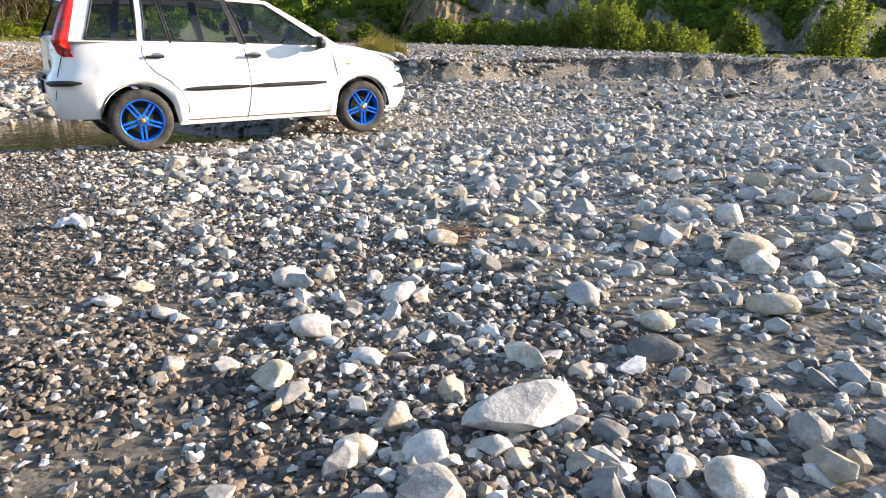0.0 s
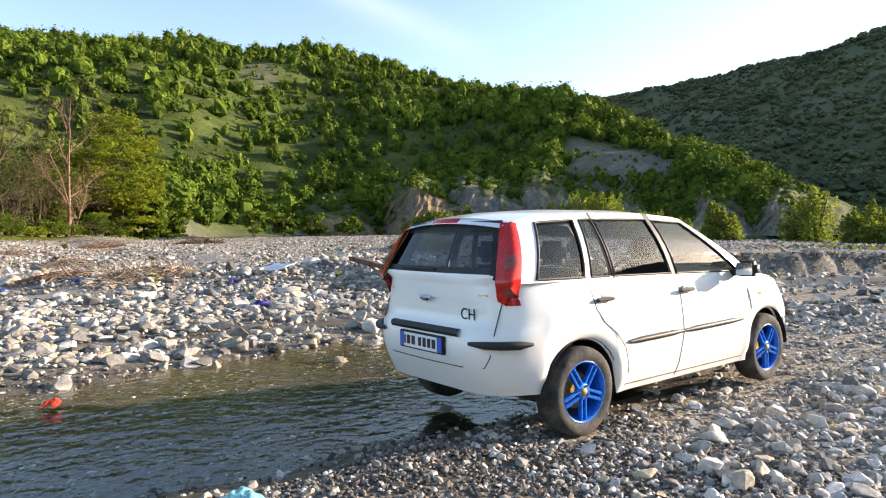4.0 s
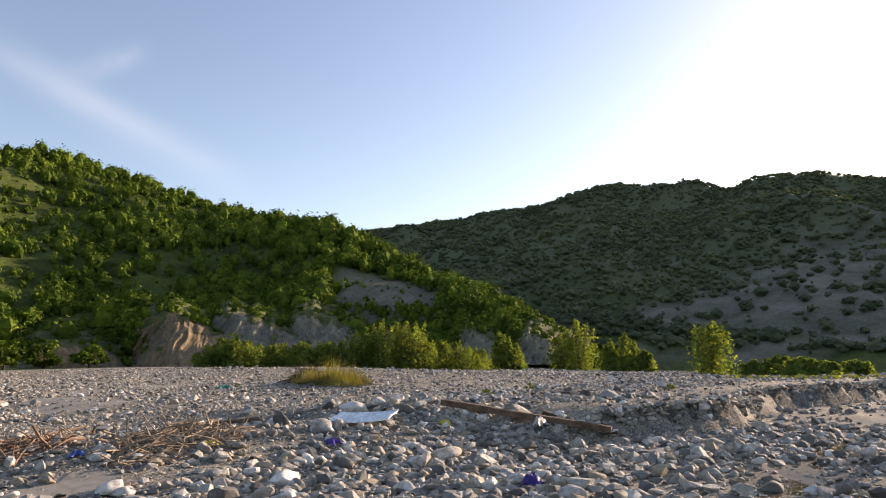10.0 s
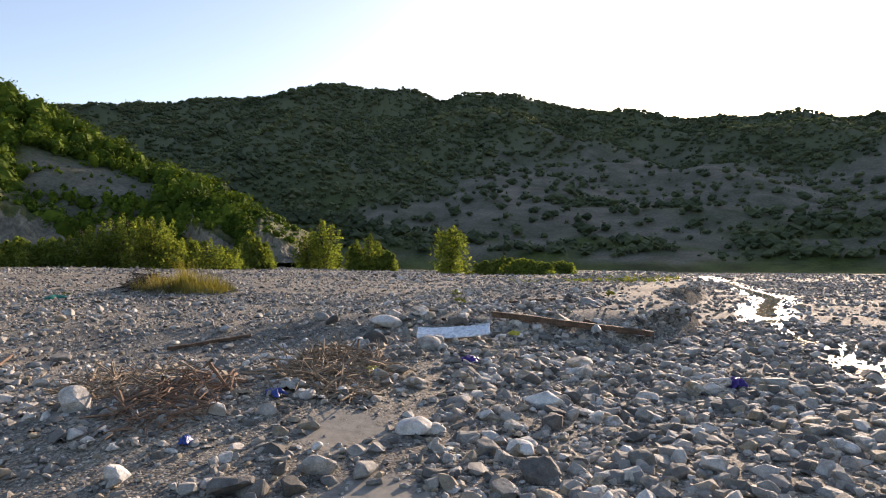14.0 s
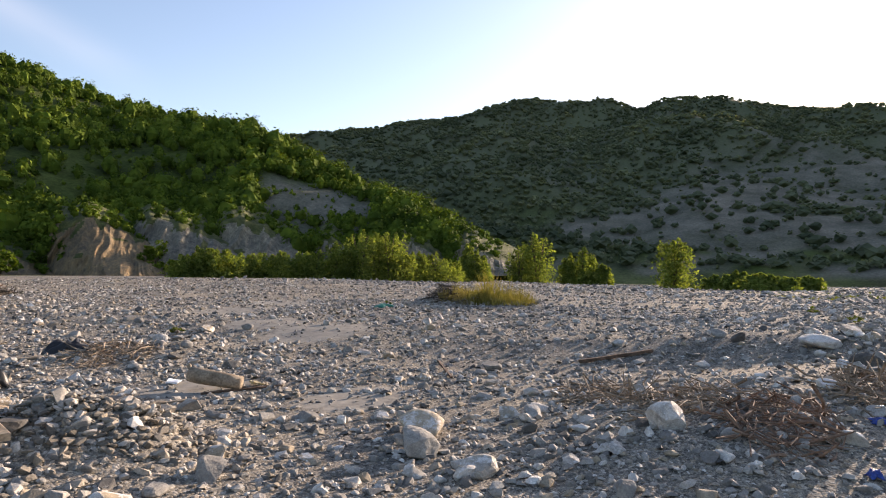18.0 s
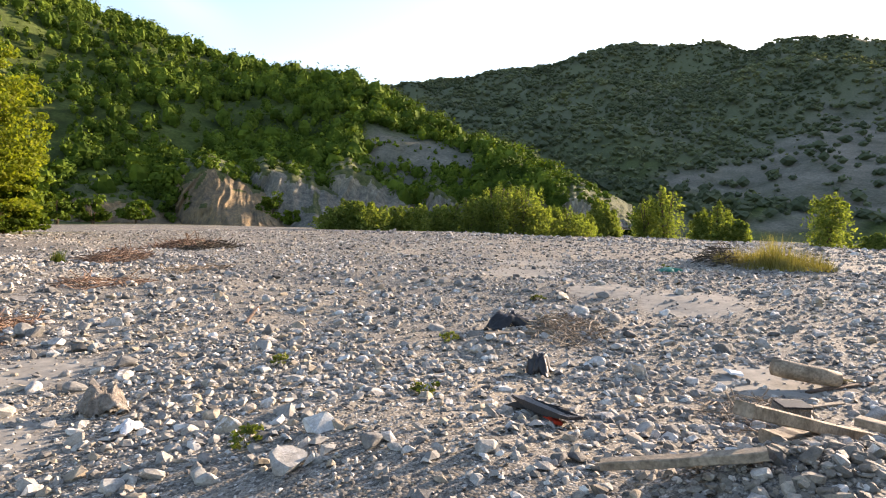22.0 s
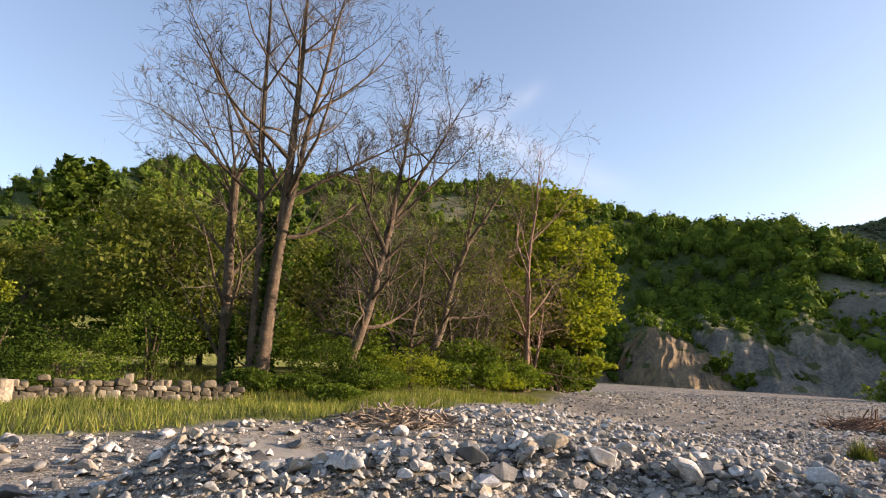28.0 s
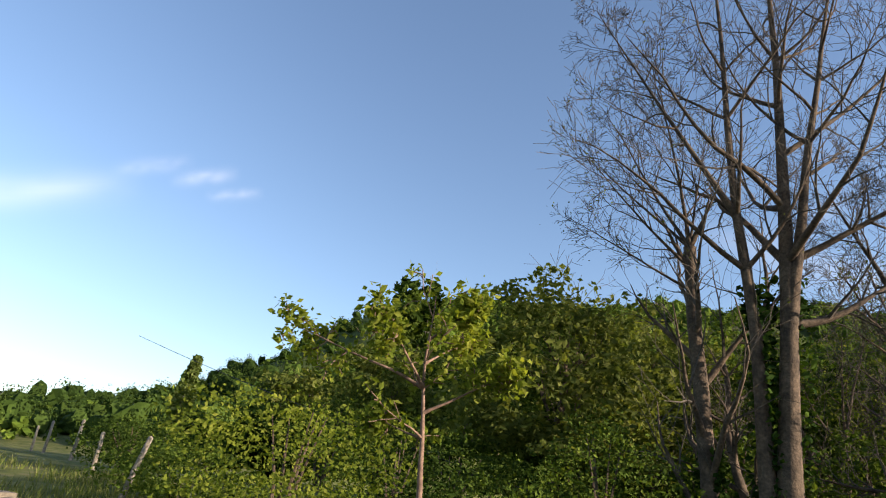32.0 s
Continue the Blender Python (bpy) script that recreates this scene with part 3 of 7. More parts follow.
def leaf_cards(P, size, r, up=0.3, long=1.7, facing=None):
    """A pointed leaf or spray of leaves at each point, turned at random or roughly to its facing."""
    n = len(P)
    a = r.normal(size=(n, 3))
    a[:, 2] *= 0.7
    if facing is not None:
        q = facing + r.normal(size=(n, 3)) * 0.34
        q /= np.linalg.norm(q, axis=1, keepdims=True)
        a -= (a * q).sum(1, keepdims=True) * q
    a /= np.linalg.norm(a, axis=1, keepdims=True)
    b = np.cross(a, r.normal(size=(n, 3)) + np.array((0, 0, up)) if facing is None else q)
    b /= np.linalg.norm(b, axis=1, keepdims=True) + 1e-9
    c = np.cross(a, b)
    s = (np.asarray(size) * r.uniform(0.6, 1.35, n))[:, None]
    V = np.stack((P - a * s * long * 0.5, P + b * s * 0.5 + a * s * 0.1 + c * s * 0.12, P + a * s * long * 0.5, P - b * s * 0.5 + a * s * 0.1 + c * s * 0.12), 1).reshape(-1, 3)
    return V, np.arange(4 * n).reshape(-1, 4)

def clumped(r, n, centre, radii, clumps, spread, flat=0.75):
    """Leaf points gathered in clumps inside an uneven crown."""
    d = r.normal(size=(clumps, 3))
    d /= np.linalg.norm(d, axis=1, keepdims=True)
    rad = r.uniform(0.35, 1.0, clumps) ** 0.6
    c = d * rad[:, None]
    c[:, 2] = np.where(c[:, 2] < -0.55, c[:, 2] * 0.7, c[:, 2])
    k = r.integers(0, clumps, n)
    p = r.normal(size=(n, 3))
    p *= (spread * r.uniform(0.5, 1.25, clumps)[k] / (np.linalg.norm(p, axis=1) + 0.6))[:, None]
    p[:, 2] *= flat
    return np.asarray(centre) + (c[k] + p) * np.asarray(radii)

def limb(pile, twigs, p, d, length, radius, depth, r, kids, wob=0.22, lift=0.12, ratio=0.62, sides=(8, 6, 5, 4, 3, 3), tips=None):
    seg = max(2, 7 - 2 * depth) if depth else 7
    path, rad = [np.array(p, float)], [radius]
    d = np.array(d, float)
    for i in range(seg):
        d = d + r.normal(size=3) * wob * (0.22 if depth == 0 else 1) + np.array((0, 0, lift if depth == 0 else 0.35 * lift))
        d /= np.linalg.norm(d)
        path.append(path[-1] + d * length / seg)
        rad.append(max(0.0065, radius * (1 - (0.86 if depth == 0 else 0.66) * (i + 1) / seg)))
    V, F = tube(path, rad, sides[depth])
    (pile if depth < 2 else twigs).add(V, F)
    if depth >= len(kids):
        if tips is not None:
            tips.extend(path[1:])
        return
    for _ in range(kids[depth]):
        i = r.integers(1 if depth else seg // 2, seg + 1)
        side = np.cross(d, r.normal(size=3))
        side /= np.linalg.norm(side) + 1e-9
        nd = (path[i] - path[i - 1]) / (length / seg) * 0.85 + side * r.uniform(0.35, 0.85)
        limb(pile, twigs, path[i], nd / np.linalg.norm(nd), length * ratio * r.uniform(0.6, 1.1) * (0.72 if depth == 0 else 1.1), rad[i] * 0.52, depth + 1, r, kids, wob, lift, ratio, sides, tips)

def ico(level):
    bm = bmesh.new()
    bmesh.ops.create_icosphere(bm, subdivisions=level, radius=1)
    V = np.array([v.co for v in bm.verts])
    F = np.array([[v.index for v in f.verts] for f in bm.faces])
    bm.free()
    return V, F

def hull_shape(r, points, bevel=0.0, flat=(0.4, 0.75)):
    """An angular stone: the hull of a few points, its edges worn by a bevel."""
    p = r.normal(size=(points, 3))
    p /= np.linalg.norm(p, axis=1, keepdims=True)
    p *= r.uniform(0.86, 1.04, (points, 1)) * np.array((1.0, r.uniform(0.6, 0.95), r.uniform(*flat)))
    bm = bmesh.new()
    for q in p:
        bm.verts.new(q)
    hull = bmesh.ops.convex_hull(bm, input=bm.verts)
    bmesh.ops.delete(bm, geom=[g for g in set(hull["geom_interior"]) | set(hull["geom_unused"]) if isinstance(g, bmesh.types.BMVert)], context="VERTS")
    if bevel:
        bmesh.ops.dissolve_limit(bm, angle_limit=0.3, verts=bm.verts[:], edges=bm.edges[:])
        bmesh.ops.bevel(bm, geom=bm.edges[:], offset=bevel, segments=1, affect="EDGES", clamp_overlap=True)
    bmesh.ops.triangulate(bm, faces=bm.faces[:])
    bm.verts.index_update()
    V = np.array([v.co for v in bm.verts])
    F = np.array([[v.index for v in f.verts] for f in bm.faces])
    bm.free()
    return V / np.abs(V[:, 0]).max(), F

def rock_shape(level, r, cuts=7, near=0.42, tall=(0.34, 0.6)):
    V, F = ico(level)
    for _ in range(cuts):
        nrm = r.normal(size=3)
        nrm /= np.linalg.norm(nrm)
        k = V @ nrm
        V = V - np.maximum(0, k - r.uniform(near, 0.86))[:, None] * nrm
    V = V * r.uniform(0.985, 1.015, (len(V), 1)) * np.array((1.0, r.uniform(0.62, 0.95), r.uniform(*tall)))
    return V / np.abs(V[:, 0]).max(), F

def chip_shape(r):
    """A small flat-topped pebble of ten faces."""
    t = np.arange(6) * np.pi / 3 + r.uniform(-0.25, 0.25, 6)
    q = r.uniform(0.75, 1.05, 6)
    ring = np.stack((np.cos(t) * q, np.sin(t) * q * r.uniform(0.6, 0.95), r.uniform(-0.15, 0.12, 6)), -1)
    k = t[::2] + 0.3
    top = np.stack((np.cos(k) * r.uniform(0.35, 0.65, 3), np.sin(k) * r.uniform(0.3, 0.55, 3), r.uniform(0.3, 0.62, 3)), -1)
    F = [(6, 7, 8)]
    for i in range(3):
        a, b, c = 2 * i, 2 * i + 1, (2 * i + 2) % 6
        F += [(a, b, 6 + i), (b, c, 6 + (i + 1) % 3), (b, 6 + (i + 1) % 3, 6 + i)]
    return np.concatenate((ring, top)), np.array(F)

def scatter_rocks(P, size, shapes, r, sink=0.25):
    """Copies of the shapes at the points, joined, turned and sized at random."""
    pile = Pile()
    which = r.integers(0, len(shapes), len(P))
    for s, (V, F) in enumerate(shapes):
        sel = np.where(which == s)[0]
        n = len(sel)
        if not n:
            continue
        a, tx, ty = r.uniform(0, 2 * np.pi, n), r.normal(0, 0.28, n), r.normal(0, 0.28, n)
        ca, sa = np.cos(a), np.sin(a)
        Rz = np.zeros((n, 3, 3))
        Rz[:, 0, 0], Rz[:, 0, 1], Rz[:, 1, 0], Rz[:, 1, 1], Rz[:, 2, 2] = ca, -sa, sa, ca, 1
        Rt = np.zeros((n, 3, 3))
        Rt[:, 0, 0] = Rt[:, 1, 1] = Rt[:, 2, 2] = 1
        Rt[:, 0, 2], Rt[:, 2, 0], Rt[:, 1, 2], Rt[:, 2, 1] = tx, -tx, ty, -ty
        sc = size[sel][:, None] * r.uniform(0.8, 1.2, (n, 3))
        W = np.einsum("nij,kj->nki", Rz @ Rt, V) * (size[sel])[:, None, None] * (sc / size[sel][:, None])[:, None, :]
        high = np.abs(V[:, 2]).max() * size[sel]
        W += P[sel][:, None, :] + (high * (1 - 2 * sink))[:, None, None] * np.array((0, 0, 1))
        k = len(V)
        pile.add(W.reshape(-1, 3), (F[None] + (np.arange(n) * k)[:, None, None]).reshape(-1, F.shape[1]))
    return pile.get()

# ---- ground ----
SAND = ((5.0, 27.5, 1.6), (-1.8, 22.3, 0.9), (-10.6, 32.2, 1.5), (-8.0, 34.5, 1.0), (-12.3, 42.6, 1.8), (5.8, 30.0, 1.2), (-2.2, 25.2, 0.9), (-2.9, 14.0, 0.6), (-4.9, 13.3, 0.7), (9.5, 34, 1.8), (-13.8, 50.0, 1.0), (14, 36, 1.8))

def sandy(x, y):
    best = np.zeros(np.shape(x))
    for sx, sy, sr in SAND:
        best = np.maximum(best, S(sr * 1.35, sr * 0.6, np.hypot((x - sx) * 0.8, y - sy)))
    return best

def polar(x, y):
    return np.degrees(np.arctan2(y - CY, x - CX)), np.hypot(x - CX, y - CY)

def bareness(x, y):
    """Where the hillsides are scree or marl without trees."""
    b, d = polar(x, y)
    near = value_noise(x / 34, y / 34, 21) + 0.5 * value_noise(x / 12, y / 12, 22)
    xs, ys = x + 0.35 * y + 60 * value_noise(x / 90, y / 90, 30), y - 0.35 * x + 60 * value_noise(x / 90, y / 90, 31)
    away = value_noise(xs / 210, ys / 120, 27) + 0.6 * value_noise(xs / 80, ys / 50, 28) + 0.35 * value_noise(x / 26, y / 26, 29)
    spur = S(27, 29, b) * S(39.5, 37.5, b) * S(258, 266, d) * S(335, 312, d)
    toe = S(14, 16, b) * S(27, 25, b) * S(236, 242, d) * S(272, 258, d)
    gully = S(64, 66, b) * S(70, 68, b) * S(400, 420, d) * S(520, 490, d)
    far = S(17, 12, b) * S(-60, -40, b) * S(325, 350, d) * S(np.interp(b, (-30, -5, 6, 17), (1120, 1000, 800, 560)), np.interp(b, (-30, -5, 6, 17), (850, 700, 520, 400)), d)
    v = np.maximum.reduce((spur * 0.62, toe * 0.55, gully * 0.5, far * 0.54))
    return S(0.22, 0.8, v + np.where(d > 400, away, near) * 0.9 * (v > 0.04))

def lawn(x, y):
    """Grassy terraces in the middle of the near hillside."""
    b, d = polar(x, y)
    return S(59, 62, b) * S(74, 70, b) * S(262, 278, d) * S(405, 370, d) * S(-0.22, 0.12, value_noise(b * 1.1, d / 11, 35) + 0.4 * value_noise(x / 16, y / 16, 36))

def meadow(x, y):
    """The grassy bank under the trees."""
    lim = np.interp(x, (-40, -17, -12, -9, -4, 2, 8, 14), (48, 51.0, 52.6, 54.6, 60, 66, 72, 84))
    return S(-0.4, 0.8, y - lim + 1.2 * value_noise(x * 0.8, y * 0.8, 12)) * S(24, 12, x + (y - 70) * -0.2)

def axis(lo, hi, step, far):
    right, left, s = [hi], [lo], step
    while right[-1] < far:
        s = min(s * 1.06, 10 if right[-1] < 480 else 30 if right[-1] < 1500 else 120)
        right.append(right[-1] + s)
    s = step
    while left[-1] > -far:
        s = min(s * 1.06, 16 if left[-1] > -250 else 60 if left[-1] > -900 else 120)
        left.append(left[-1] - s)
    return np.array(left[:0:-1] + list(np.arange(lo, hi, step)) + right)

gx, gy = axis(-18, 18, 0.37, 2600), axis(-9, 54, 0.37, 2600)
X, Y = np.meshgrid(gx, gy)
Z = land(X, Y)
ny, nx = X.shape
idx = np.arange(nx * ny).reshape(ny, nx)
quads = np.stack((idx[:-1, :-1], idx[:-1, 1:], idx[1:, 1:], idx[1:, :-1]), -1).reshape(-1, 4)
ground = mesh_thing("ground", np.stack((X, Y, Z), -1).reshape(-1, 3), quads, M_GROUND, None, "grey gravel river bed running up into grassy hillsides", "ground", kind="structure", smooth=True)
bb, dd = polar(X, Y)
def damp(x, y):
    """Fine gravel still moist after the flood, between the pool and the bar."""
    return S(-0.2, -1.3, x + 0.3 * (y + 4) + value_noise(x * 1.2, y * 1.2, 44)) * S(-7.6, -6.8, y) * S(0.2, -1.2, y) * S(-6.5, -5.0, x)

FIELDS = dict(sand=sandy(X, Y), wet=np.maximum(0.7 * damp(X, Y), S(-0.55, -0.1, stream_depth(X, Y) + 0.4 * value_noise(X * 1.7, Y * 1.7, 13))), grass=np.maximum(meadow(X, Y), 0.85 * lawn(X, Y)),
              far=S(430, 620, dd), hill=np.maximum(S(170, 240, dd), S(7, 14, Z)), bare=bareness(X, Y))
for key, value in FIELDS.items():
    at = ground.data.attributes.new(key, "FLOAT", "POINT")
    at.data.foreach_set("value", value.ravel().astype(np.float32))

# the stream and the pool by the car: one sheet of shallow water
wx, wy = np.arange(-10, 62, 0.4), np.arange(-12, 8, 0.4)
WX, WY = np.meshgrid(wx, wy)
deep = stream_depth(WX, WY)
wid = np.arange(WX.size).reshape(WX.shape)
wq = np.stack((wid[:-1, :-1], wid[:-1, 1:], wid[1:, 1:], wid[1:, :-1]), -1).reshape(-1, 4)
keep = deep.ravel()[wq].max(1) > -0.7
used = np.unique(wq[keep])
remap = np.zeros(WX.size, int)
remap[used] = np.arange(len(used))
WV = np.stack((WX.ravel(), WY.ravel(), -0.085 - downstream(WX, WY).ravel()), -1)[used]
water = mesh_thing("water", WV, remap[wq[keep]], M_WATER, None, "shallow clear water of a stream over silt", "water", kind="structure", smooth=True)
water.visible_shadow = False

# ---- marl cliffs at the foot of the hill ----
def crest_of(w):
    """Height of a spur along its length, from the low end over the shoulder to the steep end."""
    return np.interp(w, (0, 0.1, 0.3, 0.5, 0.66, 0.8, 0.92, 1.0), (0.0, 0.14, 0.42, 0.7, 0.9, 1.0, 0.95, 0.7))

def cliff(bc, half, dist, high, bulge, mat, seed, label):
    nu, nv = 200, 44
    u, v = np.meshgrid(np.linspace(-1, 1, nu), np.linspace(0, 1.5, nv))
    w = (u + 1) / 2
    b = np.radians(bc + u * half)
    face = np.minimum(v, 1)
    top = crest_of(w) * high * (1 + 0.2 * value_noise(u * 3 + seed, u * 0, seed + 5) + 0.1 * value_noise(u * 11 + seed, u * 0, seed + 6))
    # gullies fan out down the slope from the crest, with sharp ribs between them
    s = u - 0.9 * (1 - face) * (w - 0.7) - 0.25 * (1 - face) + 0.12 * value_noise(u * 4, v * 3, seed + 7)
    ribs = 8 * np.abs(value_noise(s * 5 + seed, v * 1.2, seed)) + 6 * np.abs(value_noise(s * 12 + seed, v * 1.7, seed + 1)) + 2.6 * np.abs(value_noise(s * 26, v * 3, seed + 2)) + 0.7 * value_noise(s * 60, v * 11, seed + 3) - 2.6
    fade = np.sin(np.pi * np.clip(face, 0, 1) ** 0.7) ** 0.5 * (0.25 + 0.75 * (face < 0.999))
    d = dist - bulge * (0.3 + 0.7 * np.sin(np.pi * w)) * (1 - face) ** 1.1 + ribs * fade * np.minimum(1, high / 15) + np.maximum(0, v - 1) * 60
    z = -1.5 + (top + 1.5) * face ** 1.05 + np.maximum(0, v - 1) * 16 + 0.7 * value_noise(u * 9, v * 9, seed + 4) * face
    V = np.stack((CX + d * np.cos(b), CY + d * np.sin(b), z), -1).reshape(-1, 3)
    i = np.arange(nu * nv).reshape(nv, nu)
    F = np.stack((i[:-1, :-1], i[:-1, 1:], i[1:, 1:], i[1:, :-1]), -1).reshape(-1, 4)
    grown = v + 0.24 * value_noise(s * 9, v * 6, seed + 8) + 0.1 * value_noise(s * 25, v * 14, seed + 9)
    turf = ((grown > 0.93) | (value_noise(s * 7, v * 5, seed + 10) > 0.36)).ravel()[F[:, 0]].astype(int)
    ob = new("cliff", np_mesh("cliff", V, F, (mat, M_TURF), True, turf))
    tagged(ob, label, "cliff", "cliffs at the hill foot")
CLIFFS = ((64.5, 5.0, 236, 9, 10, M_MARL, 25, "low grey eroded bank under bushes"), (56.0, 6.0, 240, 9.5, 12, M_MARL_OCHRE, 31, "low ochre and grey eroded earth cliff"), (48.4, 5.6, 243, 21, 30, M_MARL_OCHRE, 41, "ochre streaked eroded marl cliff with ribs"),
          (42.4, 6.2, 250, 21, 34, M_MARL, 52, "grey eroded marl cliff with ribs"), (36.2, 6.0, 258, 21, 34, M_MARL, 63, "grey ribbed marl cliff below trees"),
          (30.4, 3.2, 250, 13, 12, M_MARL, 74, "low grey marl bank"), (23.4, 3.6, 246, 13, 16, M_MARL, 85, "grey marl scar at the hill foot"), (18.4, 3.2, 242, 10, 14, M_MARL, 96, "small grey marl scar at the hill foot"))
for row in CLIFFS:
    cliff(*row)

# ---- thin high cloud far behind the hills ----
def cirrus(b0, e0, b1, e1, width, seed, strength):
    """A faint sheet of cloud between two directions, thinning out to nothing on all sides."""
    nu, nv, far = 44, 16, 2300
    u, v = np.meshgrid(np.linspace(0, 1, nu), np.linspace(-1, 1, nv))
    l_ = math.hypot(b1 - b0, e1 - e0)
    b = b0 + (b1 - b0) * u - (e1 - e0) / l_ * width * v
    e = e0 + (e1 - e0) * u + (b1 - b0) / l_ * width * v
    br, er = np.radians(b), np.radians(e)
    V = np.stack((CX + far * np.cos(er) * np.cos(br), CY + far * np.cos(er) * np.sin(br), 2 + far * np.sin(er)), -1).reshape(-1, 3)
    i = np.arange(nu * nv).reshape(nv, nu)
    F = np.stack((i[:-1, :-1], i[:-1, 1:], i[1:, 1:], i[1:, :-1]), -1).reshape(-1, 4)
    ob = mesh_thing("cloud", V, F, M_CLOUD, None, "faint white wisp of high cloud", "cloud", kind="structure", smooth=True)
    thick = np.exp(-(v / 0.42) ** 2) * np.sin(np.pi * u) ** 1.2 * strength
    thick = thick * (1 + 0.9 * value_noise(u * 6 + seed, v * 2 + u * 3, seed) + 0.4 * value_noise(u * 13, v * 4, seed + 1))
    thick = np.clip(thick, 0, 0.9) * S(1, 0.7, np.abs(v))
    ob.data.attributes.new("thick", "FLOAT", "POINT").data.foreach_set("value", thick.ravel().astype(np.float32))
CLOUDS = ((72, 25.2, 46.0, 14.2, 3.0, 61, 0.1), (63.0, 21.9, 55.4, 25.4, 2.2, 62, 0.055), (135.08, 14.44, 117.99, 21.18, 2.8, 63, 0.17), (121.15, 21.35, 114.59, 24.07, 1.3, 64, 0.1),
          (116.55, 21.75, 110.63, 24.12, 1.2, 65, 0.15), (113.37, 21.39, 108.3, 22.92, 1.0, 66, 0.12))
for row in CLOUDS:
    cirrus(*row)

# ---- woods on the hills ----
def ball(cuts):
    """A cube's faces, cut into cuts x cuts quads each and blown up to a ball."""
    V, F, key = [], [], {}
    for ax in range(3):
        for sg in (-1, 1):
            def at(i, j):
                p = [0.0, 0.0, 0.0]
                p[ax], p[(ax + 1) % 3], p[(ax + 2) % 3] = sg, -1 + 2 * i / cuts, (-1 + 2 * j / cuts) * sg
                k = tuple(round(q, 4) for q in p)
                if k not in key:
                    key[k] = len(V)
                    V.append(np.array(p) / np.linalg.norm(p))
                return key[k]
            F += [(at(i, j), at(i + 1, j), at(i + 1, j + 1), at(i, j + 1)) for i in range(cuts) for j in range(cuts)]
    return np.array(V), np.array(F)
CORNERS = [(a, b, c) for a in (-1, 1) for b in (-1, 1) for c in (-1, 1)]
def lozenge():
    """The twelve lozenges of a rough ball: eight corners and six poles."""
    V = [np.array(c) / 1.732 for c in CORNERS] + [np.eye(3)[a] * s for a in range(3) for s in (-1, 1)]
    F = []
    for a in range(3):
        for b in range(a + 1, 3):
            for s in (-1, 1):
                for t in (-1, 1):
                    c = [k for k, q in enumerate(CORNERS) if q[a] == s and q[b] == t]
                    F.append((8 + 2 * a + (s > 0), c[0], 8 + 2 * b + (t > 0), c[1]))
    return np.array(V), np.array(F)
BALLS = {1: lozenge(), 2: ball(2)}

def crowns(x, y, z, h, cards, card, r, slim=(0.34, 0.52), core=2):
    """Lumpy crowns: a dense heart of foliage, and sprays that stand out from it."""
    n = len(x)
    f1, f2, f3 = (r.uniform(0, 6, (n, 1)) for _ in range(3))
    wide = h * r.uniform(slim[0], slim[1], n)
    size = np.stack((wide, wide * r.uniform(0.8, 1.2, n), h * 0.52), -1)[:, None, :]
    mid = np.stack((x, y, z + h * 0.5), -1)[:, None, :]
    def lump(p):
        return 1 + 0.24 * np.sin(p[:, :, 0] * 4.2 + f1) * np.sin(p[:, :, 2] * 4.6 + f2) + 0.16 * np.sin(p[:, :, 1] * 7 + f3) - 0.22 * np.maximum(0, p[:, :, 2])
    B, Q = BALLS[core]
    q = np.repeat(B[None], n, 0)
    heart = mid + q * (lump(q) * r.uniform(0.58, 0.84, (n, len(B))))[:, :, None] * size
    p = r.normal(size=(n, cards, 3))
    p[:, :, 2] += 0.3
    p /= np.linalg.norm(p, axis=2, keepdims=True)
    P = mid + (p * (r.uniform(0.84, 1.08, (n, cards)) * lump(p))[:, :, None]) * size
    V, F = leaf_cards(P.reshape(-1, 3), (card * (0.6 + 0.4 * h / h.mean()))[:, None].repeat(cards, 1).ravel(), r, 0.3, 1.3, p.reshape(-1, 3))
    hearts = (Q[None] + (np.arange(n) * len(B))[:, None, None]).reshape(-1, 4)
    return np.concatenate((V, heart.reshape(-1, 3))), np.concatenate((F, hearts + len(V)))

def hill_wood(name, count, b0, b1, d_of, cards, card, height, mat, label, seed, clearing, slim=(0.34, 0.52), core=2):
    r = np.random.default_rng(seed)
    n = count * 3
    b = r.uniform(b0, b1, n)
    lo, hi = d_of(b)
    d = np.sqrt(r.uniform(lo ** 2, hi ** 2))
    x, y = CX + d * np.cos(np.radians(b)), CY + d * np.sin(np.radians(b))
    glade = value_noise(x / 55, y / 55, 24) + 0.6 * value_noise(x / 19, y / 19, 25)
    keep = (bareness(x, y) < r.uniform(0.1, 1.6 if height < 3 else 1.2 if d_of is on_b else 1.0, n)) & (lawn(x, y) < r.uniform(0.1, 1.15, n)) & (glade > clearing + r.normal(0, 0.08, n))
    x, y = x[keep][:count], y[keep][:count]
    h = height * np.clip(r.lognormal(-0.12, 0.36, len(x)), 0.35, 1.7) * (0.9 + 0.5 * value_noise(x / 30, y / 30, 26))
    V, F = crowns(x, y, land(x, y) - 0.12 * h, h, cards, card, r, slim, core)
    return mesh_thing(name, V, F, mat, None, label, "woods", kind="stuff")

def on_a(b):
    return np.interp(b, HILL_A[:, 0], HILL_A[:, 3]) + 14, np.interp(b, HILL_A[:, 0], HILL_A[:, 2]) + 25
def on_a_low(b):
    base = np.interp(b, HILL_A[:, 0], HILL_A[:, 3])
    return base + 10, base + 70
def on_b(b):
    return np.interp(b, HILL_B[:, 0], HILL_B[:, 3]) + 25, np.interp(b, HILL_B[:, 0], HILL_B[:, 2]) + 20
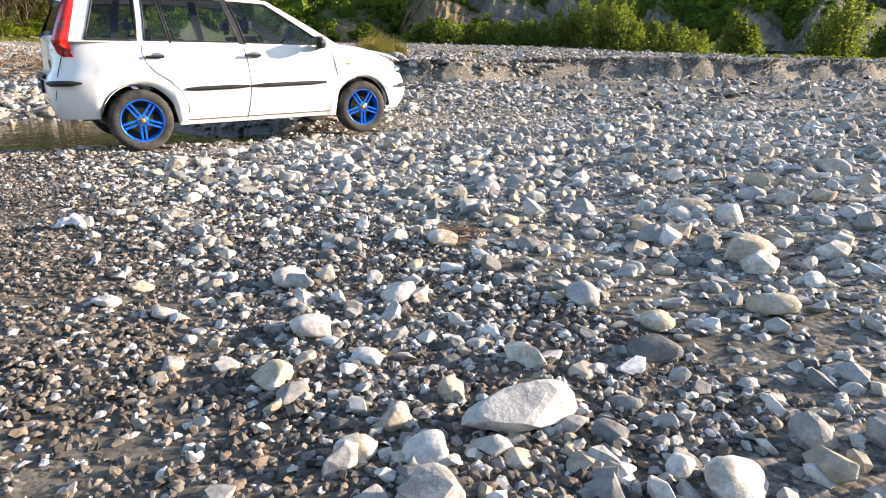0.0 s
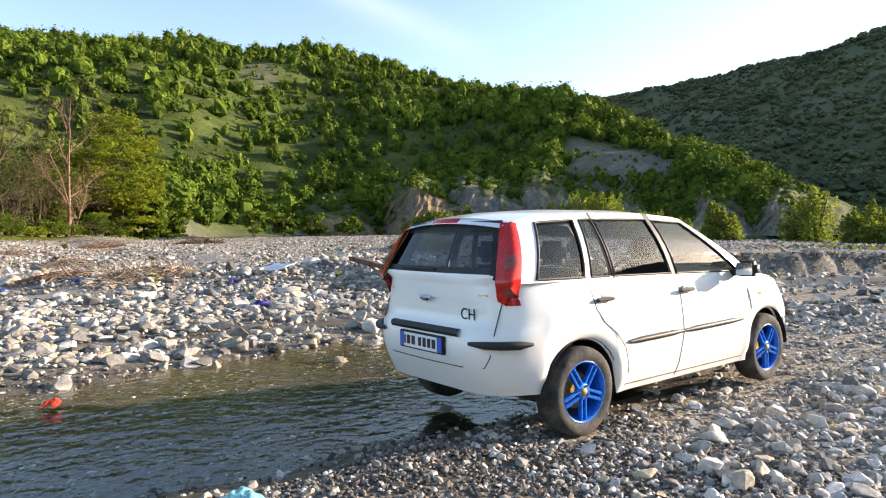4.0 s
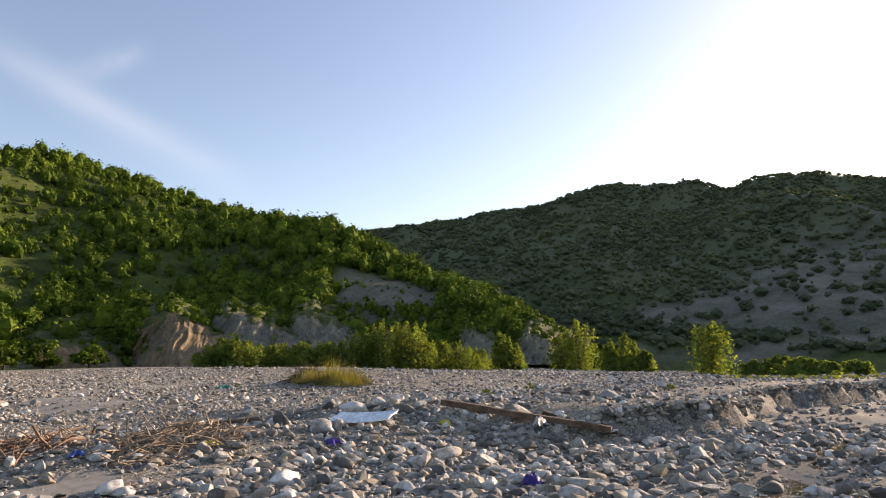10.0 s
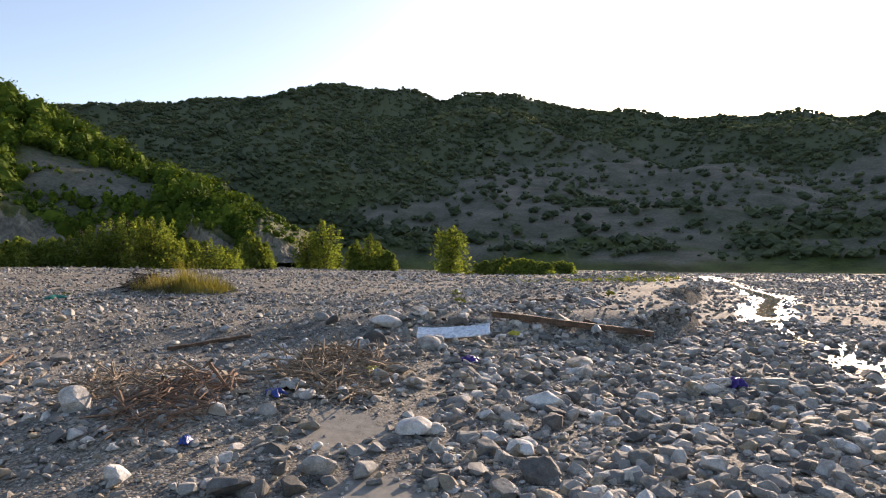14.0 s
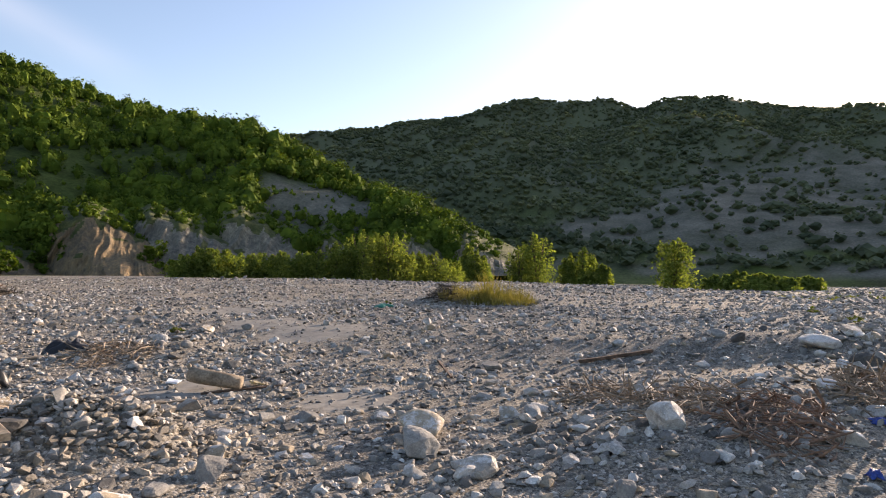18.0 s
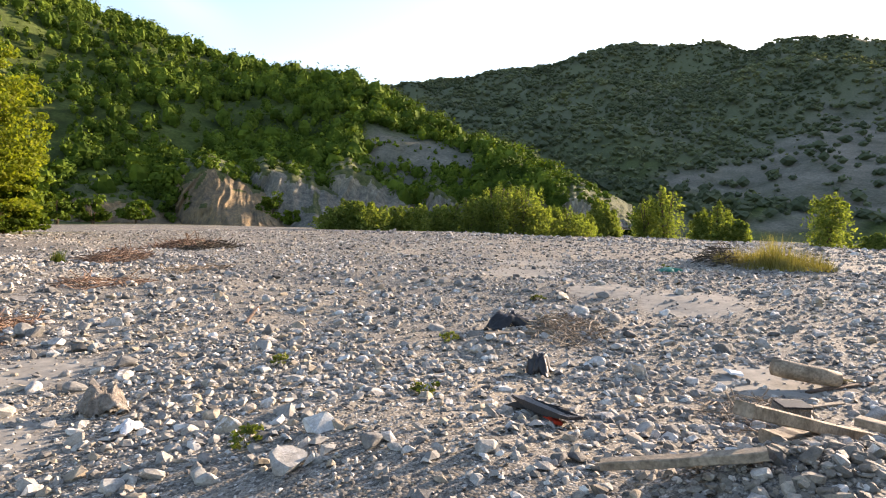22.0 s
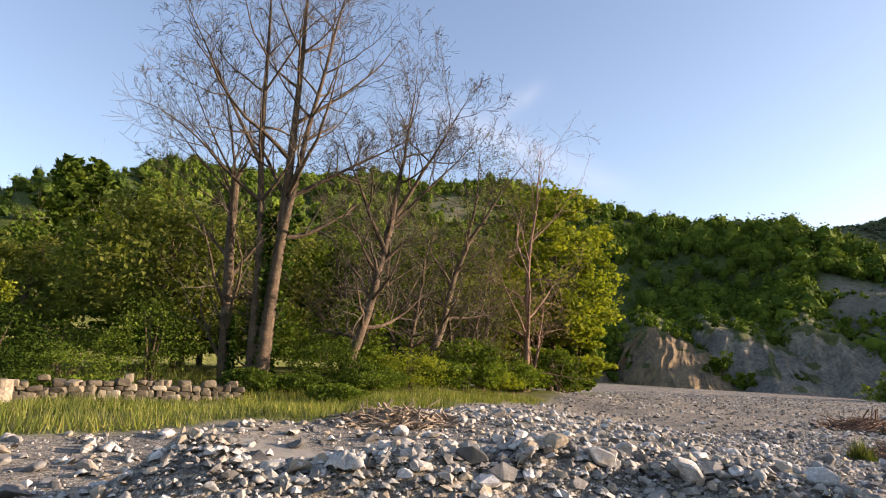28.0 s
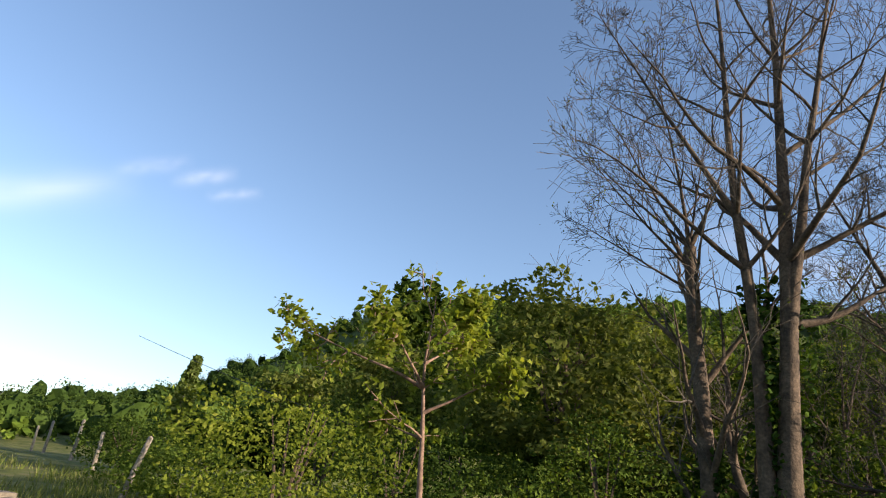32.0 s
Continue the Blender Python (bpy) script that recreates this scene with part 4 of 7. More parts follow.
hill_wood("hillside_wood", 4300, 14, 92, on_a, 50, 0.84, 8.4, M_LEAF_HILL, "sunlit green deciduous wood covering the near hillside", 101, -0.42, (0.28, 0.46))
hill_wood("hillside_wood", 700, 20, 74, on_a_low, 60, 0.9, 8.0, M_LEAF_HILL, "green trees along the foot of the hill", 103, -0.3)
hill_wood("hillside_wood", 1100, 90, 150, on_a, 120, 0.36, 6.0, M_LEAF_RIDGE_SHADED, "green wood on the low ridge behind the field, darkened for shade", 102, -0.6)
hill_wood("scrub", 5000, 14, 120, on_a, 6, 0.7, 2.2, M_LEAF_HILL, "low green scrub between the trees of the hillside", 105, -2, (0.4, 0.7), 1)
hill_wood("far_wood", 30000, -45, 44, on_b, 4, 1.4, 6.0, M_LEAF_FAR_HAZED, "shaded wood covering the far valley side, leaf colour paled for haze", 104, -0.75, (0.55, 0.85), 1)
# trees on the shoulders of the cliffs
r = np.random.default_rng(58)
pile = Pile()
for bc, half, dist, high, bulge, mat, seed, label in CLIFFS:
    n = 80 if high > 12 else 46
    w, back = r.uniform(0.3, 1.05, n), r.uniform(0, 1, n) ** 1.2
    b, d = np.radians(bc + (2 * w - 1) * half), dist + 1 + 36 * back
    h = 6.0 * r.uniform(0.4, 1.25, n) * (0.5 + 0.5 * back)
    pile.add(*crowns(CX + d * np.cos(b), CY + d * np.sin(b), np.maximum(crest_of(w) * high + 6 * back, land(CX + d * np.cos(b), CY + d * np.sin(b))) - 0.2 * h, h, 52, 0.85, r))
    # the wooded slope that runs down beside each spur
    n = 20
    rise = r.uniform(0, 1, n) ** 0.7
    b, d = np.radians(bc + half * r.uniform(0.78, 1.12, n)), dist - bulge * 0.35 * (1 - rise) + 2
    h = 5.0 * r.uniform(0.4, 1.2, n)
    pile.add(*crowns(CX + d * np.cos(b), CY + d * np.sin(b), rise * high * 0.85 - 0.1 * h, h, 52, 0.8, r))
mesh_thing("hillside_wood", *pile.get(), M_LEAF_HILL, None, "green trees on top of the marl cliffs", "woods", kind="stuff")

# bushes on and in front of the cliffs
def bush(name, x, y, high, wide, mat, label, category, group, seed, leaves=700, size=0.3, z=None, stems=5, trunk=M_BARK, tall=False):
    r = np.random.default_rng(seed)
    g = float(land(x, y)) if z is None else z
    ob = empty(name, x, y, g, label, category, group)
    pile = Pile()
    for k in range(stems):
        a = r.uniform(0, 2 * np.pi)
        lean = r.uniform(0.1, 0.5) * wide
        V, F = tube(((0.05 * wide * np.cos(a), 0.05 * wide * np.sin(a), -0.15), (0.4 * lean * np.cos(a), 0.4 * lean * np.sin(a), high * 0.4), (lean * np.cos(a), lean * np.sin(a), high * 0.85)),
                    (0.018 * high, 0.012 * high, 0.004 * high), 5)
        pile.add(V, F)
    mesh_thing("stem", *pile.get(), trunk, ob)
    if tall:
        # several upright leafy shoots of different height, each tapering to its tip
        n_up = max(3, int(4 * wide))
        sx, sy = r.normal(0, 0.42, n_up) * wide, r.normal(0, 0.42, n_up) * wide
        up = high * np.clip(1.02 - 0.42 * np.hypot(sx, sy) / wide * r.uniform(0.5, 1.5, n_up), 0.3, 1)
        k = r.choice(n_up, leaves, p=up / up.sum())
        t = r.uniform(0.0, 1, leaves)
        a = r.uniform(0, 2 * np.pi, leaves)
        q = 0.52 * wide * np.sqrt(r.uniform(0.02, 1, leaves)) * np.interp(t, (0, 0.3, 0.7, 1), (0.9, 1.0, 0.55, 0.06)) * (1 + 0.4 * np.sin(a * 3 + k * 2.1 + t * 17))
        P = np.stack((sx[k] * (0.55 + 0.45 * t) + q * np.cos(a), sy[k] * (0.55 + 0.45 * t) + q * np.sin(a), t * up[k] - 0.12 * q), -1)
    else:
        P = clumped(r, leaves, (0, 0, high * 0.52), (wide, wide, high * 0.5), max(9, leaves // 45), 0.42)
        P[:, 2] = np.maximum(P[:, 2], 0.03)
    mesh_thing("foliage", *leaf_cards(P, size, r), mat, ob)
    return ob

def at_bearing(b, d):
    return CX + d * math.cos(radians(b)), CY + d * math.sin(radians(b))

r = np.random.default_rng(55)
# the willow thicket between the gravel and the hills: bearing, distance, height, half width
THICKET = ((43.0, 88, 3.0, 1.8), (42.0, 90, 4.0, 2.0), (40.5, 88, 3.6, 2.2), (39.0, 92, 3.2, 2.2), (37.4, 92, 3.4, 2.3), (35.8, 94, 3.6, 2.2), (34.2, 96, 3.6, 2.4), (32.6, 97, 4.0, 2.3), (31.0, 98, 5.6, 2.2),
           (29.6, 100, 5.0, 2.3), (28.6, 99, 7.2, 2.4), (27.2, 101, 6.8, 2.6), (26.0, 101, 7.6, 2.5), (24.7, 103, 4.8, 2.2), (23.4, 105, 4.4, 2.2), (22.2, 108, 4.6, 2.4), (20.8, 112, 3.6, 2.2))
for k, (b, d, h, w) in enumerate(THICKET):
    x, y = at_bearing(b, d)
    bush("willow_bush", x, y, h * 1.12, w * 1.5, M_LEAF_WILLOW, "yellow-green willow bush in the thicket on the gravel", "bush", "willow thicket", 200 + k, 3600, 0.21, tall=True)
LONE = ((19.3, 124, 7.4, 2.6), (18.0, 126, 5.4, 2.4), (14.9, 148, 9.0, 3.2), (13.4, 147, 12.2, 3.7), (10.6, 142, 6.0, 2.6), (9.3, 140, 8.2, 2.9), (7.8, 140, 4.6, 2.4), (1.7, 124, 9.8, 3.9), (-1.4, 122, 2.6, 2.6), (-3.0, 124, 3.6, 2.4), (-4.9, 120, 3.0, 3.4), (-6.4, 118, 2.2, 3.0), (-8.0, 122, 2.4, 2.6))
for k, (b, d, h, w) in enumerate(LONE):
    x, y = at_bearing(b, d)
    bush("young_tree", x, y, h, w * 1.25, M_LEAF_WILLOW, "young yellow-green tree standing beyond the gravel", "tree", "young trees beyond the gravel", 240 + k, 2900, 0.34, tall=True)
for k, (b, d, h, w) in enumerate(((46.3, 232, 11, 5), (44.8, 228, 6, 3.5), (41.6, 236, 6, 4), (57, 225, 7, 5), (60, 215, 8, 5), (62.5, 200, 8, 5), (65, 190, 9, 5), (54.5, 240, 7, 4))):
    x, y = at_bearing(b, d)
    bush("cliff_bush", x, y, h, w, M_LEAF_HILL, "green bush growing at the cliff foot", "bush", "bushes at the cliff foot", 270 + k, 900, 0.8)
# low green weeds on the terrace by the stream
P = np.stack((r.uniform(0, 1, 1500), r.uniform(0, 1, 1500)), -1)
wx_ = 20 + 60 * P[:, 0] ** 1.1
wy_ = np.interp(wx_, EDGE[:, 0], EDGE[:, 1]) + 0.8 + P[:, 1] * np.interp(wx_, (15, 40, 70), (2.5, 12, 22))
keep = value_noise(wx_ * 0.35, wy_ * 0.35, 33) > 0.14
wx_, wy_ = wx_[keep], wy_[keep]
P = np.stack((wx_, wy_, land(wx_, wy_) + r.uniform(0.02, 0.12, len(wx_))), -1)
mesh_thing("terrace_weeds", *leaf_cards(P, 0.13, r), M_GRASS, None, "low yellow-green weeds on the gravel terrace", "weeds", kind="stuff")

# ---- the trees on the bank ----
GOLD = 2.399963

def grow(wood, twigs, tips, p, d, length, radius, depth, r, plan, end=0.12):
    """A crooked limb with its branches. plan, level by level: branches, their length, angle, crookedness, upward pull, where they begin."""
    count, ratio, angle, wob, lift, begin = plan[min(depth, len(plan) - 1)]
    seg = (13, 8, 5, 4, 3)[min(depth, 4)]
    path, d = [np.array(p, float)], np.array(d, float)
    d /= np.linalg.norm(d)
    ways, d0 = [d], d
    for i in range(seg):
        d = d + r.normal(size=3) * wob + np.array((0, 0, lift)) + (0.3 * (d0 - d) if depth == 0 else 0)
        d /= np.linalg.norm(d)
        path.append(path[-1] + d * length / seg)
        ways.append(d)
    t = np.linspace(0, 1, seg + 1)
    rad = np.maximum(0.0055, radius * (1 - (1 - end) * t ** 0.85))
    if depth == 0:
        rad[:3] *= (1.35, 1.12, 1.04)
    V, F = tube(path, rad, (9, 6, 4, 3, 3)[min(depth, 4)])
    (wood if depth < 2 else twigs).add(V, F)
    if depth >= len(plan) - 1:
        tips.extend(path[1:])
        return path
    turn = r.uniform(0, 6.28)
    for k in range(count):
        s = begin + (1 - begin) * (k + r.uniform(0.1, 0.9)) / count
        i = min(seg, max(1, int(round(s * seg))))
        w = ways[i]
        side = np.cross(w, (math.cos(turn + GOLD * k), math.sin(turn + GOLD * k), 0.25))
        side /= np.linalg.norm(side) + 1e-9
        a = radians(angle * r.uniform(0.7, 1.3)) * (1.15 - 0.4 * s)
        grow(wood, twigs, tips, path[i], w * math.cos(a) + side * math.sin(a), length * ratio * (1.25 - 0.75 * s) * r.uniform(0.6, 1.25), min(rad[i] * 0.62, radius * 0.45), depth + 1, r, plan)
    return path

def bare_tree(name, x, y, stems, plan, label, seed, mat=M_BARK, ivy=0, tuft=0, group="leafless trees on the bank", tuft_mat=M_LEAF_OLIVE, tuft_size=0.075):
    """stems: stem it grows from (-1: the ground) and how far up it, lean (across, along), length, radius, share of it kept at the tip."""
    r = np.random.default_rng(seed)
    ob = empty(name, x, y, float(land(x, y)), label, "tree", group)
    twigs, tips, climbers, paths = Pile(), [], Pile(), []
    for k, (root, up, lx, ly, length, rad, end) in enumerate(stems):
        wood = Pile()
        start = np.array((0.24 * up, -0.09 * up, -0.4)) if root < 0 else np.array(paths[root][int(round(up * 13))])
        d = np.array((lx, ly, 1.0))
        paths.append(grow(wood, twigs, tips, start, d, length, rad, 0, r, plan, end))
        mesh_thing("trunk" if root < 0 else "limb", *wood.get(), mat, ob, smooth=True)
        if k < ivy:
            n = 900
            t = r.uniform(0.03, 0.42, n) ** 1.15
            way = np.array(paths[k])
            a = r.uniform(-1.5, 2.2, n) + k
            q = np.stack([np.interp(t * 13, np.arange(14), way[:, c]) for c in range(3)], -1)
            q += np.stack((np.cos(a), np.sin(a), 0 * a), -1) * (rad * r.uniform(0.75, 1.6, n) * (1.1 + 0.5 * value_noise(t * 14, a, seed)))[:, None]
            climbers.add(*leaf_cards(q, 0.1, r))
    mesh_thing("branchwork", *twigs.get(), M_TWIG if mat is M_BARK else mat, ob)
    if ivy:
        mesh_thing("ivy", *climbers.get(), M_IVY, ob, "dark green ivy")
    if tuft:
        tp = np.array(tips)
        tp = tp[r.integers(0, len(tp), tuft)] + r.normal(size=(tuft, 3)) * 0.1
        mesh_thing("foliage", *leaf_cards(tp, tuft_size, r), tuft_mat, ob)
    return ob

TALL = ((17, 0.3, 60, 0.02, 0.0, 0.3), (7, 0.5, 48, 0.13, 0.06, 0.2), (4, 0.6, 46, 0.15, 0.05, 0.15), (2, 0.9, 36, 0.16, 0.04, 0.3), (0, 0.5, 40, 0.14, 0.04, 0.2))
WIDE = ((11, 0.46, 54, 0.06, 0.02, 0.25), (8, 0.5, 48, 0.15, 0.06, 0.2), (5, 0.55, 46, 0.16, 0.05, 0.15), (2, 0.9, 36, 0.18, 0.04, 0.3), (0, 0.5, 40, 0.14, 0.04, 0.2))
SHOOT = ((10, 0.45, 36, 0.03, 0.02, 0.12), (6, 0.55, 40, 0.13, 0.04, 0.15), (3, 0.7, 36, 0.16, 0.03, 0.2), (0, 0.5, 40, 0.14, 0.02, 0.2))
THIN = ((13, 0.42, 58, 0.08, 0.0, 0.16), (7, 0.55, 50, 0.18, 0.03, 0.15), (4, 0.65, 46, 0.2, 0.02, 0.15), (0, 0.5, 40, 0.2, 0.0, 0.2))

bare_tree("leafless_tree", -12.0, 61.9, ((-1, 0, 0.0, 0.03, 17.4, 0.2, 0.06), (-1, 1, 0.025, -0.01, 17.8, 0.27, 0.06), (1, 0.31, 0.15, -0.06, 11.4, 0.14, 0.06), (1, 0.36, 1.7, -0.55, 5.0, 0.09, 0.12), (0, 0.46, -0.5, 0.1, 7.0, 0.08, 0.1)),
          TALL, "tall many-stemmed leafless tree with ivy on its trunks", 301, ivy=2)
bare_tree("leafless_tree", -12.7, 62.7, ((-1, 0, -0.01, 0.0, 7.6, 0.2, 0.75), (0, 1, -0.55, 0.1, 4.6, 0.05, 0.1), (0, 1, -0.2, -0.2, 5.0, 0.055, 0.1), (0, 0.93, -1.1, -0.1, 4.2, 0.045, 0.1), (0, 1, -0.8, 0.5, 4.4, 0.045, 0.1), (0, 1, 0.25, 0.2, 3.6, 0.04, 0.1), (0, 0.85, -1.8, 0.2, 3.4, 0.04, 0.1)),
          SHOOT, "pollarded bare trunk with a burst of thin shoots in first leaf", 306, ivy=1, tuft=1100, tuft_size=0.036)
bare_tree("leafless_tree", -10.9, 64.2, ((-1, 0, -0.08, 0.1, 5.2, 0.15, 0.4),), THIN, "short leaning trunk wrapped in dark ivy", 309, ivy=1)
bare_tree("leafless_tree", -8.7, 63.0, ((-1, 0, 0.24, 0.02, 7.0, 0.22, 0.5), (0, 0.93, 0.12, -0.02, 7.4, 0.13, 0.06), (0, 1, 0.5, -0.2, 6.6, 0.11, 0.06), (0, 0.85, -0.45, 0.2, 5.6, 0.1, 0.06), (0, 1, 0.95, -0.3, 5.4, 0.08, 0.08), (0, 0.7, -0.7, 0.2, 4.0, 0.07, 0.08)),
          WIDE, "leaning leafless tree with a broad crown of crooked limbs", 302)
bare_tree("leafless_tree", -4.9, 66.6, ((-1, 0, -0.16, 0.1, 8.4, 0.17, 0.1), (-1, 1, 0.06, 0.0, 7.4, 0.14, 0.1)), THIN, "forked leafless tree with mossy trunk", 303, ivy=1, tuft=1600, tuft_size=0.06)
bare_tree("leafless_tree", -3.8, 67.0, ((-1, 0, 0.36, 0.08, 7.6, 0.2, 0.55), (0, 0.93, 0.1, -0.05, 5.4, 0.11, 0.08), (0, 1, 0.6, -0.2, 5.2, 0.1, 0.08), (0, 0.7, -0.5, 0.1, 4.4, 0.08, 0.08)), THIN, "leaning leafless tree with forked limbs", 304, tuft=1600, tuft_size=0.06)
bare_tree("leafless_tree", 4.2, 71.5, ((-1, 0, 0.02, 0.0, 14.4, 0.22, 0.06), (-1, 1, 0.22, 0.1, 7.0, 0.12, 0.1), (0, 0.23, -0.5, -0.1, 5.0, 0.09, 0.1)), THIN, "slim leafless tree with a split reddish trunk", 305, M_TWIG_RED)
bare_tree("leafless_tree", -6.0, 70.0, ((-1, 0, 0.1, 0, 8.0, 0.12, 0.1), (-1, 1, -0.25, 0.0, 7.0, 0.1, 0.1), (-1, 0.5, 0.3, 0.1, 7.5, 0.1, 0.1)), THIN, "tangle of bare grey branches among the trees", 307, tuft=1600, tuft_size=0.06)
bare_tree("leafless_tree", 1.6, 71.5, ((-1, 0, 0.05, 0, 8.5, 0.12, 0.1), (-1, 1, -0.2, 0.0, 7.0, 0.1, 0.1)), THIN, "bare bushy tree with grey twigs", 308, tuft=1600, tuft_size=0.06)
bare_tree("leafless_tree", -1.0, 69.5, ((-1, 0, -0.1, 0, 7.5, 0.12, 0.1), (-1, 1, 0.3, 0.0, 7.0, 0.1, 0.1)), THIN, "bare crooked tree with hanging grey twigs", 310, tuft=1600, tuft_size=0.06)

def leafy_tree(name, x, y, high, wide, mat, label, seed, leaves, size, crown=0.62, trunk_r=0.2, low=0.0, group="leafy trees on the bank", bark=M_BARK, flat=0.45, spread=0.34):
    r = np.random.default_rng(seed)
    g = float(land(x, y))
    ob = empty(name, x, y, g, label, "tree", group)
    trunk, twigs, tips = Pile(), Pile(), []
    limb(trunk, twigs, (0, 0, -0.3), (r.normal(0, 0.05), r.normal(0, 0.05), 1), high * 0.86, trunk_r, 0, r, (11, 6, 3) if leaves > 9000 else (9, 4), 0.16, 0.1, 0.5, tips=tips)
    if twigs.n:
        trunk.add(*twigs.get())
    mesh_thing("trunk", *trunk.get(), bark, ob, smooth=True)
    mid = high * (1 - crown / 2)
    P = clumped(r, leaves, (0, 0, mid), (wide, wide, high * crown / 2), max(26, leaves // 55), spread, flat)
    mesh_thing("crown", *leaf_cards(P, size, r), mat, ob)
    if low:
        P = clumped(r, leaves // 3, (0, 0, high * 0.18), (wide * low, wide * low, high * 0.17), 40, 0.3, flat)
        mesh_thing("crown", *leaf_cards(P, size, r), mat, ob)
    return ob

leafy_tree("leafy_tree", 10.2, 77.6, 14.8, 4.9, M_LEAF_YELLOW, "broad yellow-green tree in fresh leaf beside the gravel", 320, 17000, 0.2, 0.92, 0.26, 0.85, flat=0.32, spread=0.24)
leafy_tree("leafy_tree", 13.5, 80.5, 7.5, 2.8, M_LEAF_MID, "small bright green tree at the edge of the gravel", 321, 3000, 0.34, 0.95, 0.16, 0.9)
leafy_tree("leafy_tree", 17.5, 86.0, 6.0, 2.6, M_LEAF_MID, "low green tree at the edge of the gravel", 322, 2200, 0.34, 0.95, 0.14, 0.9)
leafy_tree("leafy_tree", -15.0, 69.0, 7.6, 3.6, M_LEAF_OLIVE, "olive-green willow with fine drooping twigs", 323, 11000, 0.13, 0.92, 0.2, 0.9)
leafy_tree("poplar", -20.9, 99.0, 16.5, 3.4, M_LEAF_MID, "tall light green poplar behind the other trees", 324, 4200, 0.4, 0.8, 0.25, 0.0, bark=M_BARK_PALE)
BACK = ((-35, 97, 3.6, 2.6), (-26, 86, 6.2, 3.4), (-17, 88, 9.5, 4.4), (-12, 82, 9.8, 4.2), (-8.5, 84, 10.5, 4.3), (-4.5, 80, 10.5, 4.0), (-0.5, 82, 11.0, 4.2), (3.5, 80, 11.0, 4.0),
        (-23, 94, 10.5, 4.6), (6.5, 86, 11.5, 4.2), (-10, 75, 8.2, 3.2), (-5, 75.5, 8.4, 3.2), (0, 76, 8.8, 3.4), (-21, 78, 6.4, 3.0), (-25, 76, 3.0, 2.2), (-13.5, 74, 7.4, 3.0), (3.6, 75.5, 8.6, 3.2), (-30, 110, 9.5, 5), (-14, 100, 13, 5), (11, 92, 9, 4.5))
for k, (x, y, h, w) in enumerate(BACK):
    olive = k % 3 == 1 and y < 90
    leafy_tree("leafy_tree", x, y, h, w, M_LEAF_OLIVE if olive else M_LEAF_MID, "olive-green leafy tree in the wood behind the bank" if olive else "dense green leafy tree in the wood behind the bank", 340 + k, 7600 if y < 83 else 4200, 0.14 if y < 83 else 0.22, 0.88, 0.2, 0.95)
UNDER = ((-20.9, 59.6, 1.9, 2.1, 1), (-17.1, 59.9, 1.9, 1.4, 0), (-19.3, 62.5, 2.2, 1.8, 0), (-23.6, 62.5, 1.5, 1.6, 0), (-15.0, 62.8, 2.0, 1.5, 0), (-9.6, 61.8, 1.4, 1.3, 0), (-8.4, 60.4, 1.3, 1.2, 0), (-6.4, 62.0, 1.5, 1.3, 1), (-4.4, 63.6, 1.6, 1.3, 0),
         (-2.4, 65.4, 1.6, 1.4, 0), (-0.6, 67.2, 1.8, 1.4, 0), (1.2, 68.8, 1.6, 1.3, 1), (3.0, 70.4, 1.8, 1.4, 0), (4.6, 71.4, 1.6, 1.2, 0), (7.0, 72.0, 1.8, 1.4, 0), (9.6, 74.6, 1.8, 1.5, 0), (-10.8, 60.2, 0.9, 0.9, 0), (-12.4, 59.6, 0.8, 0.8, 0), (-10.4, 57.4, 0.6, 0.8, 0),
         (-7.4, 65.5, 2.2, 1.6, 0), (-11, 66, 2.4, 1.8, 0), (-18, 66.5, 2.8, 2, 0), (-3.6, 70.5, 2.2, 1.6, 0), (1.0, 73, 2.4, 1.8, 0), (-14, 70, 2.6, 2, 0), (-22, 70, 2.4, 2.2, 0), (-28, 72, 2.0, 2.2, 0), (-26.5, 66.5, 1.6, 1.4, 0), (-9, 70, 2.6, 2.0, 0))
for k, (x, y, h, w, warm) in enumerate(UNDER):
    h *= (1.25, 0.7, 1.0, 0.8, 1.4)[k % 5]
    bush("shrub", x, y, h, w, M_LEAF_YELLOW if warm else M_LEAF_MID, "yellow-green leafy shrub on the bank" if warm else "green leafy shrub in the undergrowth of the bank", "shrub", "shrubs on the bank", 400 + k, 4200 if y < 63 or x < -17 else 2200, 0.052 if y < 63 or x < -17 else 0.1)
# sapling by the wall
sx_, sy_ = -18.65, 55.2
sap = empty("sapling", sx_, sy_, float(land(sx_, sy_)), "slender sapling with a tan stem and drooping yellow-green leaves", "tree", "leafy trees on the bank")
trunk, tips = Pile(), []
rs = np.random.default_rng(77)
way = None
for up, lean, length, rad in ((0, (0.03, 0.0, 1), 3.3, 0.05), (9, (-2.2, 0.3, 1), 1.7, 0.02), (8, (1.9, -0.2, 1), 1.05, 0.018), (9, (-0.8, -1.2, 1), 1.1, 0.018), (10, (1.0, 1.2, 1), 0.9, 0.016), (7, (-1.4, 0.9, 0.6), 0.8, 0.014), (11, (1.2, -0.9, 1), 0.7, 0.014)):
    path = grow(trunk, trunk, tips, (0, 0, -0.2) if way is None else way[up], lean, length, rad, 0, rs, ((8, 0.26, 62, 0.05, 0.0, 0.5), (4, 0.5, 50, 0.16, -0.03, 0.2), (0, 0.5, 40, 0.2, -0.05, 0.2)), 0.1)
    way = way or path
mesh_thing("trunk", *trunk.get(), M_TWIG_RED, sap, smooth=True)
tp = np.array(tips)
tp = tp[tp[:, 2] > 1.6]
tp = tp[rs.integers(0, len(tp), 3000)] + rs.normal(size=(3000, 3)) * np.array((0.07, 0.07, 0.06))
mesh_thing("crown", *leaf_cards(tp, 0.05, rs), M_LEAF_YELLOW, sap)
# slim poplar beyond the field
px_, py_ = -34.2, 87.7
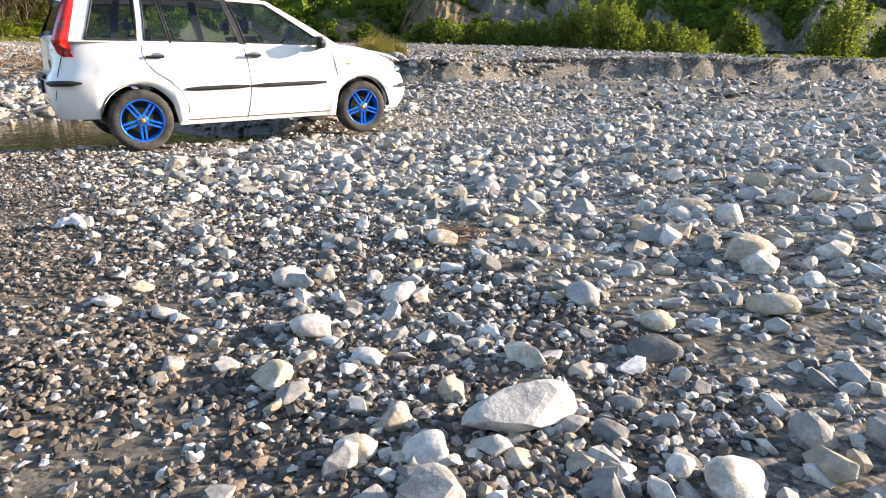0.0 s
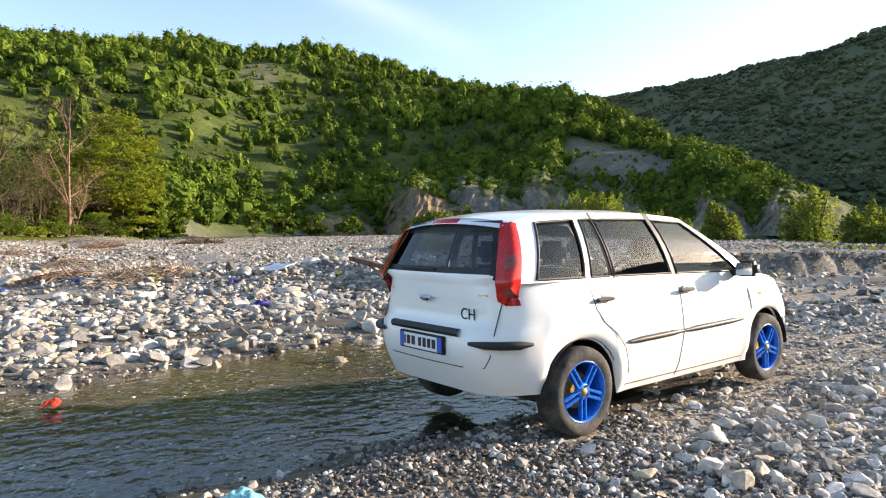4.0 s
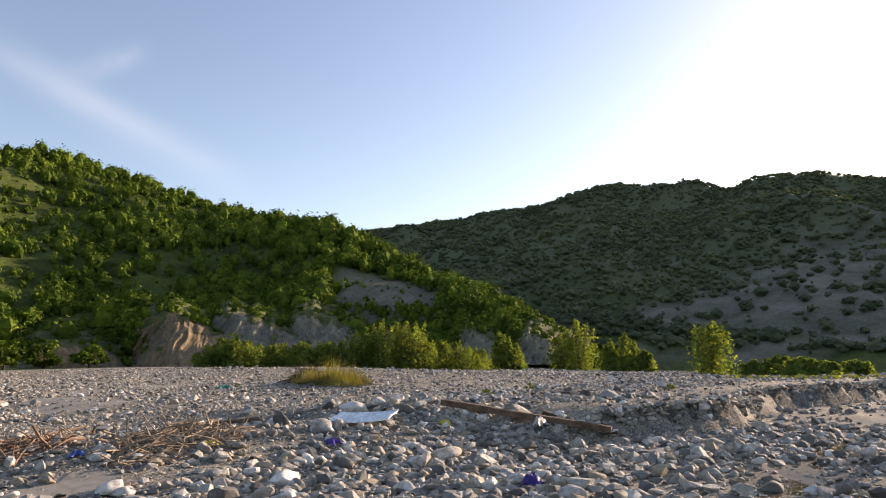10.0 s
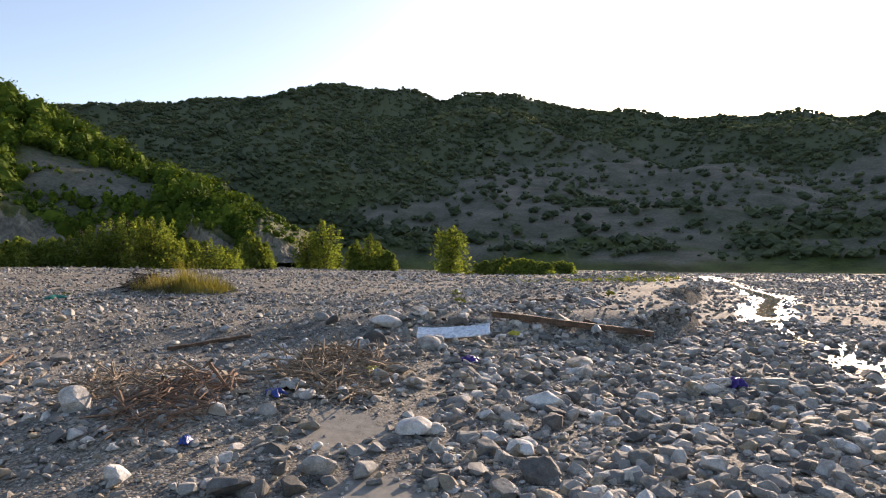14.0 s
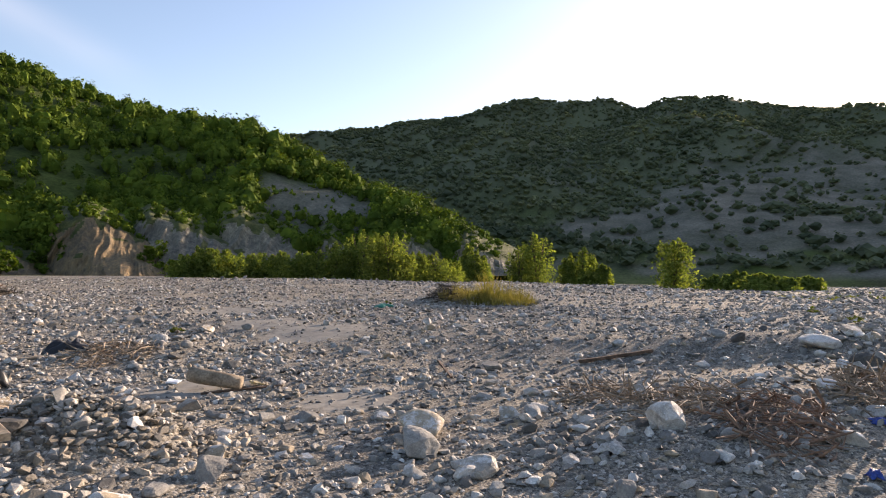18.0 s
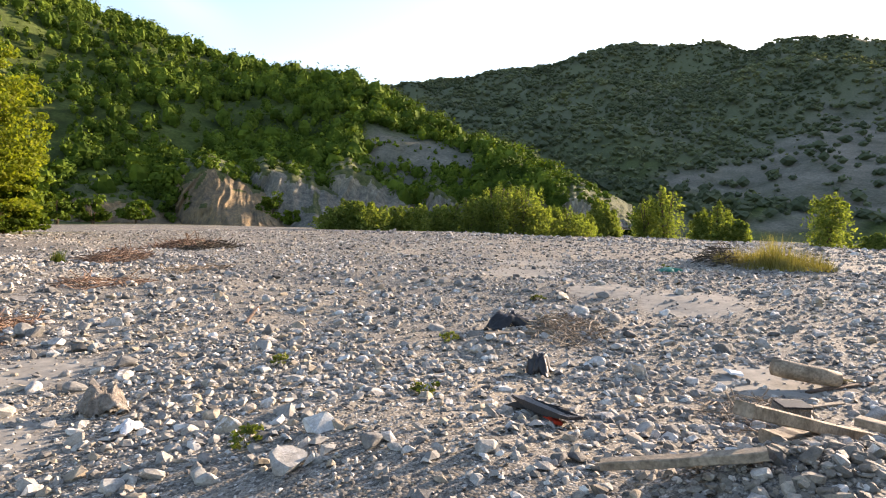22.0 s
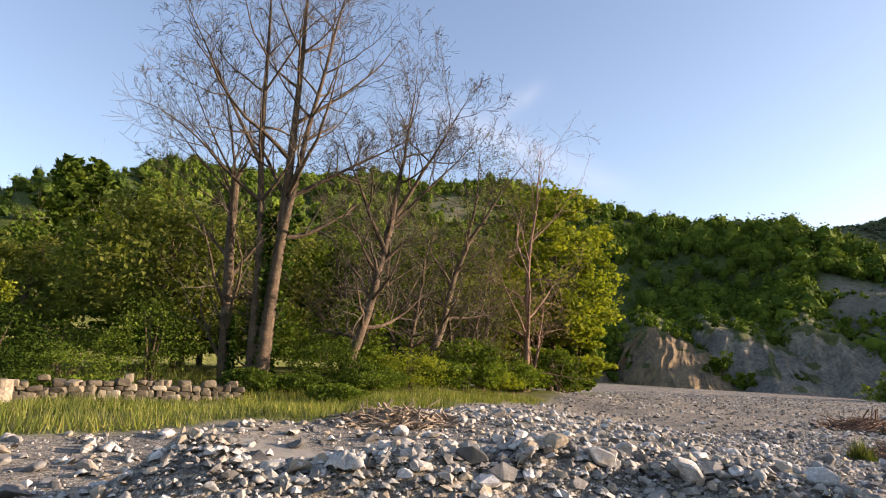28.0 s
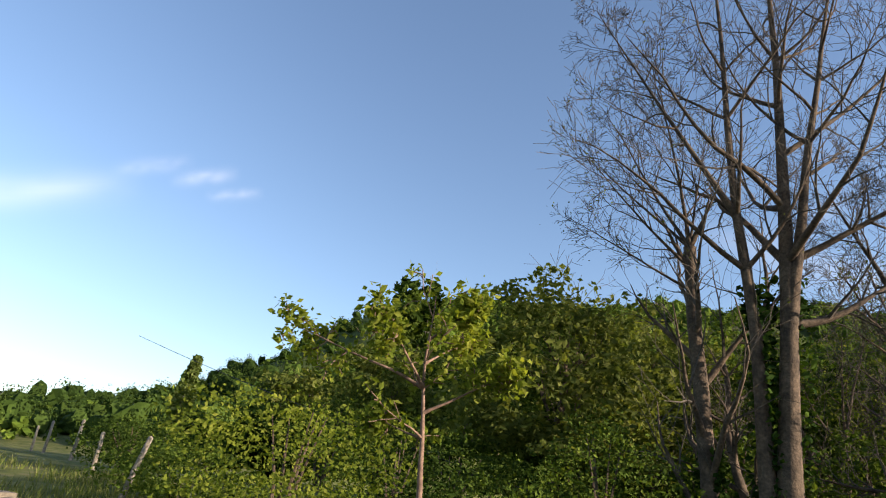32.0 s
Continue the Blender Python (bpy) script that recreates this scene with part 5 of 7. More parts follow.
pop = empty("poplar", px_, py_, float(land(px_, py_)), "slim leaning poplar with a bare pale stem", "tree", "leafy trees on the bank")
V, F = tube(((0, 0, -0.3), (0.4, 0, 2.5), (0.9, 0, 6.1)), (0.2, 0.14, 0.04), 7)
mesh_thing("trunk", V, F, M_BARK_PALE, pop, smooth=True)
t = r.uniform(0.3, 1, 1500)
a, q = r.uniform(0, 6.28, 1500), r.uniform(0, 1, 1500) ** 0.5 * np.interp(t, (0.3, 0.6, 1), (0.35, 0.78, 0.2))
mesh_thing("crown", *leaf_cards(np.stack((0.15 + 0.75 * t + q * np.cos(a), q * np.sin(a), 6.5 * t), -1), 0.2, r), M_LEAF_WILLOW, pop)

# ---- meadow grass, posts and the cable ----
n = 80000
x = r.uniform(-30, 6, n)
y = 49 + 18 * r.uniform(0, 1, n) ** 1.4
keep = (meadow(x, y) > 0.5) & (value_noise(x * 0.6, y * 0.6, 40) > -0.3)
x, y = x[keep], y[keep]
h = r.uniform(0.07, 0.27, len(x)) * (1.1 + value_noise(x * 0.5, y * 0.5, 41))
a = r.uniform(0, 2 * np.pi, len(x))
z = land(x, y)
ca, sa, lean = np.cos(a) * 0.013, np.sin(a) * 0.013, r.normal(0, 0.3, (2, len(x)))
V = np.stack((np.stack((x - ca, y - sa, z - 0.02), -1), np.stack((x + ca, y + sa, z - 0.02), -1), np.stack((x + lean[0] * h, y + lean[1] * h, z + h), -1)), 1).reshape(-1, 3)
mesh_thing("meadow_grass", V, np.arange(len(V)).reshape(-1, 3), M_GRASS, None, "tall yellow-green meadow grass on the bank", "grass", kind="stuff")

for k, (x, y, h, lean) in enumerate(((-24.25, 61.4, 1.3, 0.25), (-26.9, 65.6, 1.1, 0.02), (-29.6, 69.6, 1.2, 0.06), (-33.2, 74.4, 1.2, 0.03), (-36.6, 79.4, 1.2, 0.0))):
    g = float(land(x, y))
    post = empty("fence_post", x, y, g, "leaning pale wooden fence post at the field edge", "post", "fence posts", kind="")
    V, F = tube(((0, 0, -0.2), (lean * h * 0.5, 0.02, h * 0.5), (lean * h, 0, h), (lean * h, 0, h + 0.03)), (0.06, 0.055, 0.05, 0.005), 7)
    mesh_thing("pole", V, F, M_BARK_PALE, post, smooth=True)
t = np.linspace(0, 1, 24)
V, F = tube(np.stack((-34 + 19.5 * t, 81 - 16.5 * t, 8.8 - 6.0 * t - 0.8 * t * (1 - t)), -1), np.full(24, 0.012), 4)
mesh_thing("cable", V, F, M_BLACK, None, "thin slack cable strung between the trees", "cable")

# ---- the car ----
def grid(V3):
    """Quads over a rows x columns sheet of points."""
    a = np.asarray(V3, float)
    i = np.arange(a.shape[0] * a.shape[1]).reshape(a.shape[:2])
    return a.reshape(-1, 3), np.stack((i[:-1, :-1], i[:-1, 1:], i[1:, 1:], i[1:, :-1]), -1).reshape(-1, 4)

def box_bm(x0, y0, z0, x1, y1, z1, bevel=0.0):
    bm = bmesh.new()
    bmesh.ops.create_cube(bm, size=1, matrix=Matrix.Translation(((x0 + x1) / 2, (y0 + y1) / 2, (z0 + z1) / 2)) @ Matrix.Diagonal((abs(x1 - x0), abs(y1 - y0), abs(z1 - z0), 1)))
    if bevel:
        bmesh.ops.bevel(bm, geom=bm.edges, offset=bevel, segments=2, affect="EDGES")
    return bm

def lathe(profile, n, y_axis=True):
    """Turns (radius, offset) pairs round the y axis."""
    a = np.arange(n + 1) * 2 * np.pi / n
    return grid([[(rr * np.cos(t), off, rr * np.sin(t)) for t in a] for rr, off in profile])

car = empty("car", 0, 0, 0, "small white hatchback car with blue wheels at the water's edge", "car")
WHEEL_X, WHEEL_Z, ARCH = 1.25, 0.305, 0.355

def belt_z(x):
    return np.interp(x, (-2.1, -1.6, -0.3, 0.7, 1.0, 1.3, 1.7, 1.9, 2.05), (1.075, 1.07, 1.04, 1.01, 1.0, 0.965, 0.88, 0.80, 0.68))

def outline(level, n=360):
    """A plan outline of the body at a level from 0 (sill) to 1 (belt)."""
    rear = np.interp(level, (0, 0.25, 0.4, 0.55, 0.62, 1), (-1.93, -2.0, -2.02, -2.0, -1.955, -1.93))
    front = np.interp(level, (0, 0.2, 0.45, 0.7, 1), (1.93, 2.0, 2.03, 2.0, 1.86))
    w = np.interp(level, (0, 0.15, 0.45, 0.6, 0.8, 1), (0.775, 0.815, 0.84, 0.835, 0.82, 0.785))
    t = np.linspace(0, 1, n + 1)[:-1]
    # even steps along the flanks, rounded corners by a high power
    a = t * 2 * np.pi
    c, s = np.cos(a), np.sin(a)
    p = np.maximum(np.abs(c), np.abs(s))
    qx, qy = c / p, s / p
    nrm = (np.abs(qx) ** 7 + np.abs(qy) ** 7) ** (1 / 7)
    qx, qy = qx / nrm, qy / nrm
    mid, half = (rear + front) / 2, (front - rear) / 2
    x = mid + half * np.sign(qx) * np.abs(qx) ** 0.96
    # the nose narrows in plan
    y = w * qy * (1 - 0.10 * S(1.2, 2.05, x) - 0.05 * S(-1.5, -2.05, x))
    return x, y

levels = np.array((0, 0.06, 0.14, 0.24, 0.34, 0.43, 0.46, 0.55, 0.6, 0.63, 0.72, 0.82, 0.92, 1.0))
rows = []
for lv in levels:
    x, y = outline(lv)
    low = np.where(x < -1.6, 0.34, np.where(x > 1.65, 0.26, 0.235))
    flank = np.abs(y) > 0.55
    for wx0 in (-WHEEL_X, WHEEL_X):
        d = np.abs(x - wx0)
        arch = WHEEL_Z + np.sqrt(np.maximum(0, ARCH ** 2 - d ** 2))
        low = np.where((d < ARCH) & flank, np.maximum(low, arch), low)
    flare = np.zeros_like(x)
    for wx0 in (-WHEEL_X, WHEEL_X):
        z_here = low + lv * (belt_z(x) - low)
        flare += 0.018 * np.exp(-((np.hypot(x - wx0, z_here - WHEEL_Z) - ARCH - 0.03) / 0.05) ** 2) * flank
    rows.append(np.stack((x, y + np.sign(y) * flare, low + lv * (belt_z(x) - low)), -1))
rows = np.array(rows)
rows = np.concatenate((rows, rows[:, :1]), 1)
mesh_thing("body", *grid(rows), M_PAINT, car, smooth=True)
def level_at(x, z):
    low = 0.34 if x < -1.6 else 0.26 if x > 1.65 else 0.235
    for wx0 in (-WHEEL_X, WHEEL_X):
        if abs(x - wx0) < ARCH:
            low = max(low, WHEEL_Z + math.sqrt(ARCH ** 2 - (x - wx0) ** 2))
    return float(np.clip((z - low) / (belt_z(x) - low), 0, 1))
def rear_x(y, z):
    """The body's rear face at a height."""
    x, w = outline(level_at(-2.0, z))
    k = (x < -1.0) & (w * (1 if y >= 0 else -1) >= 0)
    o = np.argsort(np.abs(w[k]))
    return float(np.interp(abs(y), np.abs(w[k])[o], x[k][o]))
def side_y(x, z):
    """The body's flank at a height."""
    px_, w = outline(level_at(x, z))
    k = w > 0.3
    o = np.argsort(px_[k])
    return float(np.interp(x, px_[k][o], w[k][o]))
# inner wheel housings, floor and sills keep the light out
for wx0 in (-WHEEL_X, WHEEL_X):
    for sgn in (-1, 1):
        a = np.linspace(0, np.pi, 18)
        sheet = [[(wx0 + (ARCH + 0.012) * math.cos(t), sgn * yy, WHEEL_Z + (ARCH + 0.012) * math.sin(t)) for t in a] for yy in (0.81, 0.5)]
        mesh_thing("wheel_housing", *grid(sheet), M_BLACK, car)
part("floor_pan", box_bm(-1.55, -0.7, 0.25, 1.7, 0.7, 0.28, 0.01), M_BLACK, car)
part("exhaust", box_bm(-1.7, 0.2, 0.24, -1.2, 0.5, 0.31, 0.03), M_BLACK, car)

# upper works: edge lines of the cabin
def roof_edge(x):
    return np.interp(x, (-1.72, -1.5, -1.0, -0.4, 0.1, 0.25), (1.465, 1.505, 1.53, 1.53, 1.5, 1.48)), np.interp(x, (-1.72, -1.2, -0.3, 0.25), (0.585, 0.6, 0.605, 0.58))
def flank_point(xb, xt, s, sgn, out=0.0):
    """Between the belt (s=0) and the roof edge (s=1)."""
    zt, wt = roof_edge(xt)
    zb = belt_z(xb)
    wb = 0.785 * (1 - 0.05 * S(-1.5, -2.05, xb))
    k = s + 0.0
    y = wb + (wt - wb) * k + 0.035 * math.sin(math.pi * k) + out
    return (xb + (xt - xb) * k, sgn * y, zb + (zt - zb) * k)
def flank_column(b0, t0, b1, t1, s0, s1, sgn, out=0.0, n=6, m=3):
    return [[flank_point(b0 + (b1 - b0) * j / m, t0 + (t1 - t0) * j / m, s0 + (s1 - s0) * i / n, sgn, out) for j in range(m + 1)] for i in range(n + 1)]
COLS = (("pillar", -1.86, -1.68, -1.66, -1.50), ("side_window", -1.66, -1.50, -1.20, -1.15), ("pillar", -1.20, -1.15, -1.13, -1.08), ("side_window", -1.13, -1.08, -0.90, -0.97),
        ("pillar", -0.90, -0.97, -0.875, -0.945), ("side_window", -0.875, -0.945, -0.19, -0.33), ("pillar", -0.19, -0.33, -0.11, -0.25), ("side_window", -0.11, -0.25, 0.84, 0.10), ("pillar", 0.84, 0.10, 1.02, 0.22))
for sgn in (-1, 1):
    for name, b0, t0, b1, t1 in COLS:
        if name == "pillar":
            V, F = grid(flank_column(b0, t0, b1, t1, 0, 1, sgn))
            mesh_thing("pillar", V, F, M_PAINT if b0 < -1.1 or b0 > 0.5 else M_BLACK, car, smooth=True)
            mesh_thing("pillar_lining", *grid(flank_column(b0, t0, b1, t1, 0, 1, sgn, -0.03)), M_SEAT, car, smooth=True)
        else:
            for s0, s1 in ((0.0, 0.045), (0.9, 1.0)):
                mesh_thing("window_surround", *grid(flank_column(b0, t0, b1, t1, s0, s1, sgn, n=2)), M_PAINT, car, smooth=True)
            pane = mesh_thing("side_window", *grid(flank_column(b0, t0, b1, t1, 0.045, 0.9, sgn, -0.008)), M_GLASS, car, smooth=True)
            pane.visible_shadow = False
            ring = [flank_point(b0 + (b1 - b0) * k / 6, t0 + (t1 - t0) * k / 6, 0.045, sgn, 0.001) for k in range(7)]
            ring += [flank_point(b1, t1, 0.045 + 0.855 * k / 5, sgn, 0.001) for k in range(1, 6)]
            ring += [flank_point(b1 + (b0 - b1) * k / 6, t1 + (t0 - t1) * k / 6, 0.9, sgn, 0.001) for k in range(1, 7)]
            ring += [flank_point(b0, t0, 0.9 - 0.855 * k / 5, sgn, 0.001) for k in range(1, 6)]
            ring.append(ring[0])
            mesh_thing("window_seal", *tube(ring, np.full(len(ring), 0.008 if b0 > -1.6 else 0.01), 6), M_BLACK, car, smooth=True)

def across(line_a, line_b, rows_n=8, cols_n=14, crown=0.03):
    """A sheet between two cross lines (x, half width, z), bowed in the middle."""
    out = []
    for i in range(rows_n + 1):
        k = i / rows_n
        x, w, z = (a + (b - a) * k for a, b in zip(line_a[:3], line_b[:3]))
        out.append([(x + line_a[3] * (1 - (j * 2 / cols_n - 1) ** 2) * (1 - k) + line_b[3] * (1 - (j * 2 / cols_n - 1) ** 2) * k, w * (j * 2 / cols_n - 1), z + crown * (1 - (j * 2 / cols_n - 1) ** 2)) for j in range(cols_n + 1)])
    return grid(out)
# roof in strips that follow the edge
xs = np.linspace(-1.72, 0.22, 14)
sheet = []
for x in xs:
    zt, wt = roof_edge(x)
    sheet.append([(x, wt * u, zt + 0.045 * (1 - u * u)) for u in np.linspace(-1, 1, 13)])
mesh_thing("roof", *grid(sheet), M_PAINT, car, smooth=True)
wind = mesh_thing("windscreen", *across((0.22, 0.58, 1.482, 0.03), (1.02, 0.745, 1.002, 0.14), crown=0.035), M_GLASS, car, smooth=True)
wind.visible_shadow = False
xs = np.linspace(1.0, 1.84, 12)
mesh_thing("bonnet", *grid([[(x + 0.14 * (1 - u * u) * S(1.84, 1.0, x) + 0.16 * (1 - u * u) * S(1.3, 1.84, x), 0.775 * u * (1 - 0.1 * S(1.2, 2.05, x)), belt_z(x) + 0.05 * (1 - u ** 4)) for u in np.linspace(-1, 1, 15)] for x in xs]), M_PAINT, car, smooth=True)
# tailgate: painted lower part, glass above
sheet = [[(rear_x(y, z) - 0.004, y, z) for y in np.linspace(-0.655, 0.655, 15)] for z in (0.95, 1.0, 1.045, 1.066)]
sheet += [[(-1.893 - 0.046 * (1 - u * u) + dx, 0.63 * u, z) for u in np.linspace(-1, 1, 15)] for dx, z in ((-0.012, 1.1), (0.0, 1.128))]
mesh_thing("tailgate", *grid(sheet), M_PAINT, car, smooth=True)
rear = mesh_thing("rear_window", *across((-1.714, 0.53, 1.48, -0.05), (-1.88, 0.66, 1.125, -0.042), crown=0.0), M_GLASS_DARK, car, smooth=True)
rear.visible_shadow = False
mesh_thing("roof_lip", *across((-1.70, 0.585, 1.47, 0.0), (-1.775, 0.555, 1.43, -0.05), 4, 14, 0.04), M_PAINT, car, smooth=True)
for za, zb, xa, xb, wa, wb, nm in ((1.482, 1.41, -1.72, -1.752, 0.53, 0.55, "rear_window_border"), (1.17, 1.118, -1.865, -1.888, 0.645, 0.665, "rear_window_border")):
    mesh_thing(nm, *across((xa, wa, za, -0.052), (xb, wb, zb, -0.045), 2, 14, 0.0), M_BLACK, car, smooth=True)
for sgn in (-1, 1):
    mesh_thing("rear_window_border", *grid([[(-1.742 - 0.15 * k - 0.003, sgn * (0.545 + 0.12 * k), 1.435 - 0.31 * k), (-1.765 - 0.15 * k - 0.008, sgn * (0.505 + 0.12 * k), 1.435 - 0.31 * k)] for k in np.linspace(0, 1, 8)]), M_BLACK, car)
# tall rear lamps on the corners, wide at the foot and slim at the roof
for sgn in (-1, 1):
    sheet = []
    for k in np.linspace(0, 1, 19):
        z = 0.93 + 0.535 * k
        zb = min(z, 1.07)
        fat = math.sin(math.pi / 2 * min(1, 0.35 + k / 0.10 * 0.65)) * (1 - 0.25 * k)
        foot = [(rear_x(0.735 - 0.10 * fat, zb) - 0.010, 0.735 - 0.10 * fat), (rear_x(0.70, zb) - 0.018, 0.70), (rear_x(0.735, zb) - 0.016, 0.742), (-1.845, side_y(-1.845, zb) + 0.012), (-1.84 + 0.07 * fat, side_y(-1.84 + 0.07 * fat, zb) + 0.006)]
        t = max(0.0, (z - 1.07) / 0.395)
        side = [flank_point(-1.885, -1.715, t, 1, 0.006), flank_point(-1.85, -1.685, t, 1, 0.013), flank_point(-1.79 - 0.02 * t, -1.655, t, 1, 0.007)]
        inner = (-1.925 + 0.165 * t, 0.675 - 0.125 * t)
        base = foot
        top = [inner, (side[0][0] - 0.026 + 0.008 * t, side[0][1] - 0.045)] + [(p[0] - 0.014 * (n == 0), p[1]) for n, p in enumerate(side)]
        lower = min(1.0, max(0.0, (z - 0.93) / 0.14))
        foot = [(p[0] + (q[0] - p[0]) * lower, p[1] + (q[1] - p[1]) * lower) for p, q in zip(base, top)]
        sheet.append([(a[0], sgn * a[1], z) for a in foot])
    lamp = mesh_thing("tail_lamp", *grid(sheet), M_RED, car, "tall red rear lamp", smooth=True)
    for lo, hi in ((2, 4), (8, 11)):
        sub = [[(p[0] - 0.004, p[1] + sgn * 0.003, p[2]) for p in row][1:4] for row in sheet[lo:hi + 1]]
        mesh_thing("lens", *grid(sub), M_LENS, lamp, smooth=True)
mesh_thing("brake_lamp", *across((-1.775, 0.16, 1.505, -0.03), (-1.805, 0.15, 1.475, -0.032), 2, 8, 0.0), M_RED, car, "narrow red high brake lamp", smooth=True)
# tailgate fittings
ys = np.linspace(-0.40, 0.40, 9)
mesh_thing("grip_strip", *grid([[(rear_x(y, 0.74) + dx, y, z) for y in ys] for dx, z in ((0.01, 0.715), (-0.022, 0.72), (-0.028, 0.74), (-0.022, 0.762), (0.01, 0.768))]), M_BLACK, car, smooth=True)
gate_line = [(rear_x(y, z) - 0.001, y, z) for y, z in ((-0.66, 0.94), (-0.655, 0.75), (-0.64, 0.6), (-0.6, 0.535), (-0.4, 0.52), (0, 0.515), (0.4, 0.52), (0.6, 0.535), (0.64, 0.6), (0.655, 0.75), (0.66, 0.94))]
mesh_thing("shut_line", *tube(gate_line, np.full(11, 0.004), 5), M_BLACK, car)
plate = part("number_plate", box_bm(-2.038, -0.265, 0.58, -2.009, 0.265, 0.705, 0.006), M_BLACK, car, "white number plate in a black frame")
part("face", box_bm(-2.042, -0.2, 0.592, -2.037, 0.2, 0.693), M_PLATE, plate)
for y0, y1 in ((0.202, 0.252), (-0.252, -0.202)):
    part("band", box_bm(-2.042, y0, 0.592, -2.037, y1, 0.693), M_PLATE_BLUE, plate)
for y0, wd in ((0.14, 0.05), (0.08, 0.05), (0.0, 0.045), (-0.055, 0.045), (-0.11, 0.045), (-0.165, 0.05), (0.185, 0.02)):
    part("bar", box_bm(-2.045, y0 - wd * 0.4, 0.613, -2.041, y0 + wd * 0.4, 0.675), M_INK, plate)
bm = bmesh.new()
bmesh.ops.create_uvsphere(bm, u_segments=20, v_segments=10, radius=1, matrix=Matrix.Translation((-1.977, 0.02, 0.95)) @ Matrix.Diagonal((0.012, 0.062, 0.026, 1)))
badge = part("badge", bm, M_CHROME, car, "oval chrome badge", smooth=True)
bm = bmesh.new()
bmesh.ops.create_uvsphere(bm, u_segments=20, v_segments=10, radius=1, matrix=Matrix.Translation((-1.984, 0.02, 0.95)) @ Matrix.Diagonal((0.0085, 0.052, 0.019, 1)))
part("badge_field", bm, M_GREY, badge, smooth=True)
txt = bpy.data.curves.new("country_letters", "FONT")
txt.body, txt.size, txt.extrude, txt.align_x = "CH", 0.108, 0.0015, "CENTER"
txt.materials.append(M_INK)
letters = new("country_letters", txt)
letters.matrix_world = Matrix(((0, 0, -1, rear_x(0.45, 0.85) - 0.004), (-1, 0, 0, -0.43), (0, 1, 0, 0.83), (0, 0, 0, 1)))
letters.parent = car
tagged(letters, "black letters CH stuck on the tailgate")
for y0, y1 in ((0.42, 0.52), (-0.6, -0.5)):
    part("trim_badge", box_bm(rear_x(0.5, 1.0) - 0.008, y0, 0.99, rear_x(0.5, 1.0) + 0.004, y1, 1.0), M_CHROME, car)
part("wiper", box_bm(-1.945, -0.05, 1.14, -1.915, 0.36, 1.158, 0.006), M_BLACK, car)
for sgn in (-1, 1):
    a = [(-2.005, sgn * 0.50, 0.685), (-1.985, sgn * 0.64, 0.687), (-1.93, sgn * 0.735, 0.69), (-1.84, sgn * 0.80, 0.69), (-1.74, sgn * 0.822, 0.69)]
    mesh_thing("bumper_strip", *tube(a, (0.012, 0.026, 0.028, 0.028, 0.01), 8), M_BLACK, car, smooth=True)
    a = [(2.02, sgn * 0.45, 0.55), (1.98, sgn * 0.62, 0.55), (1.90, sgn * 0.735, 0.55), (1.78, sgn * 0.785, 0.55)]
    mesh_thing("bumper_strip", *tube(a, (0.01, 0.026, 0.026, 0.01), 8), M_BLACK, car, smooth=True)
    for x0, x1 in ((-0.80, -0.13), (-0.115, 0.77)):
        mesh_thing("rubbing_strip", *tube([(x, sgn * 0.845, 0.60 + 0.012 * (x + 0.8)) for x in np.linspace(x0, x1, 6)], (0.012, 0.022, 0.022, 0.022, 0.022, 0.012), 8), M_BLACK, car, smooth=True)
    for hx in (-1.06, -0.07):
        handle = part("door_handle", box_bm(hx - 0.095, sgn * 0.828, 0.91, hx + 0.095, sgn * 0.866, 0.938, 0.011), M_BLACK, car, "dark door handle")
        bm = bmesh.new()
        bmesh.ops.create_uvsphere(bm, u_segments=16, v_segments=8, radius=1, matrix=Matrix.Translation((hx + 0.03, sgn * 0.82, 0.928)) @ Matrix.Diagonal((0.07, 0.008, 0.035, 1)))
        part("recess", bm, M_GREY, handle, smooth=True)
    # shut lines as fine dark cords lying in the panels
    for line in (((-0.80, 0.27), (-0.78, 0.42), (-0.83, 0.56), (-0.93, 0.68), (-1.06, 0.77), (-1.14, 0.86), (-1.17, 0.96), (-1.16, 1.04)), ((-0.17, 0.26), (-0.13, 0.45), (-0.11, 0.6), (-0.12, 0.86), (-0.145, 1.02)), ((0.83, 0.26), (0.9, 0.45), (0.93, 0.62), (0.9, 0.84), (0.86, 0.99))):
        fine = np.linspace(0, len(line) - 1, 22)
        lx, lz = np.interp(fine, np.arange(len(line)), [p[0] for p in line]), np.interp(fine, np.arange(len(line)), [p[1] for p in line])
        mesh_thing("shut_line", *tube([(x, sgn * side_y(x, z), z) for x, z in zip(lx, lz)], np.full(22, 0.0035), 5), M_BLACK, car)
    sill = [(x, sgn * (side_y(x, 0.29) + 0.002), 0.285) for x in np.linspace(-0.84, 0.84, 12)]
    mesh_thing("shut_line", *tube(sill, np.full(12, 0.0035), 5), M_BLACK, car)
    mirror = part("door_mirror", box_bm(0.60, sgn * 0.86, 0.99, 0.72, sgn * 1.03, 1.12, 0.03), M_BLACK, car, "black door mirror", smooth=True)
    part("mirror_glass", box_bm(0.594, sgn * 0.875, 1.005, 0.603, sgn * 1.015, 1.105, 0.004), M_CHROME, mirror)
    part("mirror_foot", box_bm(0.66, sgn * 0.78, 0.99, 0.78, sgn * 0.88, 1.045, 0.015), M_BLACK, mirror)
    part("side_repeater", box_bm(1.03, sgn * 0.824, 0.80, 1.09, sgn * 0.838, 0.83, 0.006), M_ORANGE, car, "orange side repeater")
    bm = bmesh.new()
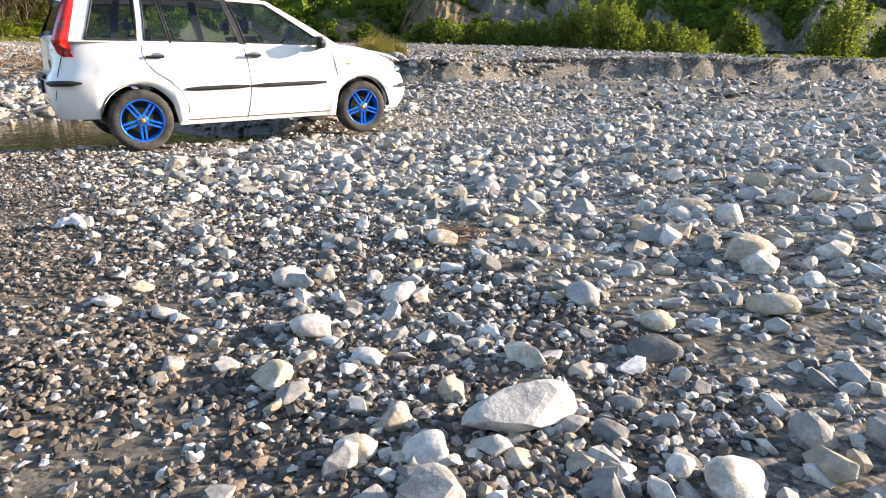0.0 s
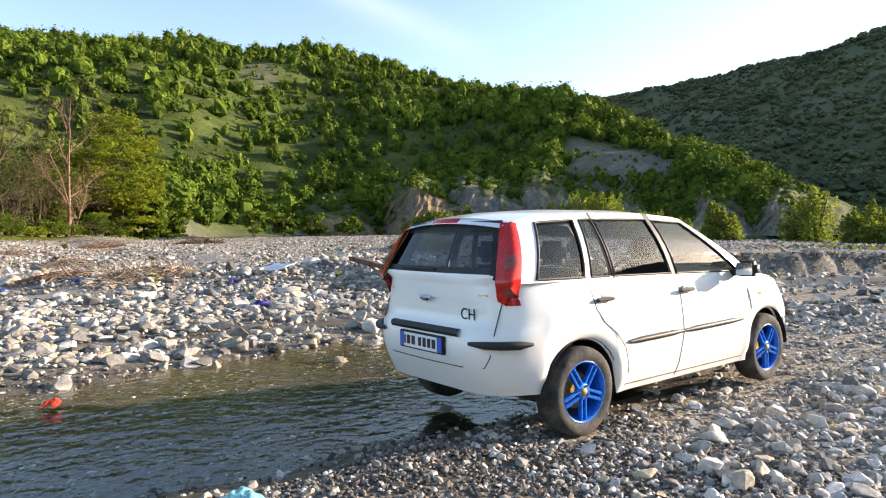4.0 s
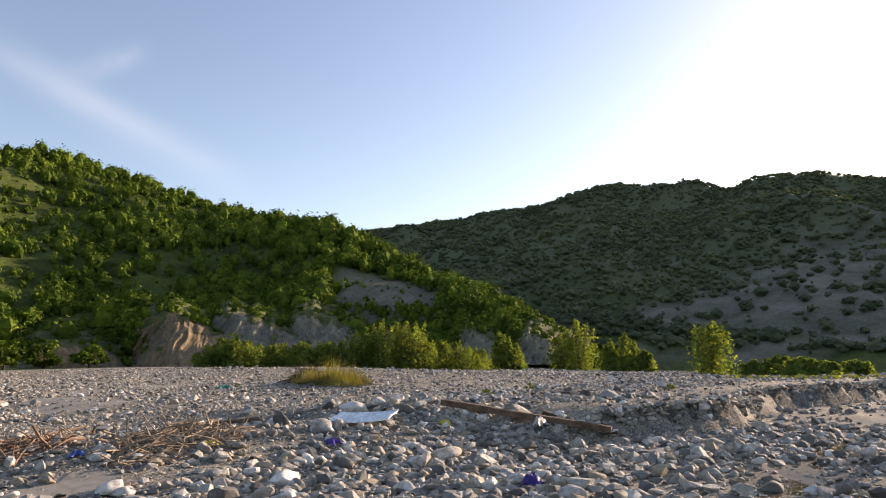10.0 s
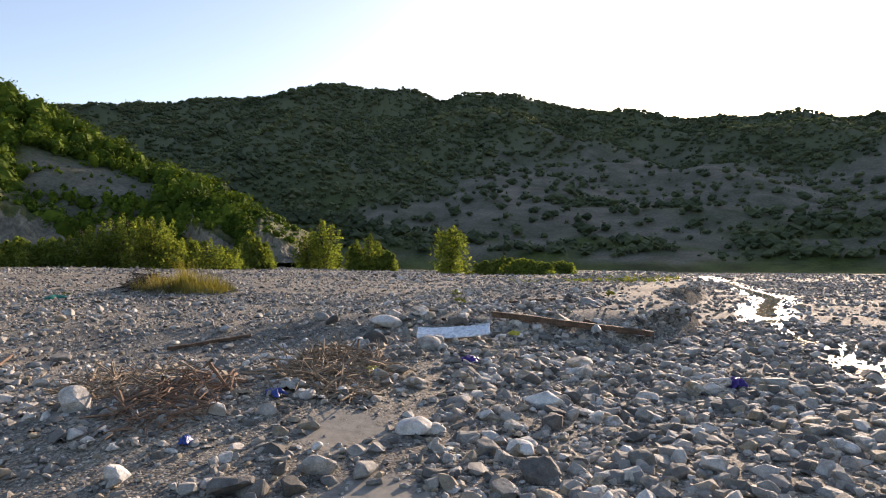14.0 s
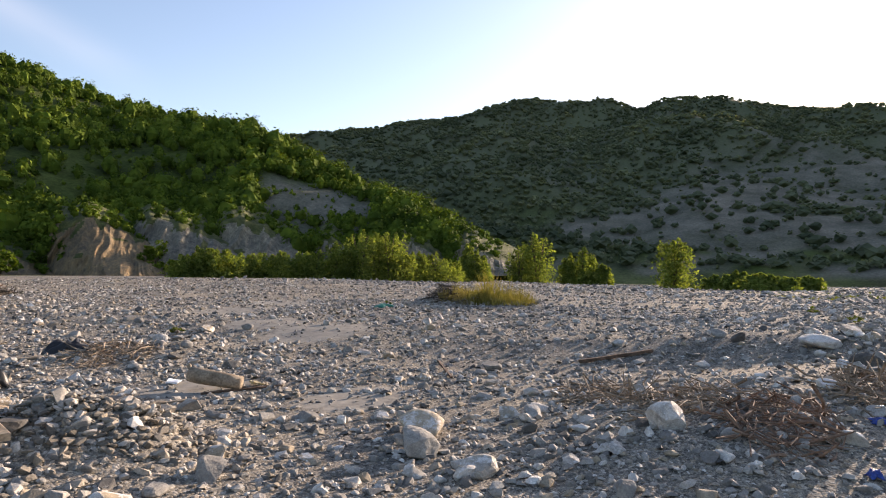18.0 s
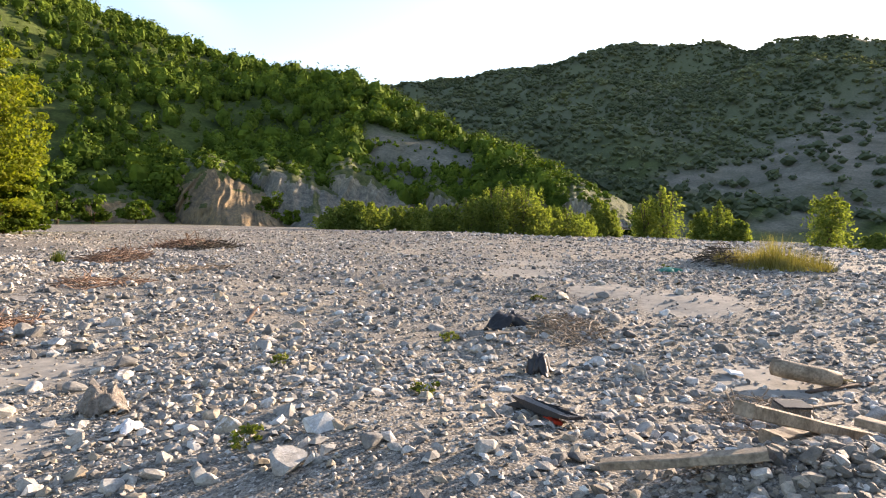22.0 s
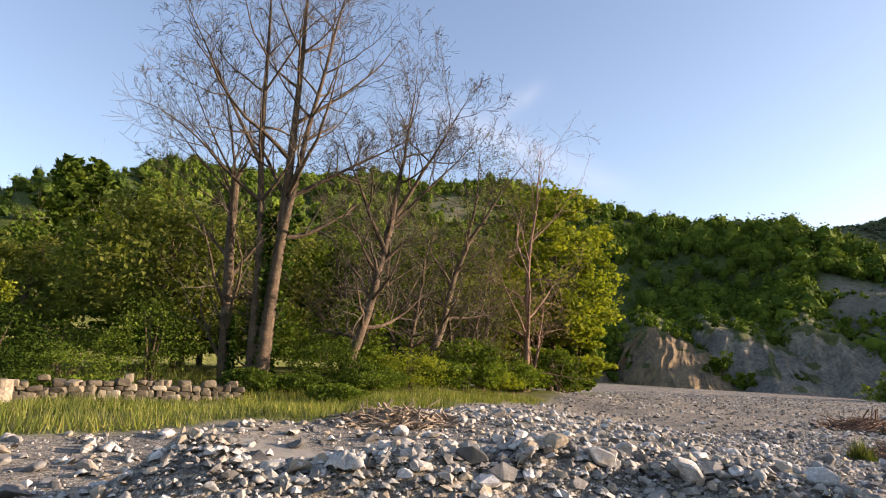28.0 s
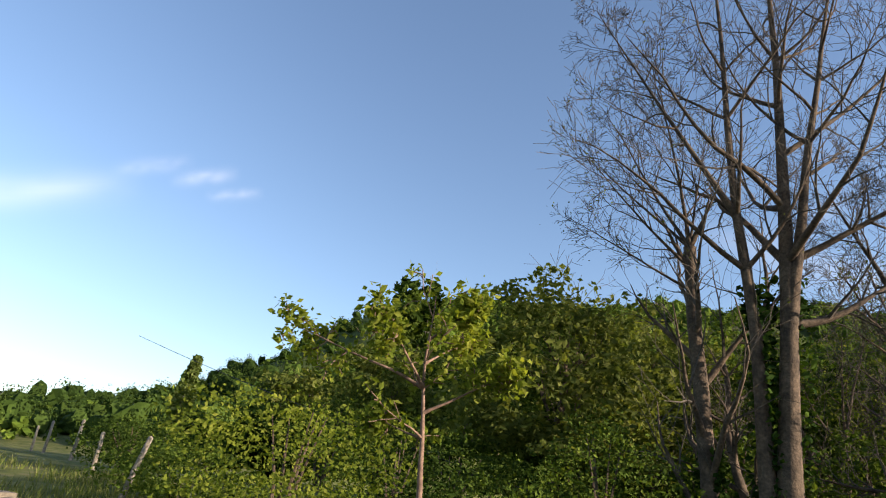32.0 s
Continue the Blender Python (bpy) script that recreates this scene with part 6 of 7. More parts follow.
    bmesh.ops.create_uvsphere(bm, u_segments=16, v_segments=8, radius=1, matrix=Matrix.Translation((1.76, sgn * 0.58, 0.72)) @ Matrix.Diagonal((0.16, 0.12, 0.07, 1)))
    part("headlamp", bm, M_CHROME, car, smooth=True)
# wheels
for wx0 in (-WHEEL_X, WHEEL_X):
    for sgn in (-1, 1):
        wheel = new("wheel")
        wheel.matrix_world = pose(wx0, sgn * 0.725, WHEEL_Z, 0, 0, 0 if sgn > 0 else 180)
        wheel.parent = car
        tagged(wheel, "blue five-spoke wheel with a dusty tyre")
        mesh_thing("tyre", *lathe(((0.2, -0.09), (0.27, -0.1), (0.297, -0.085), (0.306, -0.06), (0.307, 0.0), (0.306, 0.055), (0.297, 0.082), (0.27, 0.098), (0.235, 0.096), (0.208, 0.086)), 48), M_TYRE, wheel, smooth=True)
        mesh_thing("rim", *lathe(((0.2, -0.09), (0.19, -0.05), (0.188, 0.05), (0.198, 0.08), (0.209, 0.09), (0.214, 0.084)), 48), M_RIM, wheel, smooth=True)
        mesh_thing("brake_disc", *lathe(((0.0, -0.01), (0.125, -0.01), (0.125, 0.004), (0.0, 0.004)), 32), M_BRAKE, wheel)
        mesh_thing("backing", *lathe(((0.0, -0.05), (0.19, -0.05)), 32), M_BLACK, wheel)
        for k in range(5):
            for off in (-0.021, 0.021):
                a = 2 * np.pi * k / 5 + 0.3
                bm = box_bm(0.03, 0.052, off - 0.0125, 0.197, 0.082, off + 0.0125, 0.006)
                bmesh.ops.transform(bm, matrix=Matrix.Rotation(a, 4, "Y"), verts=bm.verts)
                part("spoke", bm, M_RIM, wheel, smooth=False)
        mesh_thing("hub_cap", *lathe(((0.0, 0.092), (0.022, 0.09), (0.028, 0.084)), 20), M_BRAKE, wheel, smooth=True)
        mesh_thing("hub", *lathe(((0.0, 0.084), (0.05, 0.084), (0.062, 0.076), (0.066, 0.05)), 24), M_RIM, wheel, smooth=True)
        for k in range(4):
            a = 2 * np.pi * k / 4 + 0.5
            bm = bmesh.new()
            bmesh.ops.create_cone(bm, cap_ends=True, segments=6, radius1=0.009, radius2=0.009, depth=0.012, matrix=Matrix.Translation((0.044 * math.cos(a), 0.087, 0.044 * math.sin(a))) @ Matrix.Rotation(math.pi / 2, 4, "X"))
            part("wheel_bolt", bm, M_CHROME, wheel)
# inside
def car_seat(x, y, wide):
    seat = new("seat")
    seat.parent = car
    part("cushion", box_bm(x - 0.05, y - wide / 2, 0.42, x + 0.45, y + wide / 2, 0.58, 0.05), M_SEAT, seat, smooth=True)
    bm = box_bm(-0.07, y - wide / 2, 0.0, 0.06, y + wide / 2, 0.6, 0.05)
    bmesh.ops.transform(bm, matrix=Matrix.Translation((x, 0, 0.55)) @ Matrix.Rotation(-0.28, 4, "Y"), verts=bm.verts)
    part("backrest", bm, M_SEAT, seat, smooth=True)
    for yy in ((y,) if wide < 0.8 else (y - 0.36, y + 0.36)):
        part("headrest", box_bm(x - 0.27, yy - 0.14, 1.15, x - 0.17, yy + 0.14, 1.33, 0.045), M_SEAT, seat, smooth=True)
car_seat(0.25, -0.35, 0.5)
car_seat(0.25, 0.35, 0.5)
car_seat(-0.85, 0.0, 1.2)
part("dashboard", box_bm(0.78, -0.72, 0.6, 1.1, 0.72, 0.95, 0.06), M_SEAT, car, smooth=True)
bm = bmesh.new()
V, F = tube([(0.72 + 0.06 * math.sin(t), 0.35 + 0.18 * math.cos(t), 0.93 + 0.17 * math.sin(t)) for t in np.linspace(0, 2 * np.pi, 25)], np.full(25, 0.016), 8)
bm.free()
mesh_thing("steering_wheel", V, F, M_BLACK, car, smooth=True)
part("parcel_shelf", box_bm(-1.85, -0.66, 0.9, -1.2, 0.66, 0.93, 0.01), M_SEAT, car)

# ---- driftwood, litter and other loose things on the gravel ----
def ground_z(x, y):
    return float(land(x, y))

def beam(name, a, b, wide, thick, mat, label, category, group="timbers on the gravel", raise_a=0.0, raise_b=0.0, seed=0):
    """A worn timber lying from a to b."""
    rr = np.random.default_rng(seed)
    p0 = np.array((a[0], a[1], ground_z(*a) + thick * 0.75 + raise_a))
    p1 = np.array((b[0], b[1], ground_z(*b) + thick * 0.75 + raise_b))
    d = p1 - p0
    L = np.linalg.norm(d)
    n = 9
    side = np.cross(d / L, (0, 0, 1.0))
    up = np.cross(side, d / L)
    rows = []
    for i in range(n):
        c = p0 + d * i / (n - 1)
        s = (wide * 0.5 * (1 + rr.normal(0, 0.05)), thick * 0.5 * (1 + rr.normal(0, 0.06)))
        c = c + up * rr.normal(0, 0.004)
        ring = [c + side * s[0] * u + up * s[1] * v for u, v in ((-1, -0.8), (-0.85, -1), (0.85, -1), (1, -0.8), (1, 0.8), (0.85, 1), (-0.85, 1), (-1, 0.8), (-1, -0.8))]
        rows.append(ring)
    rows = [[p0 + 0 * q for q in rows[0]]] + rows + [[p1 + 0 * q for q in rows[-1]]]
    return mesh_thing(name, *grid(rows), mat, None, label, category, group)

def stick_heap(name, x, y, radius, high, count, mat, label, seed, thick=0.012, group="heaps of flood-borne brushwood"):
    """A tangle of sticks on the ground; the thickest are pieces of their own."""
    rr = np.random.default_rng(seed)
    g = ground_z(x, y)
    ob = empty(name, x, y, g, label, "brushwood", group)
    pile, single = Pile(), max(8, count // 8)
    for i in range(count):
        q, a = radius * math.sqrt(rr.uniform(0, 1)), rr.uniform(0, 2 * np.pi)
        c = np.array((q * np.cos(a) * 1.25, q * np.sin(a) * 0.8, high * (1 - (q / radius) ** 1.5) * rr.uniform(0.1, 1) + 0.02))
        d = rr.normal(size=3) * np.array((1.0, 0.8, 0.28))
        d /= np.linalg.norm(d)
        L = rr.uniform(0.25, 0.95) * radius * (1.25 if i < single else 1)
        mid = rr.normal(size=3) * 0.06 * L
        pts = np.stack((c - d * L / 2, c - d * L * 0.15 + mid, c + d * L * 0.2 + mid * 0.6, c + d * L / 2))
        pts[:, 2] = np.maximum(pts[:, 2], 0.0)
        V, F = tube(pts, thick * (rr.uniform(1.2, 2.2) if i < single else rr.uniform(0.4, 1.3)) * np.array((1, 0.9, 0.7, 0.3)), 5 if i < single else 4)
        V[:, 2] += land(V[:, 0] + x, V[:, 1] + y) - g
        if i < single:
            mesh_thing("stick", V, F, mat, ob)
        else:
            pile.add(V, F)
    tagged(mesh_thing("tangle", *pile.get(), mat, ob), kind="stuff")
    return ob

def crumple(name, x, y, size, high, mat, label, seed, category="litter", lift=0.0, group="litter on the gravel"):
    rr = np.random.default_rng(seed)
    n = 15
    u, v = np.meshgrid(np.linspace(-1, 1, n), np.linspace(-1, 1, n))
    a = np.arctan2(v, u)
    rim = 1 + 0.25 * np.sin(3 * a + rr.uniform(0, 6)) + 0.15 * np.sin(5 * a + rr.uniform(0, 6))
    q = np.hypot(u, v)
    z = high * (0.7 * S(1.2, 0.45, q) + 0.9 * np.abs(value_noise(u * 2.5 + seed, v * 2.5, seed)) * S(1.4, 0.8, q) + 0.3 * value_noise(u * 8, v * 8 + seed, seed + 1))
    V = np.stack((u * size / 2 * rim, v * size / 2 * rim * 0.75, np.maximum(z, 0.004)), -1)
    ob = mesh_thing(name, *grid(V), mat, None, label, category, group, smooth=True)
    ob.matrix_world = pose(x, y, ground_z(x, y) + 0.02 + lift, 0, 0, rr.uniform(0, 360))
    sol = ob.modifiers.new("thickness", "SOLIDIFY")
    sol.thickness = 0.006
    return ob

beam("timber", (-7.65, 25.04), (-6.0, 24.15), 0.17, 0.11, M_WOOD, "long grey weathered timber lying on the gravel", "timber", seed=1, raise_a=0.25, raise_b=0.06)
beam("timber", (-6.53, 24.29), (-7.1, 22.7), 0.13, 0.07, M_WOOD, "long grey weathered plank against the gravel heap", "timber", seed=2, raise_a=0.2, raise_b=0.3)
beam("timber", (-8.14, 25.96), (-7.95, 24.86), 0.12, 0.07, M_WOOD, "short grey weathered plank", "timber", seed=3, raise_a=0.15, raise_b=0.06)
beam("timber", (-7.0, 24.9), (-6.55, 24.5), 0.26, 0.12, M_WOOD, "broken block of pale timber", "timber", seed=4, raise_b=0.04)
beam("timber", (-6.9, 24.9), (-6.5, 24.6), 0.22, 0.08, M_WOOD, "short split piece of timber", "timber", seed=5, raise_a=0.03, raise_b=0.05)
beam("timber", (-4.4, 25.5), (-3.1, 24.3), 0.10, 0.03, M_WOOD, "thin warped board on gravel", "timber", seed=6)
beam("timber", (-4.8, 25.2), (-3.9, 25.3), 0.16, 0.03, M_WOOD_DARK, "dark broken board on gravel", "timber", seed=7)
beam("timber", (-2.6, 24.7), (-1.5, 23.9), 0.08, 0.03, M_WOOD_DARK, "thin dark strip of wood", "timber", seed=8)
beam("timber", (8.2, 12.1), (9.0, 10.8), 0.12, 0.08, M_WOOD_DARK, "dark plank lying on the terrace", "timber", seed=9)
beam("timber", (4.3, 12.5), (4.7, 8.9), 0.16, 0.13, M_WOOD_DARK, "long dark driftwood log among the boulders", "log", seed=10, raise_a=0.1, raise_b=0.16)
beam("timber", (4.9, 10.4), (5.1, 8.8), 0.13, 0.1, M_WOOD_DARK, "short dark driftwood log", "log", seed=11)
beam("timber", (-0.9, 29.6), (-0.2, 28.6), 0.14, 0.05, M_WOOD, "short pale board on gravel", "timber", seed=12)
beam("timber", (-9.6, 13.9), (-8.9, 14.3), 0.1, 0.05, M_WOOD, "short driftwood board on gravel", "timber", seed=13)
beam("timber", (-1.2, 29.0), (-2.2, 29.9), 0.22, 0.05, M_WOOD, "loose flat weathered boards", "timber", seed=14)
beam("timber", (0.5, 21.5), (2.4, 22.6), 0.05, 0.04, M_WOOD_DARK, "thin dry branch on gravel", "timber", seed=15)
beam("timber", (3.2, 19.6), (4.4, 18.2), 0.08, 0.07, M_WOOD_DARK, "dark branch on the gravel", "timber", seed=16)
beam("timber", (-3.4, 34.9), (-1.8, 36.2), 0.06, 0.05, M_WOOD_DARK, "dark thin branch on gravel", "timber", seed=17)
# the hollow log
g = ground_z(-2.25, 24.75)
t = np.array((0, 0.002, 0.2, 0.45, 0.7, 0.998, 1.0))
V, F = tube(np.stack((-0.35 + 0.75 * t, 0.25 - 0.5 * t, 0.28 - 0.16 * t), -1), (0.005, 0.12, 0.135, 0.13, 0.125, 0.115, 0.005), 12)
log = mesh_thing("log_stump", V, F, M_WOOD, None, "short thick bleached log on the gravel", "log", "timbers on the gravel", smooth=True)
log.matrix_world = pose(-2.25, 24.75, g, 0, 0, -35)
# broken casing and dark panels
casing = empty("broken_appliance", -4.2, 24.85, ground_z(-4.2, 24.85), "broken grey metal casing half buried in gravel", "scrap", rz=25)
part("casing", box_bm(-0.2, -0.15, -0.04, 0.2, 0.15, 0.2, 0.02), M_EARTH, casing)
part("flange", box_bm(-0.24, -0.17, 0.19, 0.1, 0.17, 0.215, 0.006), M_BLACK, casing)
part("pipe", box_bm(0.19, -0.05, 0.05, 0.36, 0.05, 0.13, 0.03), M_BLACK, casing)
for k, (x, y, w, h, rz, mat, lab) in enumerate(((-6.46, 27.06, 0.95, 0.25, 60, M_PLASTIC["black"], "dark broken panel of plastic"), (-6.25, 27.24, 0.7, 0.22, 85, M_PLASTIC["black"], "dark bent strip of plastic"), (-6.64, 26.91, 0.25, 0.1, 50, M_PLASTIC["red"], "small scrap of red plastic"),
                                                (-3.07, 26.92, 0.26, 0.24, 60, M_STONE, "upright broken concrete slab"), (5.0, 9.1, 0.45, 0.25, 100, M_SHEETW, "white bent metal piece"), (-2.2, 25.7, 0.3, 0.2, 30, M_SHEETW, "white broken shell of plastic"), (-1.7, 24.3, 0.35, 0.15, 60, M_PLASTIC["tan"], "broken piece of tan board"))):
    bm = box_bm(-w / 2, -h / 2, 0, w / 2, h / 2, 0.03, 0.008)
    bmesh.ops.subdivide_edges(bm, edges=bm.edges, cuts=2)
    for v in bm.verts:
        v.co.z += 0.12 * w * math.sin(v.co.x / w * 4 + k) ** 2 + 0.02 * noise.noise(v.co * 9)
    ob = part("scrap_panel", bm, mat, None, lab)
    tagged(ob, lab, "scrap", "scrap on the gravel")
    ob.matrix_world = pose(x, y, ground_z(x, y) + (0.02 if k != 3 else 0.1), 60 if k == 3 else 10, 0, rz)
# the white sheet
bm = box_bm(-0.72, -0.22, 0, 0.72, 0.22, 0.02, 0.006)
bmesh.ops.subdivide_edges(bm, edges=bm.edges, cuts=3)
for v in bm.verts:
    v.co.z += 0.05 * (v.co.x / 0.72) ** 2 + 0.03 * math.sin(v.co.y * 14)
sheet = part("white_panel", bm, M_SHEETW, None)
tagged(sheet, "bluish white sheet-metal panel lying on the stones", "panel")
sheet.matrix_world = pose(2.45, 13.2, ground_z(2.45, 13.2) + 0.12, -22, 3, 93)

stick_heap("brush_heap", -0.8, 14.7, 1.1, 0.22, 260, M_STICKS, "heap of red-brown flood-borne sticks", 501)
stick_heap("brush_heap", -0.3, 18.5, 0.9, 0.14, 136, M_STICKS, "low heap of dry sticks between stones", 502)
stick_heap("brush_heap", -1.5, 17.3, 0.9, 0.12, 136, M_STICKS, "drifted line of long dry sticks", 531)
stick_heap("brush_heap", -2.7, 16.2, 0.8, 0.19, 161, M_TWIG_RED, "tangle of brown roots and sticks", 532)
stick_heap("brush_heap", -7.0, 38.7, 1.1, 0.34, 260, M_TWIG_RED, "tangle of red-brown dry brushwood", 503, 0.009)
stick_heap("brush_heap", -7.7, 37.0, 0.55, 0.19, 111, M_TWIG_RED, "small tangle of red-brown dry twigs", 504, 0.008)
stick_heap("brush_heap", -10.5, 52.6, 0.95, 0.3, 320, M_STICKS, "heap of grey driftwood branches below the bank", 505, 0.02)
stick_heap("brush_heap", 4.2, 51.2, 1.3, 0.6, 320, M_TWIG_RED, "dry brown bush carried by the flood", 506)
stick_heap("brush_heap", 13.4, 58.2, 1.8, 0.6, 320, M_TWIG_RED, "dark heap of brushwood on the gravel", 507, 0.02)
stick_heap("brush_heap", -0.9, 28.8, 0.8, 0.19, 148, M_STICKS, "rusty tangle of sticks and roots", 508)
stick_heap("brush_heap", -4.3, 25.2, 0.8, 0.12, 99, M_STICKS, "thin scatter of dry sticks by the timbers", 509, 0.008)
stick_heap("brush_heap", 12.6, 55.3, 1.6, 0.5, 220, M_TWIG, "dark brush heap far out on the gravel", 510, 0.02)
stick_heap("brush_heap", 3.5, 45.2, 1.2, 0.19, 124, M_STICKS, "low line of drifted sticks", 511)
stick_heap("brush_heap", -1.5, 43.0, 1.2, 0.17, 136, M_TWIG_RED, "low line of drifted brown sticks", 512)
stick_heap("brush_heap", -8.9, 36.0, 0.6, 0.07, 55, M_STICKS, "few dry twigs on gravel", 513, 0.006)
stick_heap("brush_heap", -20.4, 54.8, 1.0, 0.5, 160, M_TWIG, "bare grey branches thrown by the wall", 514, 0.015)
stick_heap("brush_heap", 17.2, 28.4, 1.2, 0.75, 260, M_TWIG, "dark brush heap beside the yellowed grass mound", 516, 0.016)
stick_heap("brush_heap", -0.5, -5.2, 0.14, 0.06, 60, M_TWIG_RED, "small tuft of rust-brown dry twigs", 515, 0.003)
# green shrub on the berm
bush("flowering_shrub", -6.45, 43.6, 0.95, 1.15, M_LEAF_OLIVE, "uprooted leafy shrub lying on the gravel berm", "shrub", "", 520, 4600, 0.05)
stick_heap("brush_heap", -5.9, 43.1, 1.0, 0.75, 60, M_STICKS, "bare branches of the uprooted shrub", 521, 0.012)
rr = np.random.default_rng(522)
for name, x, y, rad, high, n, mat, lab in (("dry_grass_tuft", 16.6, 26.3, 2.3, 0.8, 2200, M_DRYGRASS, "yellowed grass mound on the gravel plain"), ("dry_grass_tuft", 1.6, 51.0, 0.4, 0.4, 300, M_GRASS, "green weed tuft on the gravel")):
    q, a = rad * np.sqrt(rr.uniform(0, 1, n)), rr.uniform(0, 2 * np.pi, n)
    bx, by = q * np.cos(a) * 0.6, q * np.sin(a)
    h = high * (1 - 0.7 * (q / rad) ** 2) * rr.uniform(0.3, 1.2, n) * (1 + 1.3 * value_noise(bx * 2.5, by * 2.5, 47))
    ca, sa = np.cos(a + 1) * 0.02, np.sin(a + 1) * 0.02
    g0 = land(x + bx, y + by) - ground_z(x, y)
    V = np.stack((np.stack((bx - ca, by - sa, g0 - 0.02), -1), np.stack((bx + ca, by + sa, g0 - 0.02), -1), np.stack((bx + rr.normal(0, 0.3, n) * h, by + rr.normal(0, 0.3, n) * h, g0 + h), -1)), 1).reshape(-1, 3)
    ob = mesh_thing(name, V, np.arange(len(V)).reshape(-1, 3), mat, None, lab, "grass")
    ob.matrix_world = pose(x, y, ground_z(x, y))
for k, (x, y) in enumerate(((3.1, 31.0), (-6.0, 28.8), (-2.6, 30.5), (8.5, 13.5), (10.5, 9.0), (14, 30), (-8.6, 29.2), (-5.8, 31.5), (12.5, 14), (-9.5, 35.2), (-12.0, 38.6))):
    bush("weed", x, y, 0.2, 0.2, M_GRASS, "small green weed growing in the gravel", "weed", "weeds in the gravel", 540 + k, 110, 0.042, stems=3)

crumple("plastic_litter", -4.0, 2.9, 0.16, 0.05, M_PLASTIC["red"], "crumpled red plastic bag in the shallow water", 601, lift=0.06)
crumple("plastic_litter", -3.48, -0.43, 0.2, 0.05, M_PLASTIC["cyan"], "pale turquoise plastic bowl at the water's edge", 602)
crumple("plastic_litter", -2.2, 15.1, 0.26, 0.08, M_PLASTIC["blue"], "dark blue plastic bag among the stones", 603)
crumple("plastic_litter", 0.15, 8.6, 0.34, 0.14, M_PLASTIC["violet"], "violet rag beside a boulder", 604)
crumple("plastic_litter", 3.6, 12.0, 0.3, 0.1, M_PLASTIC["yellow"], "yellow plastic scrap among the stones", 605)
crumple("plastic_litter", -0.5, 14.2, 0.3, 0.08, M_PLASTIC["yellow"], "yellow plastic scrap under the brush heap", 606)
crumple("plastic_litter", 4.2, 10.2, 0.3, 0.16, M_PLASTIC["sack"], "white plastic bag caught on the log", 607, lift=0.1)
crumple("plastic_litter", -1.8, 15.05, 0.34, 0.13, M_PLASTIC["sack"], "dirty white sack lying by the sticks", 618)
crumple("plastic_litter", -3.65, 17.9, 0.3, 0.09, M_PLASTIC["sack"], "pale torn plastic between the boulders", 619)
crumple("plastic_litter", 12.9, 29.6, 0.9, 0.15, M_PLASTIC["green"], "dark green cloth on the gravel", 608)
crumple("plastic_litter", -11.6, 36.3, 0.45, 0.12, M_PLASTIC["yellow"], "yellow plastic bag between boulders", 609)
crumple("plastic_litter", -8.72, 30.85, 0.24, 0.1, M_PLASTIC["white"], "crumpled white and blue packet", 610)
crumple("plastic_litter", -13.47, 46.14, 0.36, 0.16, M_PLASTIC["sack"], "pale plastic sheet caught over the stones", 611, lift=0.0)
crumple("plastic_litter", -5.15, 5.75, 0.5, 0.05, M_PLASTIC["cyan"], "scrap of turquoise netting on the stones", 612)
crumple("plastic_litter", 1.0, 12.8, 0.3, 0.1, M_PLASTIC["violet"], "dark violet plastic scrap", 613)
crumple("plastic_litter", -3.75, 15.5, 0.16, 0.08, M_PLASTIC["blue"], "blue crumpled packet among stones", 614)
crumple("plastic_litter", -2.2, -3.6, 0.16, 0.06, M_PLASTIC["white"], "small white plastic scrap", 615)
crumple("plastic_litter", -3.68, 28.24, 0.4, 0.3, M_PLASTIC["black"], "stuffed black plastic sack on the gravel", 620)
crumple("earth_clod", -8.39, 31.76, 0.5, 0.3, M_EARTH, "brown clod of earth and roots", 616, "clod")
crumple("earth_clod", -1.0, 30.0, 0.8, 0.3, M_PLASTIC["black"], "dark half-buried tyre piece", 617, "scrap")

# ---- dry-stone wall on the bank ----
wall = empty("stone_wall", -17.4, 57.6, ground_z(-17.4, 57.6), "low tumbledown dry-stone wall of tan stones", "wall", kind="")
rr = np.random.default_rng(630)
wall_shapes = []
for k in range(6):
    V, F = ico(2)
    V = np.sign(V) * np.abs(V) ** 0.38 * rr.uniform(0.93, 1.05, (len(V), 1)) * (1 + 0.1 * V[:, [1, 2, 0]])
    wall_shapes.append(np_mesh("stone", V / np.abs(V).max(), F, M_WALL_STONE, False))
for course in range(5):
    x = -23.5
    while x < -12.9:
        w, tall = rr.uniform(0.12, 0.36), rr.uniform(0.1, 0.19)
        if course < 3 or rr.uniform() < (0.6 if course == 3 else 0.2):
            y = 57.2 + (x + 20) * 0.2
            block = new("stone", wall_shapes[rr.integers(0, 6)])
            block.parent = wall
            m = pose(x + w / 2, y + rr.normal(0, 0.03), ground_z(x, y) + 0.05 + course * 0.125 + rr.normal(0, 0.012), rr.normal(0, 5), rr.normal(0, 6), rr.normal(0, 8)) @ Matrix.Diagonal((w * 0.56, 0.2, tall * 0.62, 1))
            block.matrix_parent_inverse = wall.matrix_basis.inverted()
            block.matrix_basis = m
        x += w

# pale cut stump in front of the wall
g = ground_z(-17.93, 56.6)
V, F = tube(((0, 0, -0.1), (0.0, 0, 0.06), (0.02, 0.0, 0.3), (0.02, 0, 0.52), (0.02, 0, 0.525)), (0.27, 0.24, 0.22, 0.215, 0.002), 16)
stump = mesh_thing("tree_stump", V, F, M_BARK_PALE, None, "pale sawn-off tree stump before the dry-stone wall", "stump", smooth=False)
stump.matrix_world = pose(-17.93, 56.6, g)

